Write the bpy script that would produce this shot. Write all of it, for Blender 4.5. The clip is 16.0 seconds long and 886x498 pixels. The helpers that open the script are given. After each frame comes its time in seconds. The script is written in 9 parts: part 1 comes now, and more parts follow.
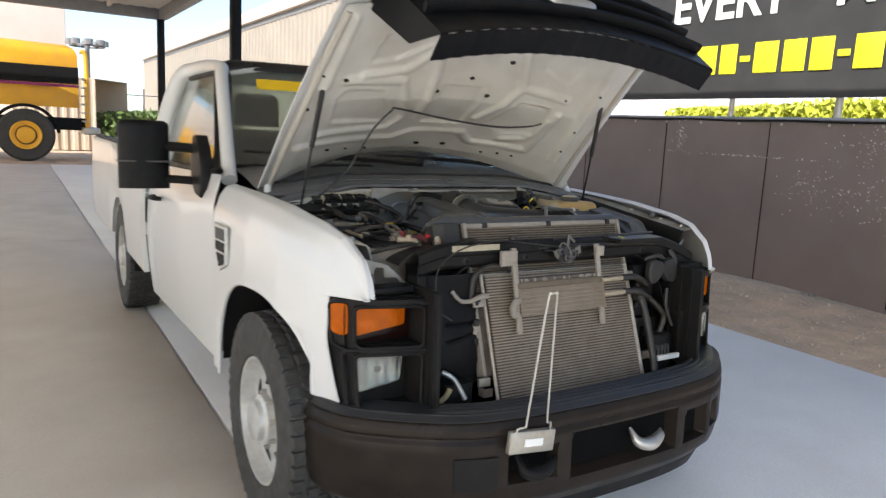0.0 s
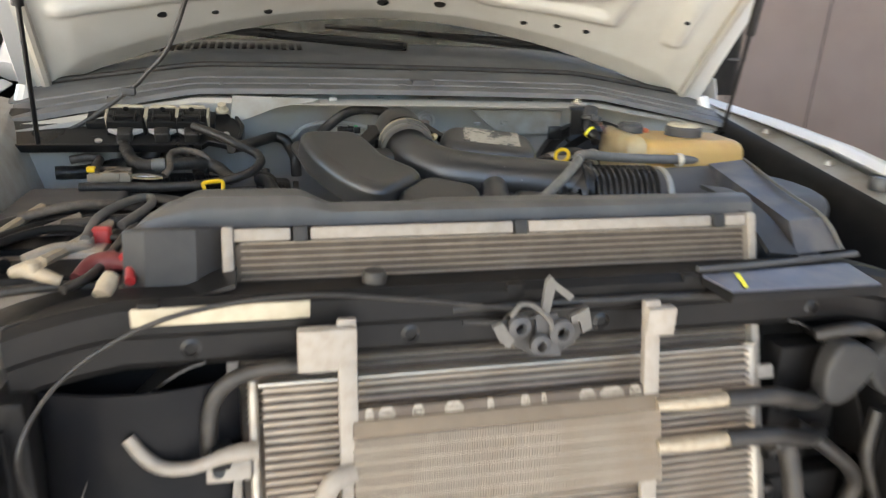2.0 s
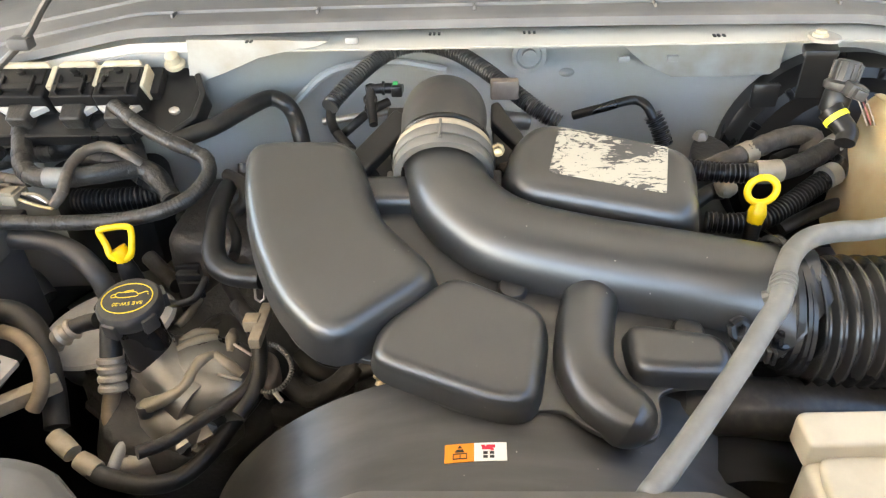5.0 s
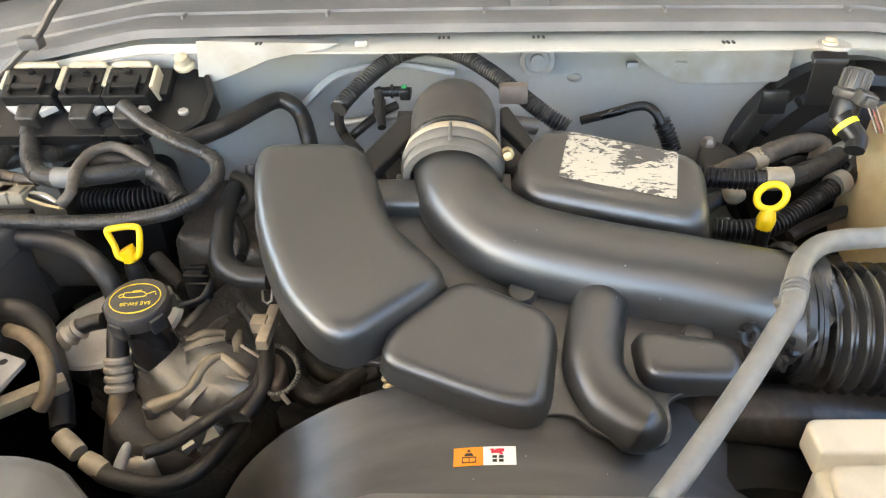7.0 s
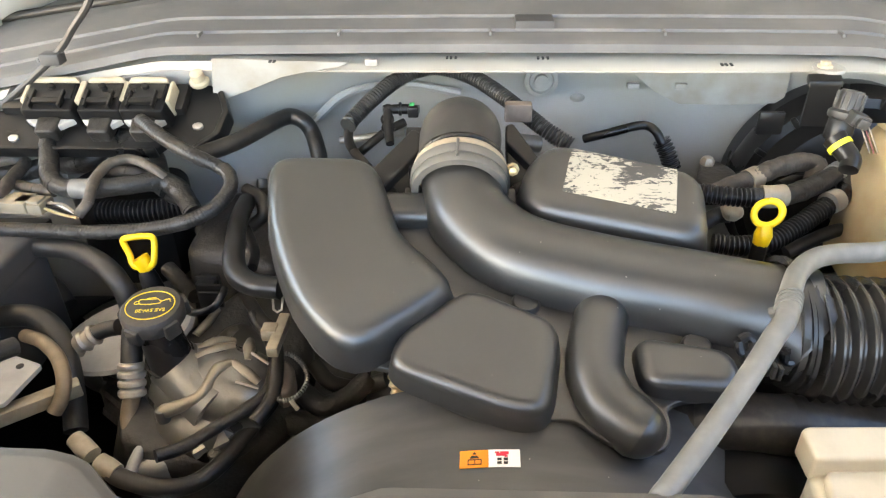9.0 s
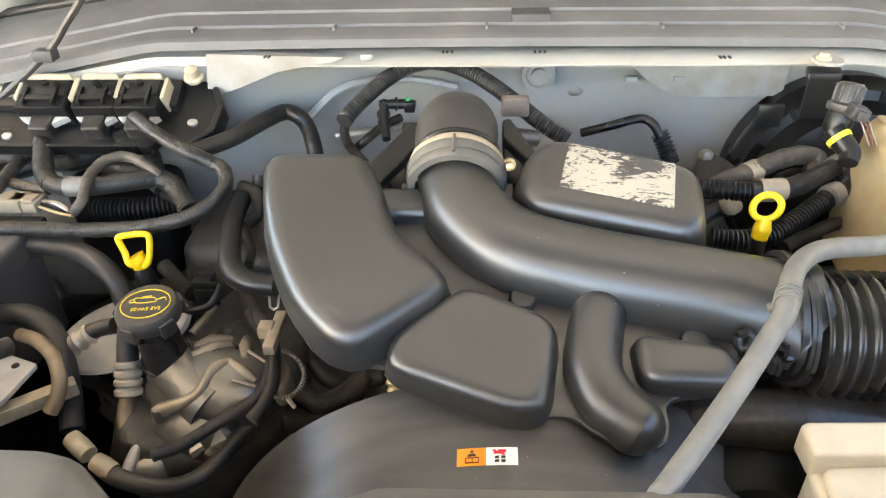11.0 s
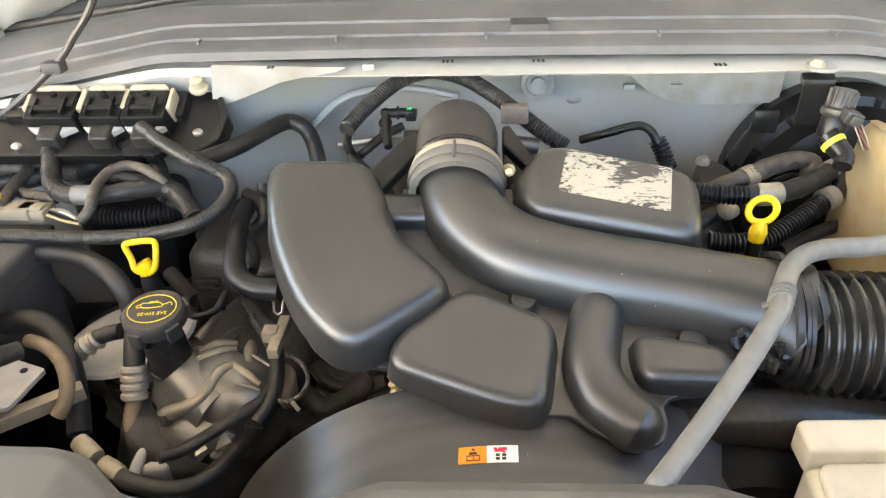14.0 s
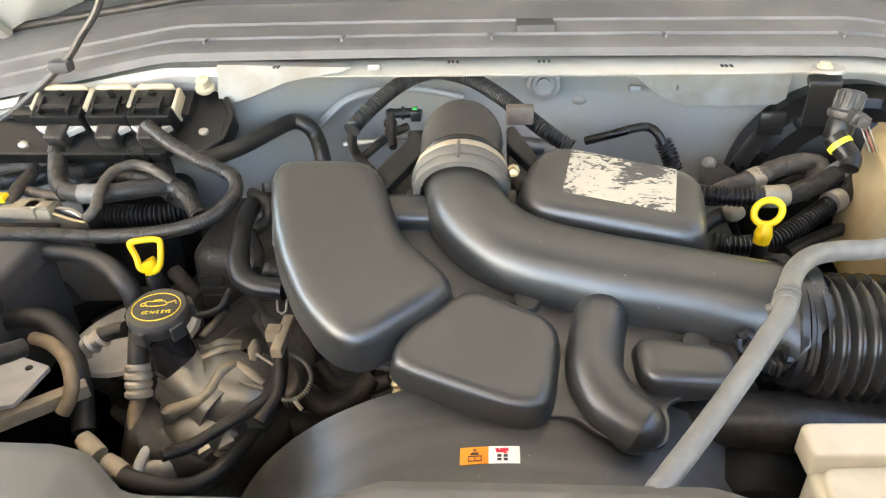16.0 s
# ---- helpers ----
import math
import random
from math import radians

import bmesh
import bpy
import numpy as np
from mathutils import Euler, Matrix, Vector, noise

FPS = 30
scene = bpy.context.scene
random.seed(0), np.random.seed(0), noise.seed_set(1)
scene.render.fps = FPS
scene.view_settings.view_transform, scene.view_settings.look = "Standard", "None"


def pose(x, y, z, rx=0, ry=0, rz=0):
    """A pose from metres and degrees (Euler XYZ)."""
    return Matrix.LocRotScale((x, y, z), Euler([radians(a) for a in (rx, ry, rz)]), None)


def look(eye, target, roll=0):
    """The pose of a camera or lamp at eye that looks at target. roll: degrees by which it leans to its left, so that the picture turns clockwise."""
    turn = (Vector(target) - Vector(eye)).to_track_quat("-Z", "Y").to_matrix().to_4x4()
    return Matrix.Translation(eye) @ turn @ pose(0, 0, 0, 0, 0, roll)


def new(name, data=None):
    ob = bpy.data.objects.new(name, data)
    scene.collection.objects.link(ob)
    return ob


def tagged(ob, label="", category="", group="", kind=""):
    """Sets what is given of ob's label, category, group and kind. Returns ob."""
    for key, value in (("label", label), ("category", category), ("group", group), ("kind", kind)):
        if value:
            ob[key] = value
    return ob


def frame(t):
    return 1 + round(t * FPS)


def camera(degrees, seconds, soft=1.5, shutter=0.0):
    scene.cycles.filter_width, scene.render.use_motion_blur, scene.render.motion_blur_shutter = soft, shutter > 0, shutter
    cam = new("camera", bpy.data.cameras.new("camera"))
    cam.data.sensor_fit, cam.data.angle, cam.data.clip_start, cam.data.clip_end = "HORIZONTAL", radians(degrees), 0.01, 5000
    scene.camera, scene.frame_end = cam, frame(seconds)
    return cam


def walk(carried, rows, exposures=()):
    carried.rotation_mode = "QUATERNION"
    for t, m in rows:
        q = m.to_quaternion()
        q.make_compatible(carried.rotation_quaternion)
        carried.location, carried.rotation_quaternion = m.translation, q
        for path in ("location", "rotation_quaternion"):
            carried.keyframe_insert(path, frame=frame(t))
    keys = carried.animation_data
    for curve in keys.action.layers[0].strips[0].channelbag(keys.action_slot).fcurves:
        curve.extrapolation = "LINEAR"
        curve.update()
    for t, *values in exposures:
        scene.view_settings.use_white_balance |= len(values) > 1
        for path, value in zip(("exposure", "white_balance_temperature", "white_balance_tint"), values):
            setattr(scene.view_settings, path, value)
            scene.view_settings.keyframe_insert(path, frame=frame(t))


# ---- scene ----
cam = camera(64.6, 16.0, soft=1.25, shutter=0.4)
PATH = [
    (0, (-1.665, -1.996, 1.36), (-0.625, -0.302, 1.084), 1.9),
    (0.5, (-1.301, -1.707, 1.362), (-0.277, -0.03, 0.992), 0.5),
    (1, (-0.923, -1.444, 1.334), (-0.059, 0.289, 0.834), 1.0),
    (1.5, (-0.614, -1.124, 1.334), (0.146, 0.64, 0.777), 2.5),
    (2, (-0.308, -0.837, 1.366), (0.166, 1.004, 0.743), 2.4),
    (2.5, (-0.152, -0.519, 1.42), (0.014, 1.324, 0.661), 0.3),
    (2.8, (-0.106, -0.306, 1.446), (0.048, 1.425, 0.457), -1.5),
    (3, (-0.09, -0.242, 1.45), (0.033, 1.47, 0.423), -1.4),
    (3.5, (-0.027, -0.179, 1.467), (-0.049, 1.478, 0.348), -0.8),
    (4, (-0.018, -0.162, 1.467), (-0.105, 1.485, 0.335), -1.9),
    (6.5, (-0.023, -0.156, 1.465), (-0.128, 1.492, 0.337), -2.0),
    (7, (-0.026, -0.158, 1.465), (-0.125, 1.496, 0.345), -1.6),
    (7.5, (-0.028, -0.163, 1.468), (-0.123, 1.498, 0.358), -1.5),
    (8, (-0.027, -0.172, 1.467), (-0.126, 1.498, 0.37), -1.3),
    (8.5, (-0.029, -0.181, 1.47), (-0.132, 1.504, 0.398), -1.5),
    (9, (-0.031, -0.181, 1.47), (-0.132, 1.504, 0.398), -1.0),
    (11.5, (-0.028, -0.175, 1.469), (-0.128, 1.5, 0.38), -1.4),
    (12, (-0.03, -0.177, 1.468), (-0.123, 1.508, 0.396), -1.1),
    (12.5, (-0.032, -0.177, 1.468), (-0.139, 1.502, 0.387), -1.3),
    (13, (-0.031, -0.182, 1.467), (-0.135, 1.505, 0.398), -1.3),
    (13.5, (-0.029, -0.184, 1.468), (-0.133, 1.504, 0.401), -1.5),
    (14, (-0.026, -0.19, 1.469), (-0.134, 1.504, 0.412), -1.8),
    (14.5, (-0.026, -0.197, 1.469), (-0.131, 1.502, 0.419), -1.7),
    (15, (-0.023, -0.197, 1.469), (-0.137, 1.501, 0.419), -1.8),
    (15.5, (-0.021, -0.194, 1.47), (-0.14, 1.504, 0.419), -1.8),
    (16, (-0.023, -0.19, 1.468), (-0.15, 1.505, 0.414), -1.8),
]
walk(cam, [(t, look(eye, target, roll)) for t, eye, target, roll in PATH],
     [(0, 1.0, 6250, 10), (0.5, 1.15, 6250, 10), (1.0, 1.42, 6200, 10), (1.5, 2.0, 6250, 10), (2.0, 2.27, 6600, 10), (2.6, 2.65, 6700, 10), (3.0, 2.8, 6800, 10), (3.5, 3.4, 6850, 10), (5.0, 3.62, 6850, 10), (16, 3.62, 6850, 10)])

# ---- light: open canopy on a bright day ----
world = bpy.data.worlds.new("sky")
scene.world = world
world.use_nodes = True
wn = world.node_tree
sky = wn.nodes.new("ShaderNodeTexSky")
sky.sky_type, sky.sun_disc = "NISHITA", False
SUN_UP, SUN_TURN = radians(33), radians(238)
sky.sun_elevation, sky.sun_rotation = SUN_UP, SUN_TURN
wn.links.new(sky.outputs[0], wn.nodes["Background"].inputs[0])
wn.nodes["Background"].inputs[1].default_value = 0.15
sun = new("sun", bpy.data.lights.new("sun", "SUN"))
sun.data.energy, sun.data.angle, sun.data.color = 4.0, radians(0.5), (1.0, 0.95, 0.87)
sun_way = Vector((math.sin(SUN_TURN) * math.cos(SUN_UP), math.cos(SUN_TURN) * math.cos(SUN_UP), math.sin(SUN_UP)))
sun.matrix_world = look(sun_way * 50, (0, 0, 0))


# ---- materials ----
def mat(name, color, rough=0.5, metal=0.0, dirt=None, amount=0.3, size=6.0, grain=0.0, grain_size=400.0, bump=0.0, bump_size=200.0, trans=0.0, coat=0.0, tint=0.12, sss=0.0, ior=1.45, vary=1.0, specks=0.0, stretch=None):
    """Principled material with broad and fine variation of colour and roughness, dust in patches, and fine relief."""
    m = bpy.data.materials.new(name)
    m.use_nodes = True
    nt = m.node_tree
    b = nt.nodes["Principled BSDF"]
    b.inputs["Metallic"].default_value = metal
    b.inputs["Transmission Weight"].default_value = trans
    b.inputs["Coat Weight"].default_value = coat
    b.inputs["Coat Roughness"].default_value = 0.05
    b.inputs["Subsurface Weight"].default_value = sss
    b.inputs["IOR"].default_value = ior
    if sss:
        b.inputs["Subsurface Radius"].default_value = (0.02, 0.012, 0.006)
    geo = nt.nodes.new("ShaderNodeNewGeometry")
    big = nt.nodes.new("ShaderNodeTexNoise")
    big.inputs["Scale"].default_value, big.inputs["Detail"].default_value = size, 6.0
    fine = nt.nodes.new("ShaderNodeTexNoise")
    fine.inputs["Scale"].default_value, fine.inputs["Detail"].default_value = grain_size, 3.0
    nt.links.new(geo.outputs["Position"], big.inputs["Vector"])
    nt.links.new(geo.outputs["Position"], fine.inputs["Vector"])
    hsv = nt.nodes.new("ShaderNodeHueSaturation")
    hsv.inputs["Color"].default_value = (*color, 1)
    spread = nt.nodes.new("ShaderNodeMapRange")
    spread.inputs[1].default_value, spread.inputs[2].default_value = 0.25, 0.75
    spread.inputs[3].default_value, spread.inputs[4].default_value = 1 - tint - grain, 1 + tint + grain
    mixn = nt.nodes.new("ShaderNodeMix")
    mixn.inputs[0].default_value = 0.5 if grain else 0.15
    nt.links.new(big.outputs["Fac"], mixn.inputs[2])
    nt.links.new(fine.outputs["Fac"], mixn.inputs[3])
    nt.links.new(mixn.outputs[0], spread.inputs[0])
    nt.links.new(spread.outputs[0], hsv.inputs["Value"])
    out = hsv.outputs[0]
    if dirt:
        ramp = nt.nodes.new("ShaderNodeMapRange")
        ramp.inputs[1].default_value, ramp.inputs[2].default_value = 0.42, 0.72
        ramp.inputs[3].default_value, ramp.inputs[4].default_value = amount * 0.25, amount
        spots = nt.nodes.new("ShaderNodeTexNoise")
        spots.inputs["Scale"].default_value, spots.inputs["Detail"].default_value = size * 2.3, 9.0
        if stretch:
            turn = nt.nodes.new("ShaderNodeMapping")
            turn.inputs["Scale"].default_value, turn.inputs["Rotation"].default_value = stretch, (0, 0, radians(35))
            nt.links.new(geo.outputs["Position"], turn.inputs["Vector"])
            nt.links.new(turn.outputs[0], spots.inputs["Vector"])
        else:
            nt.links.new(geo.outputs["Position"], spots.inputs["Vector"])
        nt.links.new(spots.outputs["Fac"], ramp.inputs[0])
        mc = nt.nodes.new("ShaderNodeMix")
        mc.data_type = "RGBA"
        nt.links.new(ramp.outputs[0], mc.inputs[0])
        nt.links.new(out, mc.inputs[6])
        mc.inputs[7].default_value = (*dirt, 1)
        out = mc.outputs[2]
    if specks:
        sp = nt.nodes.new("ShaderNodeTexNoise")
        sp.inputs["Scale"].default_value, sp.inputs["Detail"].default_value = 230.0, 1.0
        sr = nt.nodes.new("ShaderNodeMapRange")
        sr.inputs[1].default_value, sr.inputs[2].default_value, sr.inputs[4].default_value = 0.80, 0.84, specks
        ms = nt.nodes.new("ShaderNodeMix")
        ms.data_type = "RGBA"
        nt.links.new(geo.outputs["Position"], sp.inputs["Vector"])
        nt.links.new(sp.outputs["Fac"], sr.inputs[0])
        nt.links.new(sr.outputs[0], ms.inputs[0])
        nt.links.new(out, ms.inputs[6])
        ms.inputs[7].default_value = (0.45, 0.42, 0.38, 1)
        out = ms.outputs[2]
    nt.links.new(out, b.inputs["Base Color"])
    rr = nt.nodes.new("ShaderNodeMapRange")
    rr.inputs[1].default_value, rr.inputs[2].default_value = 0.3, 0.7
    rr.inputs[3].default_value, rr.inputs[4].default_value = max(rough - 0.07 * vary, 0.0), min(rough + 0.1 * vary, 1.0)
    nt.links.new(big.outputs["Fac"], rr.inputs[0])
    nt.links.new(rr.outputs[0], b.inputs["Roughness"])
    if bump:
        bn = nt.nodes.new("ShaderNodeTexNoise")
        bn.inputs["Scale"].default_value, bn.inputs["Detail"].default_value = bump_size, 4.0
        nt.links.new(geo.outputs["Position"], bn.inputs["Vector"])
        bp = nt.nodes.new("ShaderNodeBump")
        bp.inputs["Strength"].default_value, bp.inputs["Distance"].default_value = bump, 0.5 / bump_size
        nt.links.new(bn.outputs["Fac"], bp.inputs["Height"])
        nt.links.new(bp.outputs[0], b.inputs["Normal"])
    return m


DUST = (0.30, 0.25, 0.19)
M = dict(
    white=mat("white_paint", (0.64, 0.64, 0.63), 0.3, coat=0.5, dirt=(0.52, 0.47, 0.40), amount=0.03, size=2.5, tint=0.015, vary=0.3),
    primer=mat("inner_white_paint", (0.46, 0.44, 0.39), 0.42, dirt=(0.36, 0.31, 0.24), amount=0.4, size=3.0, tint=0.08),
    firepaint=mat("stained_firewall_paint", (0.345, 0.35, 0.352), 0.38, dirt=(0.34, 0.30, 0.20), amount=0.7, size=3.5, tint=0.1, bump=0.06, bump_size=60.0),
    bay=mat("bay_white_paint", (0.36, 0.362, 0.35), 0.40, dirt=(0.19, 0.155, 0.105), amount=0.8, size=7.0, tint=0.1),
    intake=mat("charcoal_moulded_plastic", (0.024, 0.0235, 0.0225), 0.33, dirt=(0.10, 0.095, 0.085), amount=0.08, size=5.0, bump=0.05, bump_size=1400.0, ior=1.66, vary=0.1, specks=0.8),
    black=mat("black_plastic", (0.009, 0.009, 0.0095), 0.42, dirt=DUST, amount=0.025, size=9.0, bump=0.1, bump_size=500.0, ior=1.2),
    satin=mat("satin_black", (0.007, 0.007, 0.0075), 0.30, dirt=DUST, amount=0.025, size=9.0, ior=1.4),
    trim=mat("grey_weathered_plastic", (0.05, 0.05, 0.052), 0.55, dirt=(0.16, 0.145, 0.13), amount=0.3, size=5.0, bump=0.15, bump_size=700.0),
    # grey and dust lifted partly to stand for the white hood's reflection
    shroud=mat("grey_dusty_sheen_plastic", (0.052, 0.050, 0.047), 0.42, dirt=(0.18, 0.165, 0.145), amount=0.35, size=6.0, bump=0.05, bump_size=500.0, ior=1.58),
    cheek=mat("dark_grey_plastic", (0.022, 0.022, 0.022), 0.5, dirt=(0.09, 0.085, 0.078), amount=0.25, size=8.0, bump=0.1, bump_size=500.0, ior=1.35),
    dome=mat("dusty_black_shroud", (0.020, 0.020, 0.020), 0.36, dirt=(0.11, 0.108, 0.102), amount=0.55, size=7.0, ior=1.5, specks=0.7, stretch=(0.35, 2.2, 1.0)),
    cowl=mat("cowl_grey_plastic", (0.10, 0.10, 0.101), 0.55, dirt=(0.25, 0.235, 0.215), amount=0.4, size=5.0, bump=0.1, bump_size=600.0),
    rubber=mat("black_rubber", (0.013, 0.0125, 0.012), 0.42, dirt=DUST, amount=0.10, size=14.0, bump=0.15, bump_size=700.0),
    loom=mat("taped_loom", (0.016, 0.015, 0.0145), 0.38, dirt=(0.14, 0.12, 0.095), amount=0.18, size=26.0, bump=0.5, bump_size=240.0, ior=1.4),
    tyre=mat("tyre_rubber", (0.030, 0.030, 0.029), 0.7, dirt=(0.12, 0.112, 0.10), amount=0.35, size=12.0, bump=0.3, bump_size=200.0),
    alu=mat("dull_aluminium", (0.44, 0.42, 0.37), 0.42, metal=0.75, dirt=(0.30, 0.26, 0.21), amount=0.5, size=25.0),
    fin=mat("dusty_fins", (0.33, 0.285, 0.23), 0.55, metal=0.25, dirt=(0.225, 0.17, 0.12), amount=0.6, size=7.0, grain=0.15, grain_size=900.0),
    core=mat("dark_core", (0.068, 0.052, 0.040), 0.7, dirt=DUST, amount=0.35, size=12.0),
    castridge=mat("tan_stained_casting", (0.27, 0.235, 0.18), 0.42, metal=0.4, dirt=(0.17, 0.138, 0.10), amount=0.5, size=25.0, bump=0.15, bump_size=250.0),
    cast=mat("dirty_cast_aluminium", (0.19, 0.184, 0.172), 0.31, metal=0.6, dirt=(0.12, 0.102, 0.08), amount=0.5, size=16.0, bump=0.12, bump_size=250.0),
    steel=mat("zinc_steel", (0.50, 0.49, 0.46), 0.4, metal=0.8, dirt=DUST, amount=0.3, size=20.0),
    tubegrey=mat("grey_painted_tube", (0.125, 0.122, 0.115), 0.45, metal=0.1, dirt=(0.26, 0.25, 0.23), amount=0.35, size=30.0),
    rim=mat("painted_steel_rim", (0.60, 0.60, 0.58), 0.35, metal=0.35, dirt=(0.30, 0.27, 0.23), amount=0.4, size=14.0),
    yellow=mat("yellow_plastic", (0.86, 0.56, 0.005), 0.35, tint=0.05, dirt=(0.4, 0.28, 0.05), amount=0.15, size=40.0),
    red=mat("red_plastic", (0.42, 0.012, 0.018), 0.4, dirt=DUST, amount=0.2, size=30.0),
    ambershell=mat("amber_translucent_plastic", (0.50, 0.33, 0.115), 0.42, dirt=(0.40, 0.22, 0.06), amount=0.5, size=9.0, sss=0.25),
    cream=mat("cream_translucent_plastic", (0.42, 0.345, 0.205), 0.42, dirt=(0.30, 0.185, 0.07), amount=0.55, size=12.0, sss=0.25),
    amberfluid=mat("stained_amber_plastic", (0.50, 0.27, 0.07), 0.42, dirt=(0.32, 0.16, 0.04), amount=0.4, size=10.0, sss=0.2),
    tan=mat("ivory_plastic", (0.72, 0.65, 0.51), 0.45, dirt=(0.42, 0.35, 0.24), amount=0.22, size=15.0),
    amber=mat("amber_lens", (0.43, 0.092, 0.000), 0.22, ior=1.25, tint=0.35, size=14.0, bump=0.15, bump_size=40.0),
    smoked=mat("smoked_lens", (0.014, 0.005, 0.004), 0.15, ior=1.25, tint=0.2, size=25.0),
    pad=mat("grey_bumper_pad", (0.026, 0.028, 0.031), 0.34, dirt=(0.08, 0.075, 0.07), amount=0.25, size=6.0, bump=0.1, bump_size=700.0, ior=1.35),
    # near-black that puts the shade of deep places into the colour
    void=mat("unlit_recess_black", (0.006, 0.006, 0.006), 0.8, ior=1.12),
    lens=mat("clear_lens", (0.80, 0.82, 0.78), 0.04, trans=0.9, tint=0.02),
    reflector=mat("lamp_reflector", (0.29, 0.30, 0.275), 0.14, metal=1.0, size=14.0, bump=0.35, bump_size=8.0),
    glass=mat("window_glass", (0.56, 0.63, 0.59), 0.02, trans=0.97, tint=0.01),
    orange=mat("orange_label", (0.85, 0.27, 0.015), 0.5, tint=0.03),
    paper=mat("white_label", (0.80, 0.80, 0.77), 0.5, tint=0.04),
    ink=mat("label_ink", (0.02, 0.02, 0.02), 0.5),
    inkred=mat("label_red_ink", (0.65, 0.02, 0.05), 0.5),
    gold=mat("printed_yellow", (0.75, 0.55, 0.03), 0.45),
    bluegrey=mat("bluish_plastic", (0.045, 0.05, 0.062), 0.5, dirt=DUST, amount=0.3, size=9.0),
    beige=mat("beige_connector", (0.27, 0.225, 0.16), 0.5, dirt=DUST, amount=0.3, size=30.0),
    rust=mat("rusty_steel", (0.28, 0.17, 0.10), 0.7, metal=0.3, dirt=(0.12, 0.07, 0.05), amount=0.6, size=30.0),
    traygrey=mat("bluish_grey_tray", (0.075, 0.085, 0.125), 0.4, dirt=DUST, amount=0.3, size=14.0),
    bracketgrey=mat("dull_dusty_steel", (0.29, 0.262, 0.225), 0.55, dirt=(0.17, 0.135, 0.10), amount=0.45, size=30.0, bump=0.15, bump_size=350.0),
    dustbox=mat("dusty_brown_case", (0.15, 0.125, 0.10), 0.5, dirt=(0.30, 0.25, 0.19), amount=0.5, size=14.0, bump=0.2, bump_size=200.0),
    darkred=mat("dull_red_boot", (0.13, 0.012, 0.016), 0.5, dirt=DUST, amount=0.15, size=30.0),
    ivory=mat("aged_ivory_plastic", (0.46, 0.41, 0.30), 0.5, dirt=(0.25, 0.18, 0.10), amount=0.35, size=30.0),
    bandtan=mat("tan_dusty_metal", (0.40, 0.34, 0.25), 0.5, metal=0.2, dirt=(0.20, 0.15, 0.10), amount=0.5, size=40.0, bump=0.2, bump_size=400.0),
    elbowgrey=mat("dull_grey_rubber", (0.026, 0.025, 0.024), 0.42, dirt=(0.13, 0.115, 0.10), amount=0.25, size=12.0, bump=0.1, bump_size=600.0),
    clampgrey=mat("grey_clamp_plastic", (0.085, 0.081, 0.075), 0.45, dirt=(0.18, 0.165, 0.138), amount=0.35, size=20.0),
    bellows=mat("glossy_black_rubber", (0.016, 0.0155, 0.015), 0.24, dirt=DUST, amount=0.06, size=14.0, vary=0.2),
    brass=mat("brass", (0.50, 0.38, 0.20), 0.4, metal=0.7, dirt=(0.2, 0.15, 0.1), amount=0.4, size=60.0),
    brassdull=mat("brown_metal", (0.26, 0.20, 0.135), 0.5, metal=0.3, dirt=(0.12, 0.09, 0.06), amount=0.5, size=40.0),
    castpale=mat("scuffed_cast_aluminium", (0.44, 0.40, 0.34), 0.45, metal=0.5, dirt=(0.22, 0.175, 0.125), amount=0.55, size=25.0, bump=0.2, bump_size=300.0),
    grime=mat("oily_grime", (0.026, 0.0245, 0.023), 0.5, dirt=(0.095, 0.082, 0.067), amount=0.4, size=14.0, bump=0.4, bump_size=160.0),
    platepale=mat("pale_grey_metal", (0.46, 0.445, 0.43), 0.45, metal=0.1, dirt=(0.2, 0.17, 0.14), amount=0.35, size=18.0),
    capblack=mat("matt_black_cap", (0.032, 0.030, 0.028), 0.5, dirt=(0.12, 0.10, 0.08), amount=0.3, size=40.0),
    clipbrown=mat("brown_dusty_plastic", (0.16, 0.125, 0.10), 0.55, dirt=(0.3, 0.25, 0.2), amount=0.4, size=40.0),
    loombrown=mat("brown_dusty_tape", (0.048, 0.040, 0.033), 0.5, dirt=(0.22, 0.18, 0.14), amount=0.4, size=40.0, bump=0.3, bump_size=300.0),
    valvegrey=mat("dark_grey_nylon", (0.03, 0.03, 0.03), 0.35, dirt=(0.16, 0.15, 0.135), amount=0.25, size=40.0),
    tape=mat("dark_wiring_tape", (0.016, 0.0155, 0.015), 0.36, dirt=(0.14, 0.12, 0.095), amount=0.25, size=60.0),
    hoodwhite=mat("hood_inner_paint", (0.66, 0.65, 0.60), 0.38, dirt=(0.40, 0.36, 0.30), amount=0.4, size=3.0, tint=0.06),
    grille=mat("deep_black_plastic", (0.006, 0.0065, 0.008), 0.4, dirt=DUST, amount=0.015, size=9.0, ior=1.2),
    lampblack=mat("dull_black_plastic", (0.010, 0.010, 0.0105), 0.4, dirt=DUST, amount=0.02, size=9.0, ior=1.22),
    tubepale=mat("dusty_pale_tubes", (0.30, 0.255, 0.20), 0.55, metal=0.2, dirt=(0.18, 0.135, 0.09), amount=0.55, size=14.0),
    radfin=mat("brown_dusty_fins", (0.115, 0.090, 0.064), 0.65, metal=0.1, dirt=(0.17, 0.135, 0.095), amount=0.6, size=9.0, grain=0.15, grain_size=900.0),
    conduit=mat("grey_black_conduit", (0.024, 0.0235, 0.023), 0.36, dirt=(0.15, 0.135, 0.115), amount=0.2, size=20.0),
    lime=mat("lime_band", (0.9, 0.85, 0.05), 0.4),
    bluegrn=mat("light_blue_plastic", (0.25, 0.48, 0.90), 0.5),
)
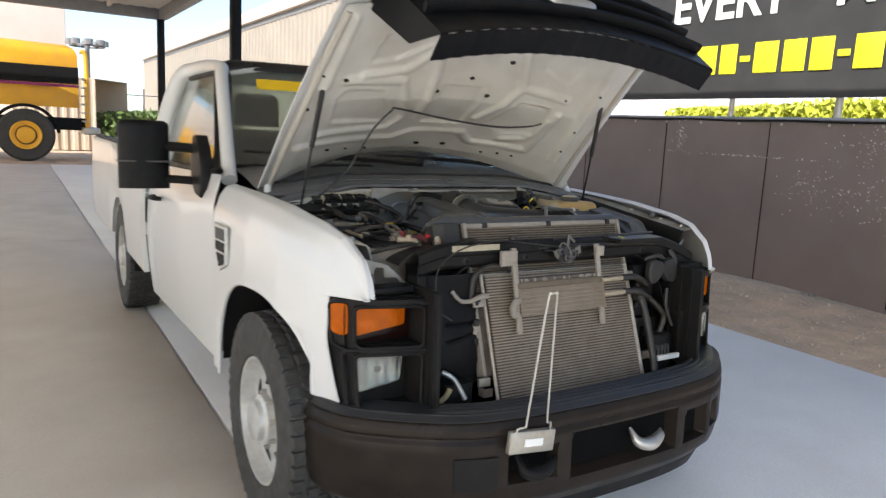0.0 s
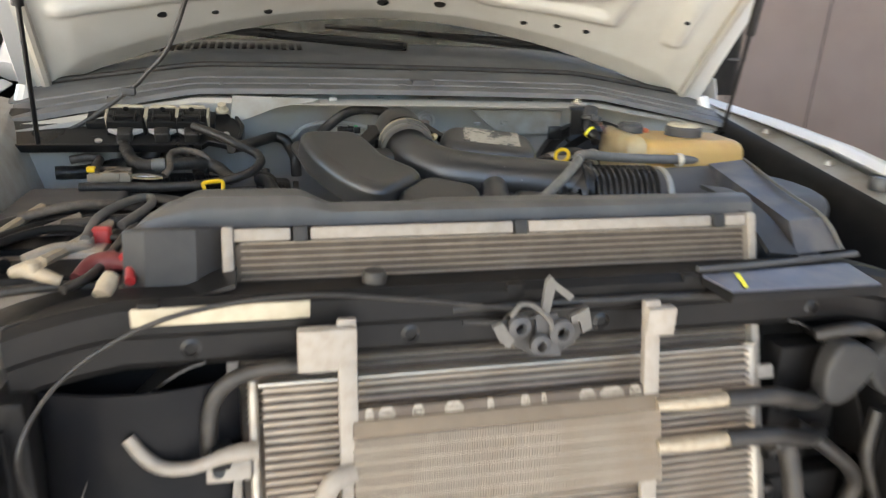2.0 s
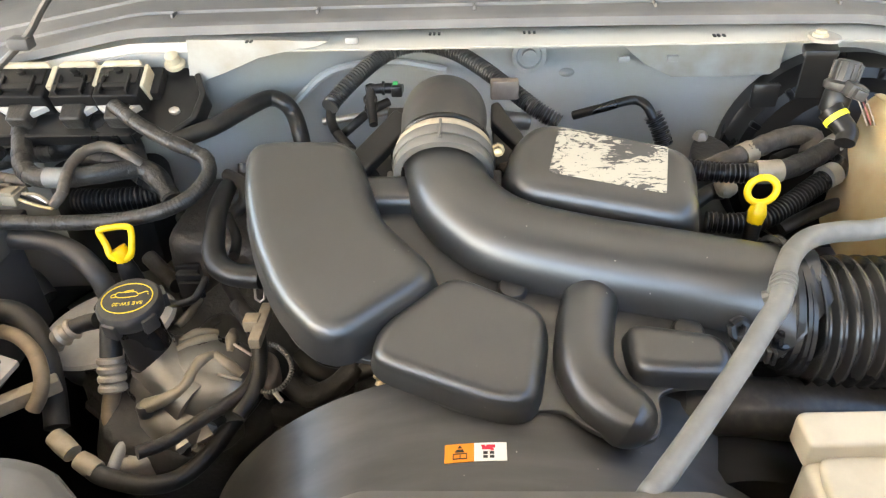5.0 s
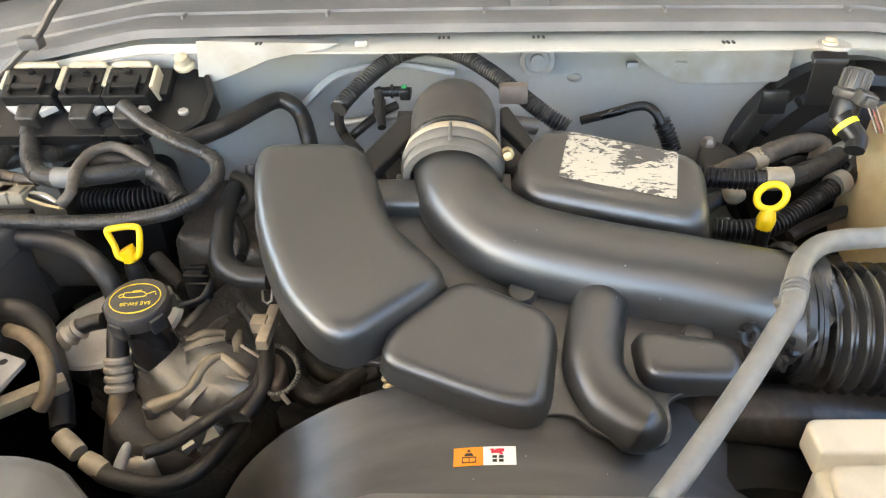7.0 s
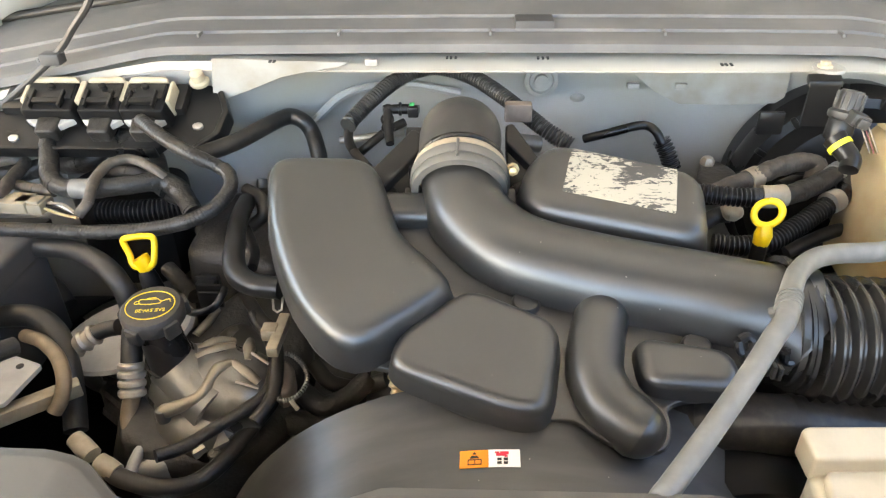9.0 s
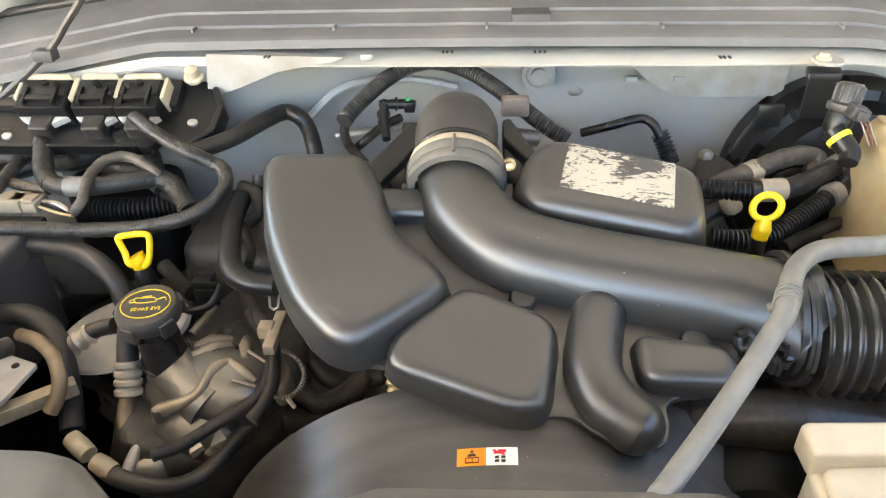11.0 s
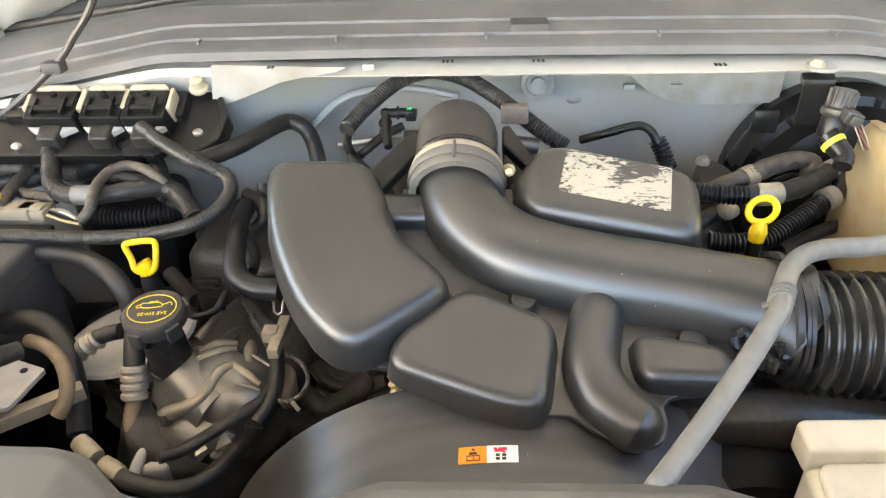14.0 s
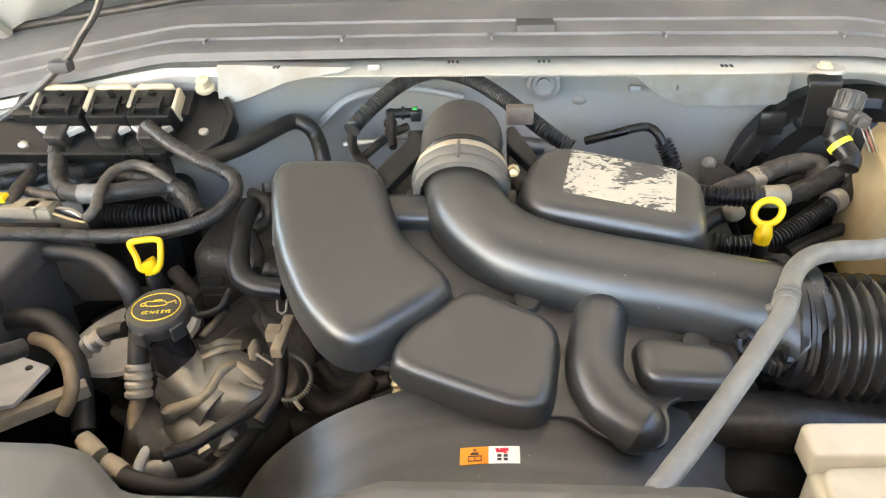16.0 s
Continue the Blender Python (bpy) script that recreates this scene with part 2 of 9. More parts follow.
# same concrete, colour lightened for the skylight past the canopy's edge
LIT_CONCRETE = mat("skylit_concrete", (0.84, 0.83, 0.81), 0.55, dirt=(0.66, 0.63, 0.59), amount=0.35, size=0.8, grain=0.06, grain_size=120.0, bump=0.2, bump_size=160.0)
CONCRETE = mat("concrete", (0.74, 0.69, 0.62), 0.6, dirt=(0.50, 0.44, 0.37), amount=0.5, size=0.8, grain=0.06, grain_size=120.0, bump=0.2, bump_size=160.0)
DIRT = mat("pale_desert_dirt", (0.64, 0.46, 0.31), 0.9, dirt=(0.30, 0.23, 0.16), amount=0.6, size=1.5, grain=0.2, grain_size=30.0, bump=0.6, bump_size=40.0)
GRAVEL = mat("gravel_stone", (0.55, 0.45, 0.35), 0.85, dirt=(0.24, 0.16, 0.10), amount=0.7, size=60.0, tint=0.4)


# ---- shape helpers: each gives (points, faces) ----
def join(*geos):
    pts, faces = [], []
    for g in geos:
        k = len(pts)
        pts += list(g[0])
        faces += [tuple(i + k for i in f) for f in g[1]]
    return pts, faces


def move(geo, m):
    return [m @ Vector(p) for p in geo[0]], geo[1]


def flip(geo):
    """The mirror image in the plane x = 0."""
    return [(-p[0], p[1], p[2]) for p in geo[0]], [tuple(reversed(f)) for f in geo[1]]


def glide(pts, k=6):
    pts = [Vector(p) for p in pts]
    if len(pts) < 3:
        return [pts[0].lerp(pts[1], i / k) for i in range(k + 1)]
    ext = [pts[0] * 2 - pts[1], *pts, pts[-1] * 2 - pts[-2]]
    out = []
    for a, b, c, d in zip(ext, ext[1:], ext[2:], ext[3:]):
        for i in range(k):
            t = i / k
            out.append(0.5 * (2 * b + (c - a) * t + (2 * a - 5 * b + 4 * c - d) * t * t + (3 * b - a - 3 * c + d) * t ** 3))
    return out + [pts[-1]]


def tube(pts, r, n=12, k=6, ribs=0.0, pitch=0.006, flat=1.0, hollow=False):
    """A round bar along a gliding line; r may be a list along it; ribs give corrugation."""
    line = glide(pts, k)
    if ribs:
        fine = glide(pts, 40)
        total = sum((b - a).length for a, b in zip(fine, fine[1:]))
        count = max(8, int(total / pitch) * 8)
        at, line, s, i = 0.0, [], 0.0, 0
        for j in range(count + 1):
            want = total * j / count
            while i < len(fine) - 2 and s + (fine[i + 1] - fine[i]).length < want:
                s += (fine[i + 1] - fine[i]).length
                i += 1
            d = (fine[i + 1] - fine[i]).length or 1e-9
            line.append(fine[i].lerp(fine[i + 1], min(1.0, (want - s) / d)))
    m = len(line)
    rs = [r] * m if isinstance(r, (int, float)) else [float(np.interp(i / (m - 1), np.linspace(0, 1, len(r)), r)) for i in range(m)]
    if ribs:
        rs = [q * (1 + ribs * (1, 0.85, 0, -0.85, -1, -0.85, 0, 0.85)[i % 8]) for i, q in enumerate(rs)]
    pts2, faces = [], []
    side = None
    for i, p in enumerate(line):
        d = (line[min(i + 1, m - 1)] - line[max(i - 1, 0)]).normalized()
        if side is None:
            side = d.cross(Vector((0, 0, 1)))
            if side.length < 0.1:
                side = d.cross(Vector((1, 0, 0)))
        side = (side - d * side.dot(d)).normalized()
        up = side.cross(d)
        for j in range(n):
            a = 2 * math.pi * j / n
            pts2.append(p + side * (math.cos(a) * rs[i]) + up * (math.sin(a) * rs[i] * flat))
    for i in range(m - 1):
        for j in range(n):
            a, b = i * n + j, i * n + (j + 1) % n
            faces.append((a, b, b + n, a + n))
    if not hollow:
        faces += [tuple(range(n - 1, -1, -1)), tuple((m - 1) * n + j for j in range(n))]
    return pts2, faces


def soften(outline, times=2):
    pts = [Vector(p[:2]) for p in outline]
    for _ in range(times):
        out = []
        for a, b in zip(pts, pts[1:] + pts[:1]):
            out += [a.lerp(b, 0.25), a.lerp(b, 0.75)]
        pts = out
    return pts


def inset(pts, d):
    """A closed line (anticlockwise) moved inwards by d."""
    out, n = [], len(pts)
    for i in range(n):
        a, b, c = pts[i - 1], pts[i], pts[(i + 1) % n]
        n1, n2 = Vector((-(b - a).y, (b - a).x)).normalized(), Vector((-(c - b).y, (c - b).x)).normalized()
        m = n1 + n2
        m = m.normalized() if m.length > 1e-6 else n1
        out.append(b + m * (d / max(0.45, m.dot(n1))))
    return out


def rounded(outline, r):
    """A closed line with its corners rounded off."""
    pts, out = [Vector(p[:2]) for p in outline], []
    for a, b, c in zip(pts[-1:] + pts[:-1], pts, pts[1:] + pts[:1]):
        p, q = b + (a - b).normalized() * min(r, (a - b).length * 0.45), b + (c - b).normalized() * min(r, (c - b).length * 0.45)
        out += [p * (1 - t) ** 2 + b * (2 * t * (1 - t)) + q * t * t for t in (0, 0.25, 0.5, 0.75, 1)]
    return out


def pillow(outline, z0, z1, r=0.015, flare=0.0, k=5, times=2, crown=0.0):
    """A moulded block: outline drawn up from z0 to z1, with drafted walls and a rounded top edge."""
    corners = [Vector(p[:2]) for p in outline]
    if sum(a.x * b.y - b.x * a.y for a, b in zip(corners, corners[1:] + corners[:1])) < 0:
        corners.reverse()

    def shrunk(d):
        if isinstance(times, int):
            return inset(soften(corners, times), d)
        return rounded(inset(corners, d), max(times - 0.8 * d, 0.003))

    pts = shrunk(0.0)
    rings = [(shrunk(-flare), z0)]
    for i in range(k + 1):
        a = math.pi / 2 * i / k
        rings.append((shrunk(r * (1 - math.cos(a))), z1 - r + r * math.sin(a)))
    rings.append((shrunk(r + min(0.002, r * 0.3)), z1))
    if crown:
        c = sum(rings[-1][0], Vector((0, 0))) / len(pts)
        for f, lift in ((0.75, 0.45), (0.45, 0.8), (0.15, 0.98)):
            rings.append(([c.lerp(p, f) for p in rings[k + 2][0]], z1 + crown * lift))
    n = len(pts)
    v = [(p.x, p.y, z) for ring, z in rings for p in ring]
    f = [(i * n + j, i * n + (j + 1) % n, (i + 1) * n + (j + 1) % n, (i + 1) * n + j) for i in range(len(rings) - 1) for j in range(n)]
    f += [tuple(range(n - 1, -1, -1)), tuple((len(rings) - 1) * n + j for j in range(n))]
    return v, f


def block(x0, x1, y0, y1, z0, z1, r=0.004):
    """A box with worn, bevelled edges."""
    r = min(r, (x1 - x0) * 0.45, (y1 - y0) * 0.45, (z1 - z0) * 0.45)
    bm = bmesh.new()
    bmesh.ops.create_cube(bm, size=1, matrix=Matrix.Translation(((x0 + x1) / 2, (y0 + y1) / 2, (z0 + z1) / 2)) @ Matrix.Diagonal((x1 - x0, y1 - y0, z1 - z0, 1)))
    bmesh.ops.bevel(bm, geom=bm.edges[:], offset=r, segments=2, affect="EDGES", profile=0.5)
    bm.verts.index_update()
    geo = [v.co.copy() for v in bm.verts], [tuple(v.index for v in f.verts) for f in bm.faces]
    bm.free()
    return geo


def lathe(profile, m=Matrix(), n=32, closed=False):
    """A turned shape: (radius, height) pairs round the z axis of m."""
    v = [m @ Vector((r * math.cos(2 * math.pi * j / n), r * math.sin(2 * math.pi * j / n), z)) for r, z in profile for j in range(n)]
    f = [(i * n + j, i * n + (j + 1) % n, (i + 1) * n + (j + 1) % n, (i + 1) * n + j) for i in range(len(profile) - 1) for j in range(n)]
    if closed:
        f += [((len(profile) - 1) * n + j, (len(profile) - 1) * n + (j + 1) % n, (j + 1) % n, j) for j in range(n)]
    else:
        f += [tuple(range(n - 1, -1, -1)), tuple((len(profile) - 1) * n + j for j in range(n))]
    return v, f


def sheet(fn, us, vs, thick=0.003):
    """A curved panel with thickness: fn(u, v) over the grid us x vs."""
    nu, nv = len(us), len(vs)
    g = [[Vector(fn(u, v)) for v in vs] for u in us]
    front, back = [], []
    for i in range(nu):
        for j in range(nv):
            du = g[min(i + 1, nu - 1)][j] - g[max(i - 1, 0)][j]
            dv = g[i][min(j + 1, nv - 1)] - g[i][max(j - 1, 0)]
            nn = du.cross(dv)
            nn = nn.normalized() if nn.length > 1e-12 else Vector((0, 0, 1))
            front.append(g[i][j])
            back.append(g[i][j] - nn * thick)
    n = nu * nv
    f = []
    for i in range(nu - 1):
        for j in range(nv - 1):
            a, b, c, d = i * nv + j, (i + 1) * nv + j, (i + 1) * nv + j + 1, i * nv + j + 1
            f += [(a, b, c, d), (d + n, c + n, b + n, a + n)]
    rim = [i * nv for i in range(nu)] + [(nu - 1) * nv + j for j in range(1, nv)] + [i * nv + nv - 1 for i in range(nu - 2, -1, -1)] + [j for j in range(nv - 2, 0, -1)]
    f += [(b, a, a + n, b + n) for a, b in zip(rim, rim[1:] + rim[:1])]
    return front + back, f


def span(a, b, n):
    return [a + (b - a) * i / n for i in range(n + 1)]


def along(table, t):
    return float(np.interp(t, [a for a, _ in table], [b for _, b in table]))


def part(name, geo, material, parent=None, label="", sharp=38.0):
    me = bpy.data.meshes.new(name)
    me.from_pydata([tuple(p) for p in geo[0]], [], geo[1])
    bm = bmesh.new()
    bm.from_mesh(me)
    bmesh.ops.recalc_face_normals(bm, faces=bm.faces[:])
    bm.to_mesh(me)
    bm.free()
    me.materials.append(M[material] if isinstance(material, str) else material)
    me.shade_smooth()
    me.set_sharp_from_angle(angle=radians(sharp))
    ob = new(name, me)
    if parent is not None:
        ob.parent = parent
    if label:
        ob["label"] = label
    return ob


def thing(name, label, category, group="", kind="", at=(0, 0, 0)):
    ob = new(name)
    ob.location = at
    return tagged(ob, label, category, group, kind)


def lettering(name, text, size, m, material, parent, depth=0.001, bold=0.0):
    cu = bpy.data.curves.new(name, "FONT")
    cu.body, cu.size, cu.extrude, cu.offset = text, size, depth, bold
    tmp = bpy.data.objects.new(name, cu)
    scene.collection.objects.link(tmp)
    bpy.context.view_layer.update()
    me = bpy.data.meshes.new_from_object(tmp.evaluated_get(bpy.context.evaluated_depsgraph_get()))
    bpy.data.objects.remove(tmp)
    me.transform(m)
    me.materials.clear()
    me.materials.append(M[material] if isinstance(material, str) else material)
    ob = new(name, me)
    ob.parent = parent
    return ob


def top(name, geo, material, label, category, group="", sharp=38.0):
    """A thing of its own: a mesh that may carry parts."""
    return tagged(part(name, geo, material, None, "", sharp), label, category, group)

# ---- the place ----
ground = part("ground", sheet(lambda u, v: (u, v, -0.03 + 0.012 * noise.noise((u * 0.7, v * 0.7, 0))), [-400, -60, *span(-20, 30, 50), 80, 400], [-400, -40, *span(-14, 40, 54), 90, 400], 0.4), DIRT)
tagged(ground, "pale sandy desert dirt with scattered stones", "ground", kind="structure")

# concrete pad in slabs with open joints
pavement = thing("pavement", "stained grey concrete pad with straight joints", "pavement", kind="structure")
for x0, x1 in ((-16.0, -5.5), (-5.49, -0.862), (-0.85, 3.13)):
    for y0, y1 in ((-12.0, -4.5), (-4.49, 6.9), (6.91, 19.2)):
        # right-hand slabs carry the brighter skylight in their colour
        part("slab", block(x0, x1, y0, y1, -0.18, 0.0, 0.006), LIT_CONCRETE if x0 > -1 else CONCRETE, pavement)

# loose stones along the fence
rng = random.Random(4)
pv, pf = [], []
for _ in range(2600):
    x, y, s = rng.uniform(3.16, 5.6), rng.uniform(-3.5, 9.0), rng.choice((0.006, 0.009, 0.013, 0.02))
    k = len(pv)
    for a, b, c in ((1, 0, 0), (-1, 0, 0), (0, 1, 0), (0, -1, 0), (0, 0, 1), (0, 0, -1)):
        q = rng.uniform(0.6, 1.4) * s
        pv.append((x + a * q, y + b * q, -0.028 + c * q * 0.7))
    pf += [(k + i, k + j, k + l) for i, j, l in ((0, 2, 4), (2, 1, 4), (1, 3, 4), (3, 0, 4), (2, 0, 5), (1, 2, 5), (3, 1, 5), (0, 3, 5))]
stones = part("gravel", (pv, pf), GRAVEL)
tagged(stones, "loose pale stones and grit beside the fence", "gravel", kind="stuff")

# fence with a brown windscreen
SCREEN = mat("brown_windscreen_mesh", (0.175, 0.138, 0.125), 0.75, dirt=(0.20, 0.17, 0.15), amount=0.4, size=1.6, grain=0.15, grain_size=260.0, bump=0.4, bump_size=500.0)
POSTM = mat("galvanised_post", (0.42, 0.42, 0.41), 0.45, metal=0.7, dirt=DUST, amount=0.3, size=10.0)
fence = thing("fence", "brown mesh windscreen tied on a chain-link fence", "fence", at=(5.1, 0, 0))
part("windscreen", sheet(lambda u, v: (0.012 * math.sin(u * 2.1) * math.sin(v * 2.4) + 0.012 * noise.noise((u, v * 2, 3)), u, v + (0.018 * abs(math.sin(u * 2.6)) if v > 1.64 else 0) + 0.035 * noise.noise((u * 0.6, 0, 9)) * (v < 0.1)), span(-8, 12, 160), span(0.0, 1.705, 24), 0.004), SCREEN, fence, "brown woven screen with worn holes")
part("hem", tube([(-0.012, y, 1.715 - 0.012 * abs(math.sin(y * 2.6))) for y in span(-8, 12, 60)], 0.012, 6, 2), "black", fence)
for y in (-7.2, -4.6, -2.0, 0.6, 3.2, 5.8, 8.4, 11.0):
    part("post", tube([(0.085, y, -0.1), (0.085, y, 2.05)], 0.03, 10, 2), POSTM, fence)
for k in range(-4, 4):
    part("seam", tube([(-0.016, 2.61 + 1.37 * k, 0.03), (-0.014, 2.63 + 1.37 * k, 1.69)], 0.005, 6, 4), "black", fence)
part("top_rail", tube([(0.05, -8, 1.73), (0.05, 12, 1.73)], 0.02, 8, 2), POSTM, fence)
for y in span(-7.5, 11.5, 38):
    part("grommet", lathe([(0.007, 0), (0.014, 0), (0.014, 0.005), (0.007, 0.005)], Matrix.Translation((-0.02, y, 1.675)) @ Matrix.Rotation(-math.pi / 2, 4, "Y"), 10, True), "steel", fence)
HOLE = mat("pale_wear", (0.62, 0.58, 0.54), 0.8, size=30.0)
hv, hf = [], []
for _ in range(420):
    c = rng.choice(((2.0, 1.05, 0.5, 0.26), (2.9, 1.33, 0.9, 0.01), (3.75, 1.52, 0.07, 0.2), (1.55, 1.5, 0.4, 0.2), (1.4, 0.95, 0.5, 0.3)))
    y, z = rng.gauss(c[0], c[2] * 0.5), rng.gauss(c[1], c[3] * 0.5)
    w, d, k = rng.uniform(0.003, 0.009), rng.uniform(0.002, 0.006), len(hv)
    if 0.1 < z < 1.7:
        hv += [(-0.034, y - w, z - d), (-0.034, y + w, z), (-0.034, y + w, z + d), (-0.034, y - w, z + d * 0.3)]
        hf.append((k, k + 1, k + 2, k + 3))
tagged(part("worn_patches", (hv, hf), HOLE, fence, "pale frayed holes in the screen"), kind="stuff")

# banner above the fence
BANNER = mat("dark_grey_banner", (0.026, 0.026, 0.026), 0.55, dirt=(0.06, 0.058, 0.055), amount=0.4, size=1.2, tint=0.15)
banner = thing("banner", "large dark grey vinyl banner with white and yellow print", "banner", at=(5.06, 0, 0))
part("vinyl", sheet(lambda u, v: (0.006 * math.sin(u * 3.0 + v), u, v), span(-6, 6.4, 60), span(1.935, 3.70, 10), 0.004), BANNER, banner)
for y in (-5.9, -2.0, 2.0, 6.3):
    part("banner_post", tube([(0.13, y, -0.1), (0.13, y, 3.8)], 0.035, 10, 2), POSTM, banner)
facing = Matrix.Translation((-0.02, 4.03, 2.80)) @ Matrix(((0, 0, -1, 0), (-1, 0, 0, 0), (0, 1, 0, 0), (0, 0, 0, 1)))
lettering("word", "EVERY", 0.52, facing, "paper", banner, 0.002, 0.012)
lettering("word", "M", 0.52, facing @ Matrix.Translation((1.93, 0, 0)), "paper", banner, 0.002, 0.012)
PRINT = mat("yellow_print", (0.83, 0.78, 0.02), 0.5, tint=0.03)
for y1, y0, z0, z1 in ((3.95, 3.68, 2.20, 2.51), (3.62, 3.36, 2.20, 2.51), (3.31, 3.10, 2.20, 2.51), (3.06, 2.94, 2.32, 2.38), (2.89, 2.62, 2.20, 2.51), (2.56, 2.32, 2.20, 2.51), (2.27, 2.04, 2.20, 2.51), (2.0, 1.88, 2.32, 2.38), (1.84, 1.58, 2.20, 2.51), (1.54, 1.30, 2.20, 2.51)):
    part("print_bar", block(-0.022, -0.014, y0, y1, z0, z1, 0.003), PRINT, banner, "yellow printed bar")

# bright hedge beyond the fence
LEAF = mat("sunlit_leaf", (0.52, 0.54, 0.06), 0.6, size=3.0, tint=0.25)


def clumps(name, x0, x1, y0, y1, z0, z1, count, size, seed, material, label, category):
    r = random.Random(seed)
    v, f = [], []
    for _ in range(count):
        x, y = r.uniform(x0, x1), r.uniform(y0, y1)
        top = z0 + (z1 - z0) * (0.85 + 0.12 * noise.noise((x * 0.5, y * 0.5, seed)))
        c = Vector((x, y, z0 + (top - z0) * r.random() ** 0.6))
        a = Vector((r.gauss(0, 1), r.gauss(0, 1), r.gauss(0, 1))).normalized() * size * r.uniform(0.6, 1.3)
        b = a.cross(Vector((r.gauss(0, 1), r.gauss(0, 1), r.gauss(0, 1)))).normalized() * size * 0.5
        k = len(v)
        v += [c - a, c + b, c + a, c - b]
        f.append((k, k + 1, k + 2, k + 3))
    return tagged(part(name, (v, f), material), label, category, kind="stuff")


hedge = clumps("hedge", 9.0, 10.2, -8, 7.6, 1.0, 2.32, 60000, 0.07, 5, LEAF, "sunlit yellow-green hedge beyond the fence", "hedge")
yard_wall = tagged(part("yard_wall", join(block(11.0, 11.2, -10.0, 19.0, -0.1, 3.1, 0.02), block(10.95, 11.25, -10.0, 19.0, 3.1, 3.2, 0.02)), mat("white_block_wall", (0.78, 0.77, 0.74), 0.8, dirt=(0.6, 0.57, 0.52), amount=0.3, size=1.0)), "pale sunlit block wall behind the hedge", "wall", kind="structure")
shrub = clumps("shrub", 1.2, 5.0, 27, 30, 0.0, 1.7, 2600, 0.13, 6, mat("green_leaf", (0.10, 0.15, 0.04), 0.6, tint=0.4), "low green shrubs beyond the yard", "shrub")

# canopy over the pad
CEIL = mat("pale_steel_deck", (0.62, 0.57, 0.48), 0.55, dirt=(0.42, 0.37, 0.30), amount=0.25, size=1.2)
BEAM = mat("dark_grey_steel", (0.16, 0.16, 0.165), 0.5, dirt=(0.3, 0.28, 0.25), amount=0.3, size=3.0)
canopy = thing("canopy", "open steel canopy with pale deck and dark posts", "canopy", kind="structure")
part("deck", sheet(lambda u, v: (u, v, 4.30 + 0.02 * (int(round(u * 10)) % 3 == 0)), span(-8.6, 2.0, 106), [-4.0, 5.0, 19.3], 0.03), CEIL, canopy)
part("edge_beam", block(-8.7, 2.1, 19.2, 19.42, 4.0, 4.33, 0.01), BEAM, canopy)
part("edge_beam", block(1.9, 2.12, -4.0, 19.19, 4.0, 4.33, 0.01), BEAM, canopy)
part("edge_beam", block(-8.7, 1.89, -4.2, -4.0, 4.0, 4.33, 0.01), BEAM, canopy)
part("edge_beam", block(-8.8, -8.6, -3.99, 19.19, 4.0, 4.33, 0.01), BEAM, canopy)
for y in (-2.2, 1.2, 5.6, 10.0, 14.6):
    part("rafter", block(-8.59, 1.89, y, y + 0.1, 4.1, 4.28, 0.008), CEIL, canopy)
for x in (-7.4, -5.8, -4.4, -3.0, -1.4, 0.6):
    part("purlin", block(x, x + 0.08, -3.95, 19.1, 4.16, 4.29, 0.006), CEIL, canopy)
for x, y in ((1.95, 19.25), (1.95, 11.6), (1.95, -3.9), (-8.5, 19.25), (-8.5, 7.0), (-8.5, -3.9)):
    part("post", block(x - 0.09, x + 0.09, y - 0.09, y + 0.09, -0.02, 4.0, 0.01), "black", canopy)

# warehouse with ribbed metal walls
WALLM = mat("tan_metal_siding", (0.31, 0.265, 0.21), 0.5, dirt=(0.24, 0.20, 0.16), amount=0.3, size=0.8)
shed = thing("warehouse", "tan ribbed metal warehouse with a flat eave", "building", at=(8, 20, 0))
part("wall", sheet(lambda u, v: (0.05 * (abs((u * 2.0) % 1 - 0.5) < 0.25), u, v), [y for y in span(0, 42, 336)], [0.0, 5.55], 0.1), WALLM, shed, sharp=20)
part("wall_end", block(0.02, 14.0, -0.06, 0.0, 0.0, 5.5, 0.01), WALLM, shed)
part("roof", block(-0.3, 14.3, -0.4, 42.3, 5.75, 6.25, 0.02), mat("pale_fascia", (0.55, 0.50, 0.44), 0.5), shed)
part("eave_strip", block(-0.12, -0.06, -0.3, 42.0, 5.52, 5.76, 0.01), BEAM, shed)

# yellow water truck parked at the far side of the yard
YEL = mat("yellow_machine_paint", (0.80, 0.40, 0.015), 0.4, dirt=(0.50, 0.30, 0.10), amount=0.3, size=1.5)
wt = thing("water_truck", "yellow water tanker truck with black stripe parked far off", "truck", at=(-1.2, 22.0, 0))
part("tank", pillow([(-6.0, -1.0), (1.25, -1.0), (1.25, 1.2), (-6.0, 1.2)], 1.50, 3.28, 0.35, times=1), YEL, wt)
part("stripe", block(-5.9, 1.22, -1.075, -1.02, 2.15, 2.62, 0.01), "black", wt, "black painted stripe")
part("stripe", block(-5.9, 1.22, -1.08, -1.03, 2.06, 2.14, 0.01), mat("purple_paint", (0.25, 0.03, 0.12), 0.5), wt, "purple painted stripe")
part("chassis", block(-6.0, 1.5, -0.5, 0.7, 0.85, 1.2, 0.03), "black", wt)
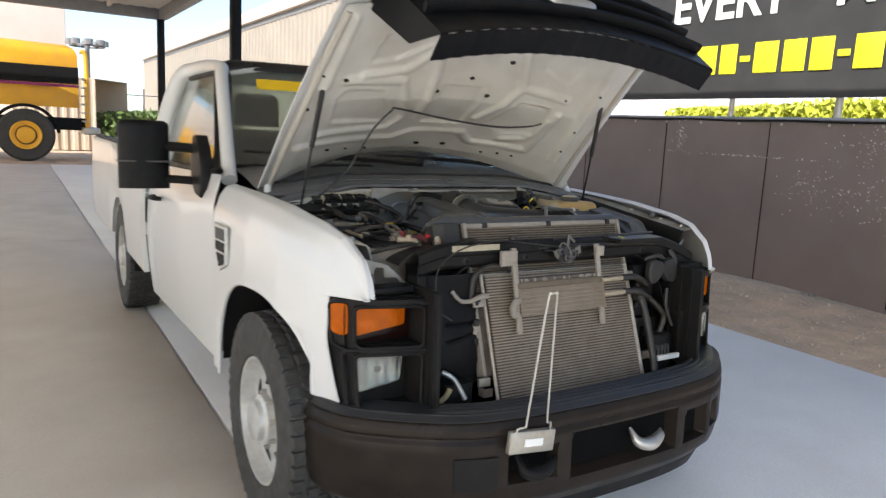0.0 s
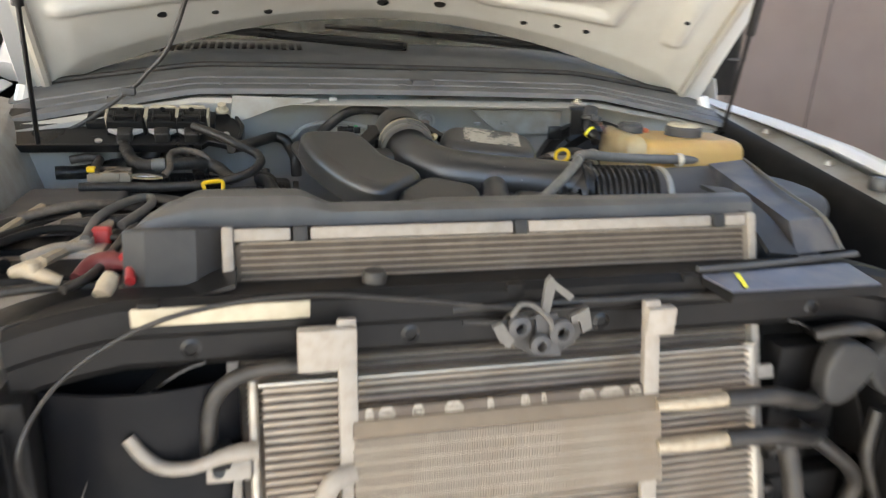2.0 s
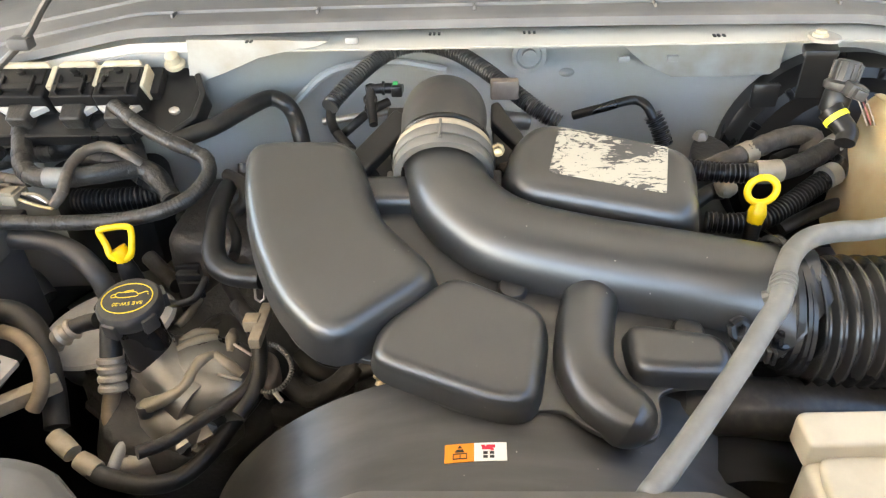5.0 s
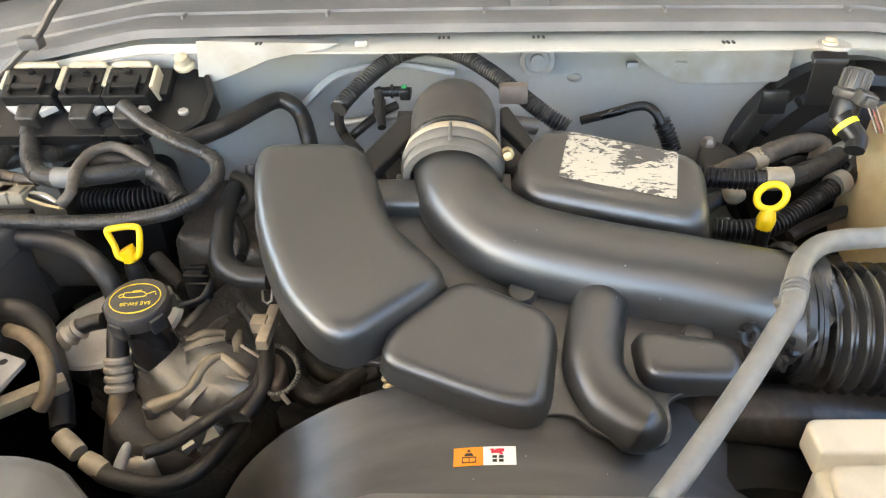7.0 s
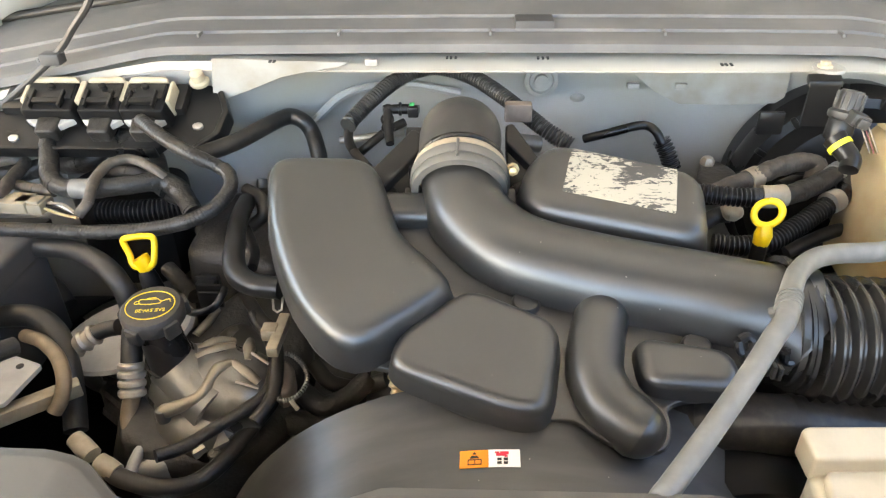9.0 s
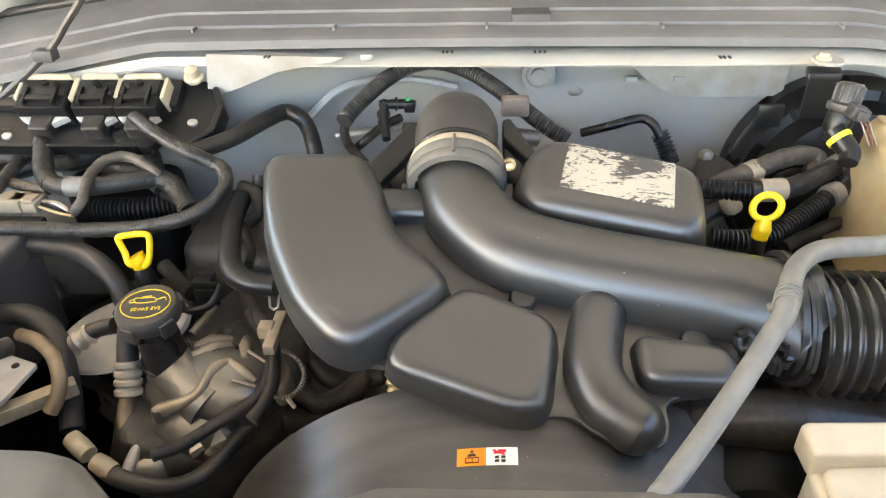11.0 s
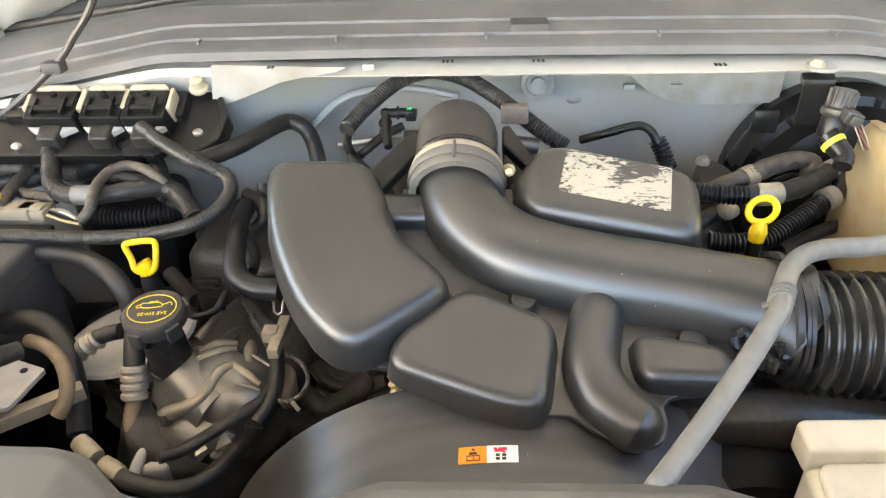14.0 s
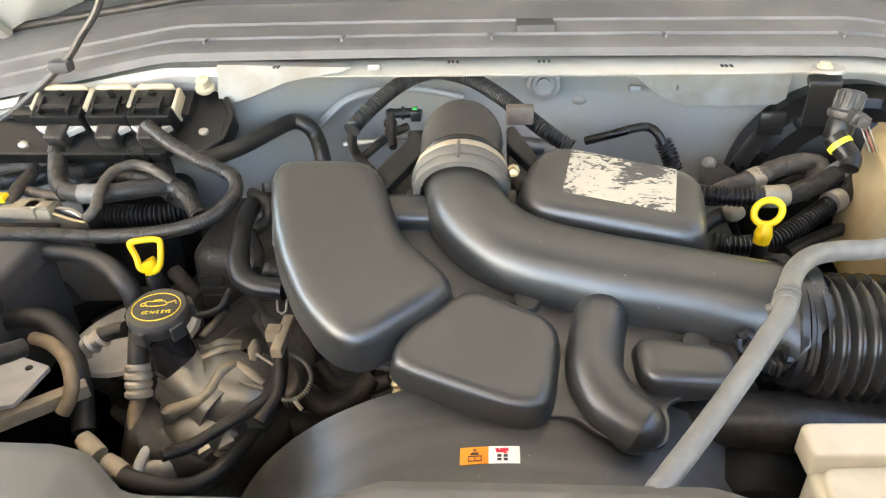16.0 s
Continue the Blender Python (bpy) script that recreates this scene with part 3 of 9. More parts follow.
for cx in (-0.13, -4.6):
    wheel = part("wheel", join(lathe([(0.42, -0.22), (0.66, -0.24), (0.72, -0.17), (0.72, 0.17), (0.66, 0.24), (0.42, 0.22)], Matrix.Translation((cx, -0.95, 0.69)) @ Matrix.Rotation(math.pi / 2, 4, "X"), 36)), "tyre", wt)
    part("rim", lathe([(0.40, 0.21), (0.38, 0.27), (0.30, 0.25), (0.24, 0.20), (0.22, 0.29), (0.12, 0.31), (0.02, 0.31)], Matrix.Translation((cx, -0.95, 0.69)) @ Matrix.Rotation(math.pi / 2, 4, "X"), 28), YEL, wheel)
    part("mudguard", tube([(cx + 0.82 * math.cos(a), -0.95, 0.69 + 0.82 * math.sin(a)) for a in span(0.1, math.pi - 0.1, 10)], 0.05, 6, 2), "black", wt)
part("rear_pipe", tube([(1.45, -0.6, 0.9), (1.45, -0.6, 2.9), (1.3, -0.6, 3.1)], 0.06, 8), YEL, wt)
part("spray_bar", block(1.3, 1.75, -1.0, 0.9, 0.75, 0.95, 0.03), "steel", wt)
part("ladder", join(*[block(1.3, 1.42, -0.9, -0.5, z, z + 0.05, 0.01) for z in span(1.1, 2.3, 5)]), "steel", wt)

PINK = mat("pale_rose_stucco", (0.62, 0.50, 0.43), 0.8, dirt=(0.5, 0.4, 0.34), amount=0.3, size=0.6)
hut = part("block_building", join(block(-26.0, 0.55, 34.0, 44.0, 0.0, 5.8, 0.05)), PINK)
tagged(hut, "plain pale rose stucco building in the haze", "building")
CONT = mat("tan_container_steel", (0.52, 0.43, 0.32), 0.55, dirt=(0.35, 0.25, 0.17), amount=0.3, size=1.0)
box = part("shipping_container", sheet(lambda u, v: (u, 27.0 + 0.06 * (abs((u * 3) % 1 - 0.5) < 0.25), v), span(-1.6, 1.0, 60), [0.0, 2.6], 2.4), CONT, sharp=20)
tagged(box, "tan ribbed steel shipping container", "container")

tower = thing("light_tower", "grey steel floodlight mast with a ring of lamps", "light tower", at=(1.03, 30.0, 0))
part("mast", tube([(0, 0, 0), (0, 0, 4.0)], 0.09, 8, 2), BEAM, tower)
ring = [(0.62 * math.cos(a), 0.62 * math.sin(a), 3.95) for a in span(0, 2 * math.pi, 16)]
part("ring", tube(ring, 0.04, 6, 2), BEAM, tower)
for a in span(0, 2 * math.pi, 8)[:-1]:
    part("floodlight", pillow([(0.62 * math.cos(a) + dx, 0.62 * math.sin(a) + dy) for dx, dy in ((-0.16, -0.1), (0.16, -0.1), (0.16, 0.1), (-0.16, 0.1))], 3.98, 4.2, 0.04), BEAM, tower)
yardf = thing("yard_fence", "thin wire yard fence with steel posts", "fence", at=(0, 31.5, 0))
for x in (1.6, 2.6, 3.3, 4.2, 5.2):
    part("post", tube([(x, 0, 0), (x, 0, 2.5)], 0.04, 6, 2), BEAM, yardf)
part("rail", tube([(1.0, 0, 2.2), (6, 0, 2.2)], 0.025, 6, 2), BEAM, yardf)
# no haze in the air here: it is mixed into the hills' colour
hills = part("backdrop", sheet(lambda u, v: (u, 900 + 40 * math.sin(u * 0.01), v * (34 + 26 * noise.noise((u * 0.006, 0, 2)) + 10 * noise.noise((u * 0.03, 0, 5)))), span(-900, 900, 160), [-0.2, 0.3, 0.6, 1.0], 1.0), mat("hazy_hills", (0.42, 0.47, 0.55), 0.95))
tagged(hills, "low hills pale in the haze", "hills", kind="structure")

# the yard climbs gently away behind the truck
YARD = Matrix.Translation((0, 0.365, 0)) @ Matrix.Rotation(radians(2.1), 4, "X") @ Matrix.Translation((0, -0.365, 0))
for ob in (ground, pavement, stones, fence, banner, hedge, yard_wall, shrub, canopy, shed, wt, hut, box, tower, yardf):
    ob.matrix_basis = YARD @ ob.matrix_basis

# ---- the pickup truck ----
truck = thing("pickup_truck", "white work pickup truck with its hood raised and front opened", "truck")

# fenders: a crowned panel from the hood gap over the side, cut out round the wheel
CROWN = [(-0.155, 0.925), (-0.145, 0.975), (-0.11, 1.035), (-0.02, 1.095), (0.1, 1.125), (0.35, 1.160), (0.6, 1.180), (0.96, 1.200)]
GAPX = [(-0.155, 0.765), (0.0, 0.79), (0.3, 0.815), (0.96, 0.86)]
SIDEX = [(-0.155, 0.805), (-0.09, 0.838), (-0.03, 0.862), (0.05, 0.90), (0.2, 0.945), (0.5, 0.968), (0.96, 0.968)]
HUB_Y, HUB_Z, ARCH = 0.40, 0.39, 0.44
LAMP_TOP = 0.917
FRONT = [(0.585, -0.082), (0.64, -0.066), (0.765, -0.038), (LAMP_TOP, -0.034)]


def arch_z(y, yc, low):
    d = ARCH ** 2 - (y - yc) ** 2
    return max(low, HUB_Z + math.sqrt(d)) if d > 0 else low


def arch_at(a, trim=0.0):
    """Squarish front wheel opening: (y, z) at angle a from the rear foot over to the front."""
    c, q = math.cos(a), max(0.0, math.sin(a))
    return 0.42 + math.copysign((0.46 - trim) * abs(c) ** 0.8, c), HUB_Z + (0.475 - trim) * q ** 0.8


def fender_low(y):
    if y < 0.024:
        return 0.587
    d = 1 - min(1.0, abs(y - 0.42) / 0.46) ** 2.5
    return max(0.43, HUB_Z + 0.475 * d ** 0.4)


def fender_at(y, v):
    """Crown down to the lamp's top for v up to 0.5, then the side; below the lamp's top the front edge steps back."""
    k = max(0.0, (v - 0.5) * 2)
    if k > 0:
        y += (along(FRONT, LAMP_TOP + (0.585 - LAMP_TOP) * k) + 0.155) * max(0.0, 1 - (y + 0.155) / 0.175)
    top, gap, side = along(CROWN, y), along(GAPX, y), along(SIDEX, y)
    low = fender_low(y)
    knee = max(top - 0.12, LAMP_TOP + 0.006)

    def side_x(z):
        if z < 0.80:
            return side + 0.012 - 0.008 * (0.80 - z) / (0.80 - low) if low < 0.79 else side + 0.010
        return side - 0.002 + 0.014 * max(0.0, min(1.0, (knee - z) / max(0.02, knee - 0.80)))

    if k > 0:
        z = LAMP_TOP + (low - LAMP_TOP) * k
        return (-side_x(z), y, z)
    prof = [(gap, top - 0.010), (gap + 0.02, top), (gap + 0.5 * (side - gap), top - 0.010), (side - 0.025, top - 0.05), (side - 0.002, knee), (side_x(LAMP_TOP), LAMP_TOP)]
    s = v * 2 * (len(prof) - 1)
    i = min(int(s), len(prof) - 2)
    a, b = prof[i], prof[i + 1]
    return (-(a[0] + (b[0] - a[0]) * (s - i)), y, max(LAMP_TOP, a[1] + (b[1] - a[1]) * (s - i)))


ys = sorted({*span(-0.155, -0.02, 18), *span(-0.02, 0.06, 14), *span(0.06, 0.84, 40), *span(0.84, 0.882, 10), 0.0235, 0.0245, 0.96})
fender_geo = sheet(fender_at, ys, [*span(0, 0.5, 26), 0.504, *span(0.52, 1, 18)], 0.004)
for g, side in ((fender_geo, -1), (flip(fender_geo), 1)):
    fender = part("fender", g, "white", truck, "", 50)
    fender.location.x = -0.023 if side > 0 else 0.0
    edge = [arch_at(a) for a in span(0.03, 2.545, 26)] + [(0.026, 0.64), (0.024, 0.592)]
    part("arch_lip", tube([(side * (along(SIDEX, y) + 0.001), y, z) for y, z in edge], 0.009, 8, 2), "white", fender)
    liner = sheet(lambda u, v: (side * (0.60 + (along(SIDEX, arch_at(u)[0]) - 0.615) * v), *arch_at(u, -0.004)), span(0.12, 2.70, 30), [0, 0.5, 1], 0.004)
    part("wheel_liner", liner, "black", fender, "black wheel arch liner")
# passenger-side vent emblem


def side_plate(outline, x, depth, r=0.003, times=0):
    """A plate standing on the passenger side; outline in (y, z)."""
    g = pillow([(y, z) for y, z in outline], 0, depth, r, times=times)
    return [(x - p[2], p[0], p[1]) for p in g[0]], g[1]


vent = part("side_vent", side_plate([(0.70, 0.90), (0.80, 0.865), (0.865, 0.95), (0.865, 1.05), (0.70, 1.045)], -0.975, 0.012), "rim", truck, "silver fender vent with dark slots")
for z0, z1 in ((0.99, 1.035), (0.945, 0.982)):
    part("slot", side_plate([(0.715, z0), (0.85, z0), (0.85, z1), (0.715, z1)], -0.986, 0.004), "black" if z0 < 0.98 else "trim", vent)
part("slot", side_plate([(0.725, 0.90), (0.80, 0.882), (0.84, 0.935), (0.725, 0.935)], -0.986, 0.004), "black", vent)

# cab


def cab_side(y, v):
    """Door and pillar skin below the glass line."""
    z = 0.46 + (1.235 - 0.46) * v
    bulge = 0.03 * math.sin(math.pi * min(1, v * 1.05))
    return (-(0.962 + bulge * min(1.0, 0.15 + (y - 0.97) * 1.4) - 0.03 * max(0, v - 0.85) / 0.15), y, z)


for sgn in (-1, 1):
    fix = (lambda g: g) if sgn < 0 else flip
    door = part("door", fix(sheet(cab_side, span(0.966, 2.30, 24), span(0, 1, 24), 0.004)), "white", truck)
    part("door_handle", fix(tube([(-1.0, 2.0, 1.06), (-1.03, 2.03, 1.06), (-1.03, 2.15, 1.06), (-1.0, 2.18, 1.06)], 0.012, 8)), "black", door, "black pull handle")
    part("cab_corner", fix(sheet(cab_side, span(2.312, 2.50, 4), span(0, 1, 24), 0.004)), "white", truck)
    # pillars and roof rail as one bent frame
    frame_line = [(-0.885, 1.03, 1.21), (-0.848, 1.22, 1.40), (-0.79, 1.52, 1.67), (-0.75, 1.72, 1.745), (-0.74, 2.3, 1.78), (-0.80, 2.48, 1.70), (-0.93, 2.50, 1.22)]
    part("door_frame", fix(tube(frame_line, [0.034, 0.030, 0.030, 0.036, 0.045, 0.06, 0.07], 12, 5)), "white", truck)
    part("side_window", fix(sheet(lambda u, v: (-(0.925 - 0.155 * v), 1.07 + u * 1.33 + 0.50 * v * (1 - u), 1.235 + 0.48 * v), span(0, 1, 8), span(0, 1, 6), 0.004)), "glass", truck, "tinted side window")
    seal = [(-0.932, 2.38, 1.245), (-0.932, 1.10, 1.245), (-0.918, 1.10, 1.275), (-0.868, 1.30, 1.44), (-0.80, 1.58, 1.69), (-0.778, 1.68, 1.715), (-0.772, 2.30, 1.728)]
    part("window_seal", fix(tube(seal, 0.013, 8, 5)), "black", truck, "black rubber window seal")
part("roof", sheet(lambda u, v: (u * 0.76, 1.66 + 0.86 * v, 1.795 + 0.03 * (1 - u * u) - 0.05 * (2 * v - 0.9) ** 2 - 0.05 * u ** 6), span(-1, 1, 24), span(0, 1, 12), 0.03), "white", truck)
part("back_panel", sheet(lambda u, v: (u * (0.93 - 0.1 * v), 2.50, 0.5 + 0.95 * v), span(-1, 1, 8), span(0, 1, 6), 0.02), "white", truck)
part("rear_window", sheet(lambda u, v: (u * 0.72, 2.50 - 0.03 * v, 1.42 + 0.36 * v), span(-1, 1, 8), span(0, 1, 4), 0.004), "glass", truck)


def shield(u, v):
    w = 0.86 - 0.13 * v
    return (u * w, 1.08 + 0.56 * v + 0.12 * u * u * (1 - 0.3 * v), 1.275 + 0.485 * v)


screen = part("windshield", sheet(shield, span(-1, 1, 16), span(0, 1, 12), 0.005), "glass", truck, "windshield with price stickers")
edge = [shield(u, 0) for u in span(-1, 1, 10)]
part("frit_band", tube([(x, y - 0.012, z - 0.005) for x, y, z in [shield(-1, v) for v in span(0, 1, 8)]] + [(x, y - 0.01, z + 0.004) for x, y, z in [shield(u, 1) for u in span(-0.9, 0.9, 10)]] + [(x, y - 0.012, z - 0.005) for x, y, z in [shield(1, v) for v in span(1, 0, 8)]], 0.035, 8, 2, flat=0.4), "satin", screen, "black windshield border")
part("price_sticker", sheet(lambda u, v: tuple(Vector(shield(-0.80 + 0.34 * u, 0.74 + 0.11 * v)) + Vector((0, -0.014, 0.006))), span(0, 1, 6), span(0, 1, 3), 0.002), "yellow", screen, "yellow sticker with black print")
part("price_sticker", sheet(lambda u, v: tuple(Vector(shield(0.62 + 0.11 * u, 0.015 + 0.07 * v)) + Vector((0, -0.014, 0.006))), span(0, 1, 4), span(0, 1, 3), 0.002), "bluegrn", screen, "light blue sticker")
part("price_sticker", sheet(lambda u, v: tuple(Vector(shield(0.745 + 0.045 * u, 0.015 + 0.05 * v)) + Vector((0, -0.014, 0.006))), span(0, 1, 4), span(0, 1, 3), 0.002), "yellow", screen, "yellow sticker")
part("dashboard", pillow([(-0.82, 1.22), (0.82, 1.22), (0.82, 1.60), (-0.82, 1.60)], 0.75, 1.26, 0.05), "black", truck)
for x in (-0.42, 0.42):
    seat = part("seat", join(pillow([(x - 0.27, 1.62), (x + 0.27, 1.62), (x + 0.27, 2.15), (x - 0.27, 2.15)], 0.75, 0.98, 0.06), pillow([(x - 0.26, 2.12), (x + 0.26, 2.12), (x + 0.26, 2.28), (x - 0.26, 2.28)], 0.9, 1.45, 0.06)), "trim", truck, "grey vinyl seat")
    part("headrest", pillow([(x - 0.13, 2.14), (x + 0.13, 2.14), (x + 0.13, 2.25), (x - 0.13, 2.25)], 1.47, 1.66, 0.05), "trim", seat)
part("rear_trim", block(-0.88, 0.88, 2.44, 2.47, 0.55, 1.40, 0.01), "black", truck)
part("cab_floor", block(-0.9, 0.9, 1.0, 2.5, 0.44, 0.50), "black", truck)
part("steering_wheel", tube([(0.42 + 0.19 * math.cos(a), 1.62 + 0.07 * math.sin(a), 1.17 + 0.17 * math.sin(a)) for a in span(0, 2 * math.pi, 20)], 0.015, 8, 2), "black", truck)

# tow mirrors on double arms
for sgn in (-1, 1):
    fix = (lambda g: g) if sgn < 0 else flip
    mirror = part("tow_mirror", fix(move(pillow([(-0.105, -0.055), (0.105, -0.045), (0.105, 0.045), (-0.105, 0.055)], 0, 0.298, 0.03, times=2), Matrix.Translation((-1.172, 1.36, 1.157)))), "lampblack", truck, "black two-piece tow mirror")
    part("glass_divider", fix(block(-1.279, -1.064, 1.31, 1.41, 1.272, 1.28, 0.002)), "trim", mirror)
    part("arm", fix(tube([(-1.10, 1.36, 1.345), (-1.0, 1.32, 1.34), (-0.93, 1.26, 1.33)], 0.028, 10, flat=0.8)), "lampblack", mirror)
    part("arm", fix(tube([(-1.10, 1.36, 1.20), (-1.0, 1.32, 1.195), (-0.93, 1.26, 1.19)], 0.024, 10, flat=0.8)), "lampblack", mirror)
    part("mirror_base", fix(side_plate([(1.12, 1.12), (1.30, 1.14), (1.36, 1.29), (1.25, 1.43), (1.12, 1.30)], -0.93, 0.05, 0.01, 1)), "lampblack", mirror)

# bed and frame
REAR_Y = 3.72


def bed_side(y, v):
    low = arch_z(y, REAR_Y, 0.50)
    z = low + (1.215 - low) * v
    return (-(0.985 + 0.02 * math.sin(math.pi * v)), y, z)


by = sorted(set([*span(2.53, 5.42, 70), REAR_Y - ARCH + 0.001, REAR_Y + ARCH - 0.001]))
bed = part("truck_bed", block(-0.90, 0.90, 2.53, 5.40, 0.62, 0.68), "white", truck)
for fix in ((lambda g: g), flip):
    part("bed_side", fix(sheet(bed_side, by, span(0, 1, 14), 0.03)), "white", bed)
    part("bed_rail_cap", fix(block(-1.0, -0.93, 2.54, 5.40, 1.216, 1.235, 0.006)), "black", bed)
    part("rear_wheel_liner", fix(sheet(lambda u, v: (-(0.66 + 0.31 * v), REAR_Y + (ARCH - 0.012) * math.cos(u), HUB_Z + (ARCH - 0.012) * math.sin(u)), span(-0.1, 3.24, 20), [0, 1], 0.004)), "black", bed)
bed.matrix_basis = YARD
part("bed_front", block(-0.90, 0.90, 2.535, 2.58, 0.69, 1.21), "white", bed)
part("tailgate", block(-0.93, 0.93, 5.36, 5.42, 0.69, 1.21), "white", bed)
part("chassis_frame", join(block(-0.52, -0.42, -0.18, 4.9, 0.45, 0.62), block(0.42, 0.52, -0.18, 4.9, 0.45, 0.62), block(-0.42, 0.42, 1.2, 1.3, 0.46, 0.58), block(-0.42, 0.42, 3.0, 3.1, 0.46, 0.58)), "black", truck)
part("front_axle", tube([(-0.86, HUB_Y, 0.40), (-0.4, HUB_Y, 0.36), (0.4, HUB_Y, 0.36), (0.86, HUB_Y, 0.40)], 0.05, 10), "black", truck)
part("rear_axle", tube([(-0.86, REAR_Y, 0.40), (0.86, REAR_Y, 0.40)], 0.06, 10), "black", truck).matrix_basis = YARD


# wheels: tyre with tread blocks, steel rim with round windows and a centre cap
def tyre_geo():
    g = [lathe([(0.222, -0.10), (0.235, -0.118), (0.30, -0.128), (0.36, -0.118), (0.378, -0.10), (0.380, 0.0), (0.378, 0.10), (0.36, 0.118), (0.30, 0.128), (0.235, 0.118), (0.222, 0.10)], n=64, closed=True)]
    for i in range(48):
        a = 2 * math.pi * i / 48
        for z0, z1, w, sh in ((-0.112, -0.068, 0.020, 0.0), (-0.058, -0.022, 0.018, 0.03), (-0.014, 0.014, 0.017, 0.0), (0.022, 0.058, 0.018, -0.03), (0.068, 0.112, 0.020, 0.0)):
            m = Matrix.Rotation(a + sh + (0.06 if abs(z0) > 0.06 else 0), 4, "Z")
            zz = 0.006 if abs(z0) > 0.06 or z1 > 0.1 else 0
            v = [(0.374 - zz, -w, z0), (0.374 - zz, w, z0 + 0.006), (0.374 - zz, w, z1 + 0.006), (0.374 - zz, -w, z1), (0.390 - zz * 0.6, -w * 0.85, z0 + 0.003), (0.390 - zz * 0.6, w * 0.85, z0 + 0.008), (0.390 - zz * 0.6, w * 0.85, z1 + 0.002), (0.390 - zz * 0.6, -w * 0.85, z1 - 0.003)]
            g.append(move((v, [(0, 1, 2, 3), (4, 5, 6, 7), (0, 1, 5, 4), (1, 2, 6, 5), (2, 3, 7, 6), (3, 0, 4, 7)]), m))
    return g[0], join(*g[1:])


def rim_geo():
    """Outer side at +z: lip, dished face with seven windows."""
    n, pts, faces = 56, [], []
    prof = [(0.232, 0.10), (0.228, 0.112), (0.220, 0.110), (0.212, 0.080), (0.205, 0.060), (0.190, 0.058), (0.172, 0.060), (0.140, 0.064), (0.122, 0.068), (0.105, 0.074), (0.090, 0.076), (0.03, 0.076)]
    for r, z in prof:
        pts += [(r * math.cos(2 * math.pi * j / n), r * math.sin(2 * math.pi * j / n), z) for j in range(n)]
    for i in range(len(prof) - 1):
        for j in range(n):
            if 6 <= i <= 7 and j % 8 in (0, 1, 2, 3):
                continue
            faces.append((i * n + j, i * n + (j + 1) % n, (i + 1) * n + (j + 1) % n, (i + 1) * n + j))
    return join((pts, faces), lathe([(0.224, -0.1), (0.215, -0.06), (0.205, 0.05), (0.215, 0.055), (0.228, -0.05), (0.232, -0.1)], n=56, closed=True))


def wheel_set(x, y, side):
    m = Matrix.Translation((x, y, HUB_Z - 0.005)) @ Matrix.Rotation(side * math.pi / 2, 4, "Y")
    hub = part("wheel", lathe([(0.08, -0.09), (0.08, 0.05), (0.055, 0.07), (0.055, 0.05)], m, 24), "black", truck)
    carcass, blocks = tyre_geo()
    tyre = part("tyre", move(carcass, m), "tyre", hub, "dusty all-terrain tyre")
    tagged(part("tread", move(blocks, m), "tyre", tyre), kind="stuff")
    part("rim", move(rim_geo(), m), "rim", hub, "grey painted steel rim")
    part("centre_cap", lathe([(0.092, 0.075), (0.090, 0.10), (0.075, 0.108), (0.07, 0.128), (0.05, 0.135), (0.01, 0.136)], m, 32), "rim", hub)
    for i in range(8):
        a = 2 * math.pi * (i + 0.3) / 8
        part("lug_nut", lathe([(0.010, 0.07), (0.010, 0.092), (0.006, 0.098)], m @ Matrix.Translation((0.083 * math.cos(a) * 1.18, 0.083 * math.sin(a) * 1.18, 0)), 6), "steel", hub)
    return hub


for x, y, side in ((-0.846, HUB_Y, -1), (0.846, HUB_Y, 1), (-0.88, REAR_Y, -1), (0.88, REAR_Y, 1)):
    wheel_set(x, y, side).matrix_basis = YARD

# front bumper: a bowed channel with a stepped pad on top
BOW = [(0.0, -0.42), (0.3, -0.412), (0.5, -0.385), (0.62, -0.338), (0.75, -0.250), (0.85, -0.155), (0.895, -0.065), (0.912, 0.02)]


def bow_y(x):
    return along(BOW, abs(x))


def bow_x(s):
    """Place and outward direction at s from -1 to 1 along the bumper."""
    pts = [(-x, y) for x, y in reversed(BOW)] + [(x * 0.985, y) for x, y in BOW[1:]]
    line = glide([(x, y, 0) for x, y in pts], 8)
    i = (s + 1) / 2 * (len(line) - 1)
    j = min(int(i), len(line) - 2)
    p = line[j].lerp(line[j + 1], i - j)
    d = (line[j + 1] - line[j]).normalized()
    return p, Vector((d.y, -d.x, 0))


BPROF = [(-0.13, 0.575), (-0.10, 0.578), (-0.03, 0.575), (-0.008, 0.563), (0.0, 0.545), (0.002, 0.53), (-0.006, 0.522), (-0.004, 0.515), (0.004, 0.50), (0.004, 0.36), (-0.01, 0.30), (-0.06, 0.245), (-0.10, 0.235)]


OPENINGS = ((-0.20, 0.30, 0.345, 0.495), (0.345, 0.50, 0.34, 0.475), (0.52, 0.60, 0.36, 0.46), (-0.43, -0.25, 0.36, 0.475))


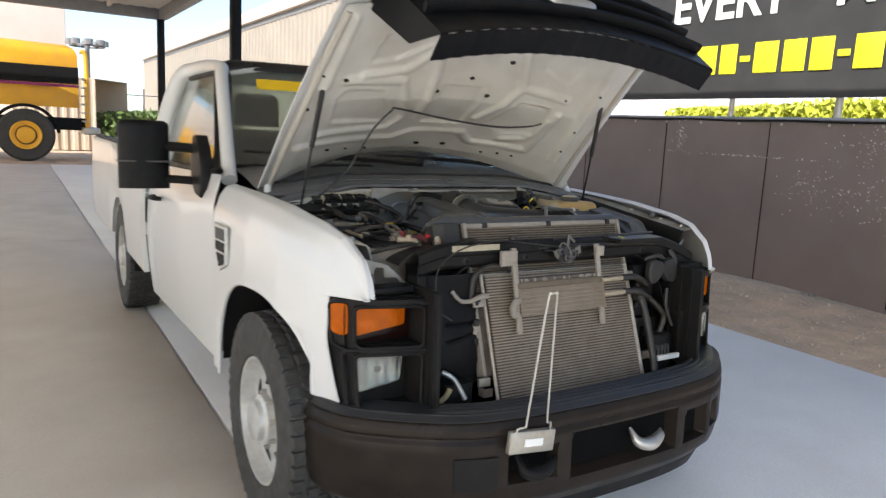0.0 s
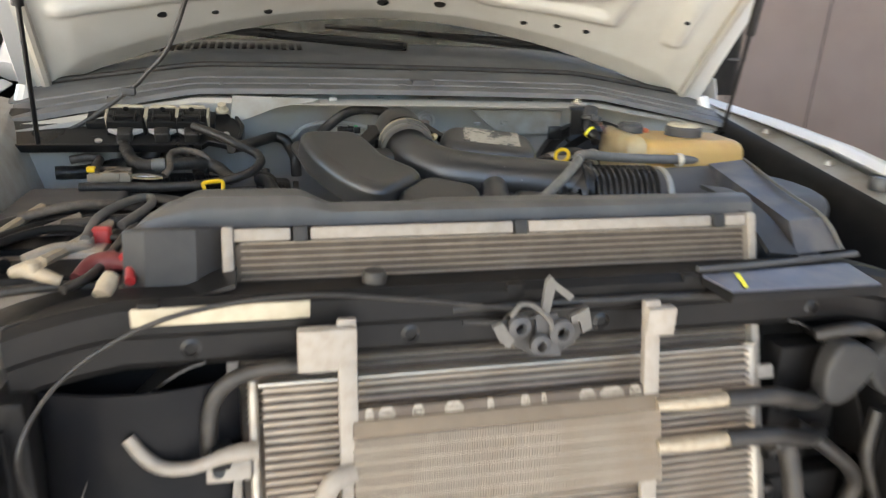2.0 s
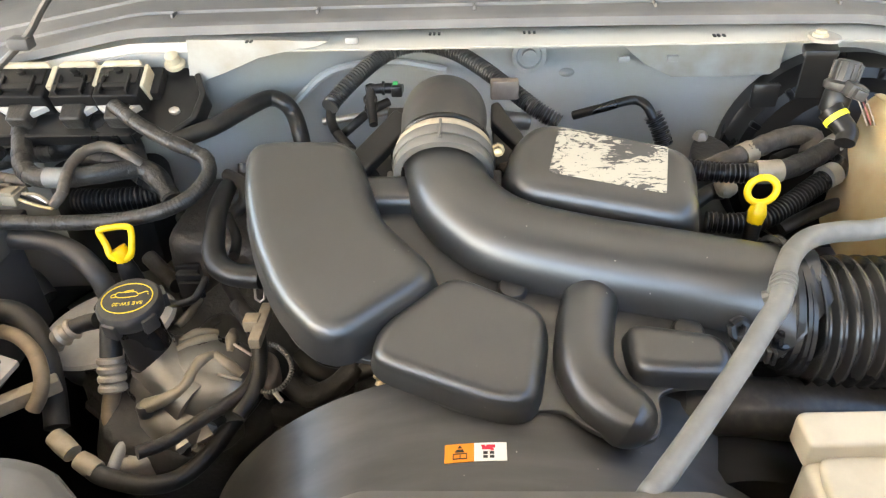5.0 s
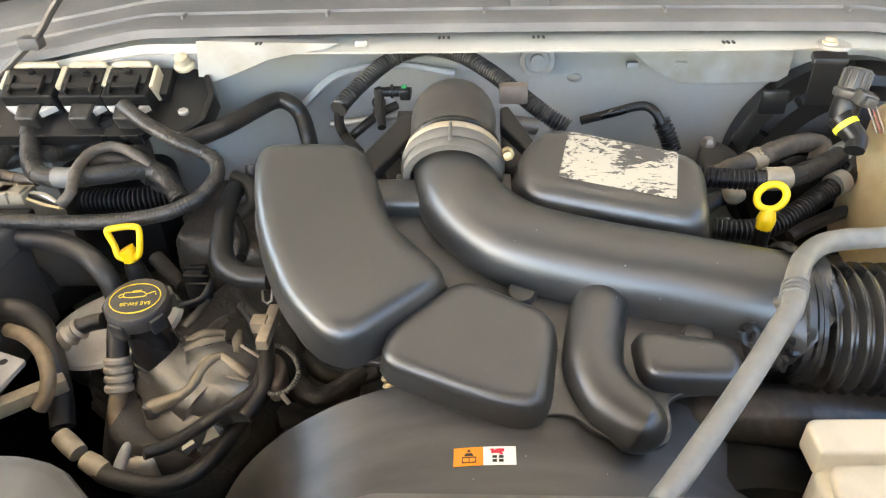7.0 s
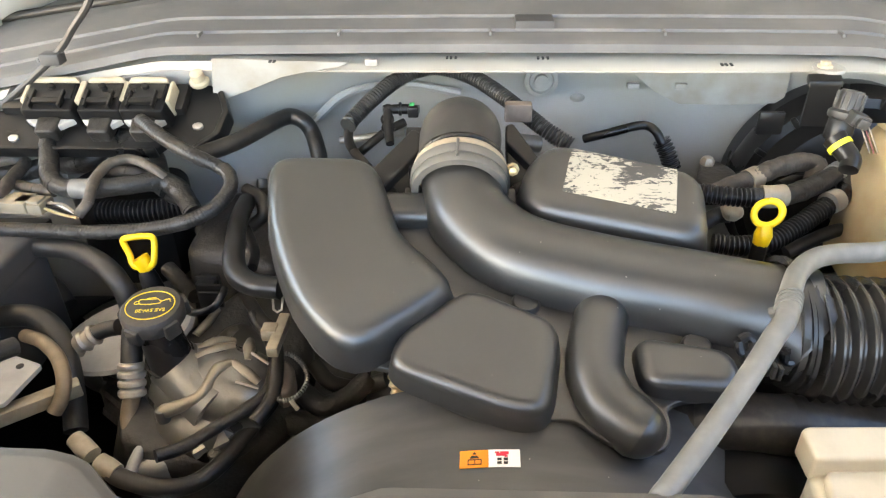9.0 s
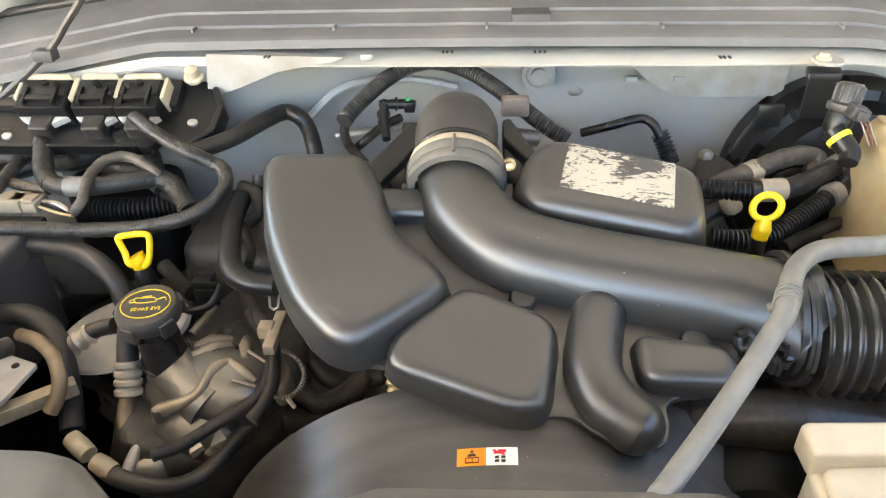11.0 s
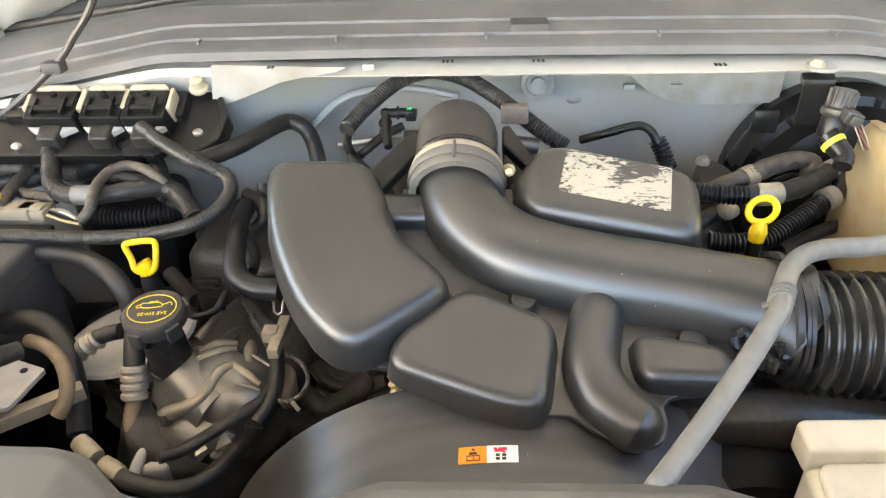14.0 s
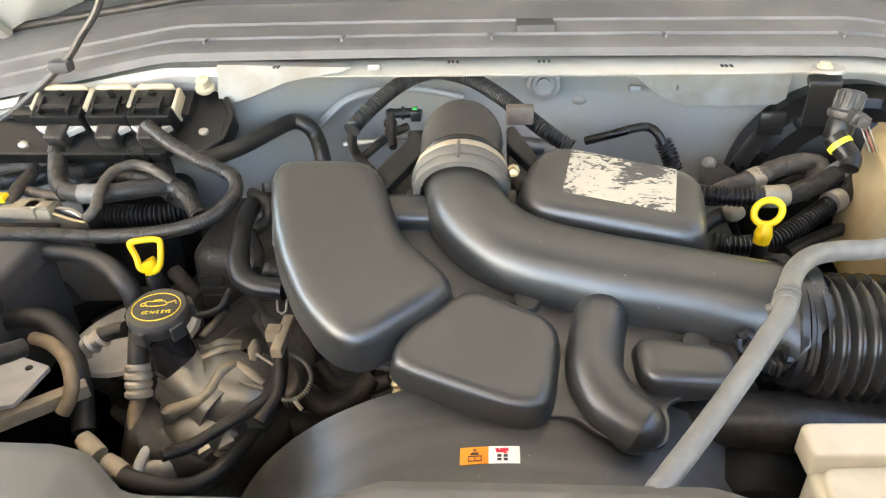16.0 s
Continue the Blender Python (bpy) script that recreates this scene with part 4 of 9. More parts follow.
def bumper_at(s, v):
    p, o = bow_x(s)
    k = v * (len(BPROF) - 1)
    i = min(int(k), len(BPROF) - 2)
    a, b = BPROF[i], BPROF[i + 1]
    off, z = a[0] + (b[0] - a[0]) * (k - i), a[1] + (b[1] - a[1]) * (k - i)
    for x0, x1, z0, z1 in OPENINGS:
        deep = min(1.0, max(0.0, (p.x - x0) * 90), max(0.0, (x1 - p.x) * 90), max(0.0, (z - z0) * 90), max(0.0, (z1 - z) * 90))
        off -= 0.06 * deep
    q = p + o * off
    return (q.x, q.y, z + 0.02 * p.x * p.x * (1 if z < 0.4 else 0.0))


PAINTED = mat("worn_bronze_grey_bumper", (0.017, 0.0135, 0.011), 0.33, metal=0.15, dirt=(0.055, 0.042, 0.033), amount=0.3, size=5.0, ior=1.22)
bumper = part("front_bumper", sheet(bumper_at, span(-1, 1, 260), span(0, 1, 72), 0.004), PAINTED, truck, "dark bronze-black weathered bumper with a step pad", 45)


def pad_at(s, v):
    p, o = bow_x(s)
    off = -0.128 + 0.122 * v
    rib = 0.005 * (0.5 + 0.5 * math.cos(v * 34)) * (0.12 < v < 0.72) * (abs(s) < 0.45) + 0.003 * (0.1 < v < 0.8)
    q = p + o * off
    return (q.x, q.y, 0.582 + rib - 0.012 * max(0, v - 0.8) / 0.2)


part("step_pad", sheet(pad_at, span(-0.98, 0.98, 80), span(0, 1, 44), 0.004), "pad", bumper, "smooth grey plastic step pad")
part("lower_valance", sheet(lambda s, v: tuple(bow_x(s)[0] + bow_x(s)[1] * (-0.02 - 0.06 * v) + Vector((0, 0, 0.33 - 0.13 * v))), span(-0.8, 0.8, 50), span(0, 1, 4), 0.006), "black", bumper)
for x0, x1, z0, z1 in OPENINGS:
    # black sheet at the back of each opening, painted as its shade
    part("opening_shade", sheet(lambda u, v: (u, bow_y(u) + 0.040, z0 + 0.012 + (z1 - z0 - 0.024) * v), span(x0 + 0.012, x1 - 0.012, 10), span(0, 1, 4), 0.003), "void", bumper, "black sheet standing for shade in the bumper opening")
for x, metal in ((0.14, "steel"), (-0.34, "black")):
    part("tow_hook", tube([(x - 0.06, -0.40, 0.455), (x - 0.05, -0.435, 0.415), (x, -0.445, 0.405), (x + 0.05, -0.435, 0.42), (x + 0.07, -0.42, 0.435)], [0.006, 0.018, 0.024, 0.018, 0.005], 12), metal, bumper, "forged steel tow hook")
part("fog_cover", sheet(lambda u, v: (u, bow_y(u) - 0.018, 0.365 + 0.10 * v), span(-0.60, -0.47, 8), span(0, 1, 4), 0.004), "lampblack", bumper)
plate = part("plate_holder", move(block(-0.085, 0.085, -0.012, 0.012, -0.035, 0.035, 0.006), Matrix.Translation((-0.375, -0.435, 0.510)) @ Matrix.Rotation(radians(6), 4, "Y")), "alu", bumper, "bent metal plate holder on the bumper")
part("plate_label", move(block(-0.035, 0.035, -0.016, -0.0125, -0.012, 0.012, 0.001), Matrix.Translation((-0.375, -0.435, 0.510)) @ Matrix.Rotation(radians(6), 4, "Y")), "paper", plate)
part("wire_prop", tube([(-0.440, -0.44, 0.525), (-0.435, -0.445, 0.56), (-0.410, -0.45, 0.565), (-0.405, -0.452, 0.60), (-0.375, -0.478, 0.94), (-0.366, -0.482, 0.966), (-0.350, -0.482, 0.966), (-0.342, -0.478, 0.94), (-0.330, -0.452, 0.60), (-0.325, -0.45, 0.565), (-0.310, -0.445, 0.56), (-0.308, -0.44, 0.525)], 0.0035, 6, 3), "steel", plate, "bent steel wire standing before the condenser")

# headlights
for sgn in (-1, 1):
    fix = (lambda g: g) if sgn < 0 else flip

    def lamp_face(u, v):
        """u from the outer wrap to the inner side, v upwards."""
        low = max(0.0, 0.75 - v) * (1 - u) ** 3
        return (-0.858 + 0.262 * u + 0.03 * low, -0.03 - 0.10 * (1 - (1 - u) ** 8) - 0.07 * u - 0.055 * low, 0.555 + 0.352 * v)

    WELLS = ((0.165, 0.915, 0.605, 0.965), (0.155, 0.90, 0.05, 0.545))

    def shell_at(u, v):
        """The face with the two lamp wells sunk into it."""
        x, y, z = lamp_face(u, v)
        for u0, u1, v0, v1 in WELLS:
            deep = max(0.0, min(1.0, (u - u0) * 60, (u1 - u) * 60, (v - v0) * 45, (v1 - v) * 45))
            y += deep * max(0.004, -0.100 - y)
        return (x, y, z)

    lamp = part("headlight", fix(sheet(shell_at, span(-0.035, 1, 100), span(-0.03, 1.02, 90), 0.03)), "lampblack", truck, "black headlight housing with amber and clear lenses")
    lamp.location.x = -0.023 if sgn > 0 else 0.0

    def on_lamp(p):
        u, v, out = p
        return tuple(Vector(lamp_face(u, v)) + Vector((-0.45 * out * (1 - u), -out, 0)))

    def lens_piece(name, outline, base, height, edge, m, label="", bend=0.018):
        """A rounded, domed piece lying on the lamp's face; outline in (u, v) scaled to metres across."""
        g = pillow([(u * 0.29, v * 0.352) for u, v in outline], base, height, edge, times=bend, crown=edge * 0.4)
        return part(name, fix(([on_lamp((p[0] / 0.29, p[1] / 0.352, p[2])) for p in g[0]], g[1])), m, lamp, label)

    def lens_rim(outline, r, out, m):
        pts = rounded([(u * 0.29, v * 0.352) for u, v in outline], 0.022)
        line = [on_lamp((p.x / 0.29, p.y / 0.352, out)) for p in pts]
        return part("bezel", fix(tube(line + line[:2], r, 8, 1)), m, lamp)

    def in_well(name, outline, y0, y1, edge, m, label="", bend=0.01):
        """An upright rounded piece at the back of a lamp well; outline in (x, z)."""
        g = pillow([(x, -z) for x, z in outline], 0, 1, edge, times=bend)
        return part(name, fix(([(p[0], y0 + (y1 - y0) * p[2], -p[1]) for p in g[0]], g[1])), m, lamp, label)

    UP = [(0.165, 0.605), (0.915, 0.605), (0.915, 0.965), (0.165, 0.965)]
    LOW = [(0.155, 0.05), (0.90, 0.05), (0.90, 0.545), (0.155, 0.545)]
    lens_piece("side_marker", [(0.0, 0.70), (0.115, 0.70), (0.115, 0.985), (0.0, 0.985)], 0.0, 0.008, 0.004, "amber", "amber corner lens")
    lens_rim([(0.0, 0.585), (0.97, 0.575), (0.98, 0.995), (0.0, 0.995)], 0.007, 0.004, "lampblack")
    lens_rim(UP, 0.0055, 0.004, "lampblack")
    in_well("lamp_well", [(-0.81, 0.772), (-0.622, 0.772), (-0.622, 0.892), (-0.81, 0.892)], -0.100, -0.104, 0.004, "smoked", "dark red tinted lens")
    in_well("turn_lens", [(-0.812, 0.802), (-0.645, 0.824), (-0.645, 0.880), (-0.812, 0.895)], -0.104, -0.117, 0.004, "amber", "amber turn signal lens")
    for x in (-0.668, -0.659):
        part("lens_rib", fix(block(x, x + 0.003, -0.120, -0.116, 0.822, 0.878, 0.001)), "amber", lamp)
    lens_rim([(0.06, 0.015), (0.96, 0.01), (0.97, 0.575), (0.06, 0.575)], 0.009, 0.003, "lampblack")
    lens_rim(LOW, 0.0055, 0.004, "lampblack")
    bowl = [(-0.804, 0.628), (-0.662, 0.648), (-0.653, 0.728), (-0.808, 0.743)]
    part("reflector", fix(sheet(lambda u, v: (-0.806 + 0.148 * u, -0.1185 + 0.017 * (1 - min(1.0, ((2 * u - 1.1) ** 2 + (2 * v - 1) ** 2) * 0.6)) + 0.0015 * math.sin(26 * u), 0.628 + 0.02 * u + v * (0.115 - 0.035 * u)), span(0, 1, 48), span(0, 1, 24), 0.003)), "reflector", lamp, "bright headlight reflector")
    in_well("main_lens", [(x * 1.002, z) for x, z in bowl], -0.120, -0.127, 0.006, "lens", "cloudy clear headlight lens")
    part("lamp_bulb", fix(tube([(-0.735, -0.114, 0.692), (-0.735, -0.119, 0.692)], 0.011, 14, 2)), "clampgrey", lamp)
    panel = part("side_panel", fix(block(-0.612, -0.592, -0.262, -0.05, 0.575, 0.945, 0.006)), "lampblack", lamp, "ribbed black inner side panel")
    for x0, x1, y0, y1 in ((-0.616, -0.610, -0.255, -0.24), (-0.594, -0.586, -0.22, -0.205), (-0.594, -0.586, -0.17, -0.16), (-0.594, -0.586, -0.12, -0.11)):
        part("panel_rib", fix(block(x0, x1, y0, y1, 0.58, 0.94, 0.002)), "lampblack", panel)
    part("lamp_bracket", fix(block(-0.755, -0.62, -0.13, -0.06, 0.925, 0.945)), "lampblack", lamp)

# hood raised on its hinges, underside pressed into ribs
HINGE = Matrix.Translation((0, 0.87, 1.165)) @ Matrix.Rotation(radians(-49), 4, "X")


def hood_at(u, v):
    """u across, v from the rear edge to the front; in the closed hood's frame, hinge at the origin."""
    w = 0.815 - 0.075 * v
    x = u * w
    crown = (0.30 - 0.19 * min(1, v * 2)) * (1 - u * u) - 0.085 * v * v
    return Vector((x, -1.0 * v + 0.03 * u * u * v, crown))


hood = part("hood", move(sheet(hood_at, span(-1, 1, 40), span(0, 1, 30), 0.004), HINGE), "white", truck, "raised white hood with ribbed underside", 50)


PANELS = [
    [(-0.77, 0.37), (-0.82, 0.53), (-0.78, 0.58), (-0.54, 0.56), (-0.39, 0.36), (-0.42, 0.32)],
    [(-0.15, 0.31), (-0.19, 0.60), (0.10, 0.60), (0.13, 0.31)],
    [(0.27, 0.33), (0.38, 0.54), (0.60, 0.54), (0.63, 0.33), (0.44, 0.28)],
    [(-0.72, 0.71), (-0.57, 0.72), (-0.37, 0.81), (-0.44, 0.87), (-0.70, 0.86)],
    [(0.40, 0.74), (0.62, 0.68), (0.68, 0.86), (0.42, 0.88)],
]
RIDGES = [
    [(-0.80, 0.30), (-0.36, 0.27), (-0.30, 0.38), (-0.46, 0.61), (-0.80, 0.63)],
    [(-0.90, 0.24), (-0.26, 0.17), (-0.15, 0.235), (0.19, 0.245), (0.29, 0.17), (0.66, 0.20), (0.67, 0.50)],
    [(-0.21, 0.36), (-0.27, 0.66), (-0.33, 0.81)], [(0.19, 0.38), (0.34, 0.62), (0.24, 0.80)],
    [(0.46, 0.24), (0.60, 0.28), (0.64, 0.44)], [(-0.72, 0.65), (-0.48, 0.67), (-0.30, 0.80), (-0.28, 0.90)],
    [(-0.92, 0.60), (-0.93, 0.94)], [(0.36, 0.62), (0.66, 0.60)], [(0.86, 0.20), (0.82, 0.92)],
]


def off_line(x, y, line, closed=False):
    """Distance from a point to a bent line, on the hood in metres."""
    best = 9.0
    pts = [(a * 0.77, b) for a, b in line]
    for (ax, ay), (bx, by) in zip(pts, pts[1:] + (pts[:1] if closed else [])):
        dx, dy = bx - ax, by - ay
        t = max(0.0, min(1.0, ((x - ax) * dx + (y - ay) * dy) / (dx * dx + dy * dy)))
        best = min(best, math.hypot(x - ax - dx * t, y - ay - dy * t))
    return best


def within(x, y, line):
    pts, odd = [(a * 0.77, b) for a, b in line], False
    for (ax, ay), (bx, by) in zip(pts, pts[1:] + pts[:1]):
        if (ay > y) != (by > y) and x < (bx - ax) * (y - ay) / (by - ay) + ax:
            odd = not odd
    return odd


def ribs(u, v):
    """Pressed pattern of the inner panel: sunk fields, and swages that stand proud."""
    x, d = u * 0.77, 0.0
    for line in PANELS:
        q = off_line(x, v, line, True)
        if within(x, v, line):
            d += 0.010 * min(1.0, q / 0.012)
        else:
            d -= 0.004 * max(0.0, 1.0 - q / 0.012)
    proud = min(off_line(x, v, line) for line in RIDGES)
    return d - 0.015 * max(0.0, 1.0 - (max(0.0, proud - 0.010) / 0.016)) ** 0.8


def inner_at(u, v):
    p = hood_at(u * 0.965, 0.015 + v * 0.955)
    edge_fall = min(1.0, (1 - abs(u)) * 9, v * 12 + 0.15, (1 - v) * 9 + 0.2)
    return p + Vector((0, 0, -0.010 - 0.022 * edge_fall + ribs(u, v) * edge_fall))


inner = part("inner_panel", move(sheet(inner_at, span(-1, 1, 150), span(0, 1, 120), 0.002), HINGE), "hoodwhite", hood, "pressed white inner panel with black clips", 60)
for u, v, r in ((-0.67, 0.15, 11), (-0.53, 0.12, 8), (-0.38, 0.09, 10), (-0.03, 0.11, 15), (0.15, 0.12, 15), (0.43, 0.10, 9), (0.53, 0.12, 9), (0.62, 0.13, 9), (-0.82, 0.64, 11), (-0.96, 0.48, 13), (-0.95, 0.66, 7), (-0.215, 0.555, 14), (0.13, 0.55, 14), (-0.03, 0.64, 12), (0.17, 0.75, 14), (0.64, 0.61, 7), (0.84, 0.68, 8), (0.84, 0.43, 8), (0.85, 0.28, 7), (-0.97, 0.33, 7), (-0.97, 0.23, 6)):
    c = inner_at(u, v) + Vector((0, 0, -0.002))
    part("hood_clip", move(lathe([(r * 0.001, 0.003), (r * 0.001, -0.001), (r * 0.0006, -0.003)], Matrix.Translation(c) @ Matrix.Diagonal((1, 0.65, 1, 1)), 12), HINGE), "satin", inner)
grille = part("grille_shell", move(join(
    sheet(lambda u, v: (u * (0.66 - 0.05 * v), -1.05 - 0.05 * (1 - u * u) - 0.035 * v, -0.02 - 0.40 * v + 0.05 * (1 - u * u) * v), span(-1, 1, 30), span(0, 1, 8), 0.006),
    sheet(lambda u, v: (u * 0.61, -1.085 - 0.05 * (1 - u * u) + 0.09 * v, -0.42 + 0.05 * (1 - u * u) - 0.004 * (int(u * 40) % 2)), span(-1, 1, 60), [0, 1], 0.006)), HINGE @ Matrix.Translation((0.035, 0.0, -0.01))), "grille", hood, "black plastic grille shell hanging from the hood")
for k in range(3):
    part("grille_bar", move(tube([(u * 0.62, -1.10 - 0.05 * (1 - u * u), -0.10 - 0.10 * k + 0.03 * (1 - u * u)) for u in span(-1, 1, 12)], 0.022, 8, 2, flat=0.5), HINGE @ Matrix.Translation((0.035, 0.0, -0.01))), "grille", grille)
badge = part("badge_plate", move(lathe([(0.11, 0.0), (0.105, 0.008), (0.09, 0.01)], Matrix.Translation((0, -1.145, -0.20)) @ Matrix.Rotation(math.pi / 2, 4, "X") @ Matrix.Diagonal((1, 0.42, 1, 1)), 32), HINGE @ Matrix.Translation((0.035, 0.0, -0.01))), "rim", grille, "plain oval badge")
for sg in (-1, 1):
    part("side_return", move(sheet(lambda u, v: (sg * (0.66 - 0.05 * v), -1.05 - 0.035 * v + 0.13 * u, -0.02 - 0.40 * v * (1 - 0.35 * u)), span(0, 1, 6), span(0, 1, 6), 0.006), HINGE @ Matrix.Translation((0.035, 0.0, -0.01))), "grille", grille)
    part("rolled_edge", move(tube([inner_at(sg * 0.975, v) + Vector((0, 0, -0.004)) for v in span(0.02, 0.97, 20)], 0.011, 8, 2), HINGE), "primer", inner)
for sg in (-1, 1):
    part("gas_strut", join(tube([(sg * 0.725, 0.61, 1.10), (sg * 0.705, 0.535, 1.36)], 0.0045, 8, 2), tube([(sg * 0.705, 0.535, 1.36), (sg * 0.685, 0.465, 1.60)], 0.010, 10, 2)), "satin", hood, "black hood support strut")
    part("hood_hinge", join(block(sg * 0.80 - 0.02, sg * 0.80 + 0.02, 0.72, 0.86, 1.10, 1.16), tube([(sg * 0.80, 0.78, 1.15), (sg * 0.79, 0.80, 1.20)], 0.015, 8, 2)), "white", truck)
part("washer_hose", tube([(-0.72, 0.65, 1.12), (-0.658, 0.66, 1.145), (-0.568, 0.667, 1.209), (-0.53, 0.664, 1.246), (-0.496, 0.66, 1.282), (-0.47, 0.65, 1.33), (-0.42, 0.60, 1.44), (-0.36, 0.56, 1.515), (-0.33, 0.555, 1.525), (-0.10, 0.55, 1.495), (0.15, 0.545, 1.475), (0.33, 0.55, 1.485), (0.40, 0.545, 1.50)], 0.0045, 8, 6), "elbowgrey", hood, "thin dark washer hose")
part("hose_clip", block(-0.582, -0.556, 0.655, 0.675, 1.200, 1.215, 0.003), "trim", hood)

# ---- front end and bay structure ----
LEAN_M = Matrix.Translation((0, 0, 1.118)) @ Matrix.Rotation(radians(-18), 4, "X")


def bars(name, geo, material, parent, places):
    """Alike pieces on one mesh."""
    first = part(name, geo, material, parent)
    first.location = places[0]
    for p in places[1:]:
        ob = first.copy()
        scene.collection.objects.link(ob)
        ob.location = p
    return first


down = LEAN_M.to_3x3() @ Vector((0, 0, -1))
radiator = top("radiator", move(block(-0.352, 0.352, 0.006, 0.05, -0.52, -0.018), LEAN_M), "core", "dusty aluminium radiator core behind the support", "radiator")
bars("radiator_tube", move(block(-0.345, 0.345, -0.002, 0.02, -0.0155, -0.0132, 0.001), LEAN_M), "tubepale", radiator, [tuple(down * (0.004 + 0.0086 * i)) for i in range(26)])
fin_v, fin_f = [], []
for row in range(13):
    for i in range(300):
        x = -0.342 + 0.684 * i / 299
        z0, k = -0.0255 - 0.0086 * row, len(fin_v)
        fin_v += [LEAN_M @ Vector(p) for p in ((x, 0.004, z0), (x + 0.0006, 0.004, z0), (x + 0.0006, 0.004, z0 + 0.006), (x, 0.004, z0 + 0.006))]
        fin_f.append((k, k + 1, k + 2, k + 3))
tagged(part("fin_mesh", (fin_v, fin_f), "radfin", radiator), kind="stuff")
for x0, x1 in ((-0.352, -0.285), (-0.262, 0.001), (0.021, 0.296), (0.318, 0.352)):
    part("top_plate", move(block(x0, x1, -0.002, 0.052, -0.016, 0.0, 0.003), LEAN_M), "bracketgrey", radiator, "pale dirty aluminium header plate")
for x in (-0.2735, 0.011, 0.307):
    part("plate_clip", move(block(x - 0.009, x + 0.009, -0.005, 0.054, -0.018, 0.002, 0.003), LEAN_M), "cheek", radiator)
for x in (-0.134, -0.03, 0.15):
    part("plate_hole", move(lathe([(0.0045, 0.0), (0.0045, 0.0012), (0.002, 0.0012)], Matrix.Translation((x, 0.03, 0.0)), 10), LEAN_M), "satin", radiator)
for sg in (-1, 1):
    part("end_tank", move(block(sg * 0.359 - 0.007, sg * 0.359 + 0.007, -0.006, 0.055, -0.52, 0.003, 0.004), LEAN_M), "bracketgrey", radiator)

# fan shroud: grey rim behind the radiator, and the round tunnel
RIM = [(-0.62, 0.07), (-0.42, 0.085), (-0.39, 0.105), (-0.29, 0.104), (-0.265, 0.098), (-0.24, 0.079), (-0.12, 0.080), (-0.085, 0.095), (0.11, 0.097), (0.135, 0.088), (0.3, 0.088), (0.45, 0.086)]
BUMP = [(-0.485, -0.04), (-0.46, -0.014), (-0.435, 0.002), (-0.40, 0.014), (-0.27, 0.014), (-0.23, 0.0)]


def rim_at(u, v):
    back = along(RIM, u)
    prof = [(0.046, 1.106), (0.050, 1.122), (0.060, 1.129), (back - 0.012, 1.131), (back - 0.003, 1.128), (back, 1.120), (back + 0.002, 1.09)]
    k = v * (len(prof) - 1)
    i = min(int(k), len(prof) - 2)
    a, b = prof[i], prof[i + 1]
    return (u, a[0] + (b[0] - a[0]) * (k - i), a[1] + (b[1] - a[1]) * (k - i) + along(BUMP, u) * min(1.0, v * 3))


shroud = top("fan_shroud", sheet(rim_at, span(-0.485, 0.40, 120), span(0, 1, 24), 0.003), "shroud", "dusty grey plastic fan shroud with hood reflection in its colour", "fan shroud")
part("shroud_cheek", move(pillow([(-0.478, -0.012), (-0.366, -0.012), (-0.366, 0.085), (-0.478, 0.085)], -0.12, 0.004, 0.006, times=1), LEAN_M), "cheek", shroud)
part("shroud_cheek", sheet(lambda u, v: (0.376 + 0.05 * v, 0.15 - 0.185 * u, 1.126 - 0.055 * u ** 2.2 - 0.006 * v), span(0, 1, 12), span(0, 1, 6), 0.006), "cheek", shroud)
part("shroud_plate", sheet(lambda u, v: (u, 0.088 + 0.03 * v, 1.10 - 0.12 * v), span(-0.42, 0.42, 20), span(0, 1, 6), 0.004), "dome", shroud)
FAN = Matrix.Translation((0.006, 0.09, 0.756)) @ Matrix.Rotation(-math.pi / 2, 4, "X")
part("fan_tunnel", lathe([(0.288, 0.0), (0.295, 0.12), (0.304, 0.16), (0.306, 0.168), (0.300, 0.172), (0.288, 0.12), (0.280, 0.0)], FAN, 128, True), "dome", shroud, "round black fan tunnel")
part("fan_blade_disc", lathe([(0.10, 0.06), (0.10, 0.12), (0.02, 0.13)], FAN, 24), "black", shroud)
for i in range(9):
    a = 2 * math.pi * i / 9
    part("fan_blade", move(sheet(lambda u, v: (0.09 + 0.18 * u, -0.03 + 0.09 * v, 0.05 + 0.06 * v), span(0, 1, 4), span(0, 1, 4), 0.004), FAN @ Matrix.Rotation(a, 4, "Z")), "black", shroud)


def on_dome(x, y, lift=0.0):
    return (x, y, 0.756 + math.sqrt((0.288 + 0.007 * (y - 0.09) / 0.12 + lift) ** 2 - (x - 0.006) ** 2))


def sticker(name, x0, x1, y0, y1, lift, material, parent, label=""):
    return part(name, sheet(lambda u, v: on_dome(x0 + (x1 - x0) * u, y0 + (y1 - y0) * v, lift), span(0, 1, 6), [0, 1], 0.0004), material, parent, label)


LX, LM, LR, LY0, LY1 = -0.0430, -0.0210, 0.0030, 0.1770, 0.1930
warn = sticker("warning_label", LX, LM, LY0, LY1, 0.0006, "orange", shroud, "orange half of the fan warning label")
sticker("warning_label", LM, LR, LY0, LY1, 0.0006, "paper", shroud, "white half of the fan warning label")
LW, LH = LM - LX, LY1 - LY0
for k in range(5):
    sticker("warning_sign", LX + LW * (0.36 + 0.03 * k), LX + LW * (0.66 - 0.03 * k), LY0 + LH * (0.52 + 0.07 * k), LY0 + LH * (0.585 + 0.07 * k), 0.0011, "ink" if k != 2 else "orange", warn)
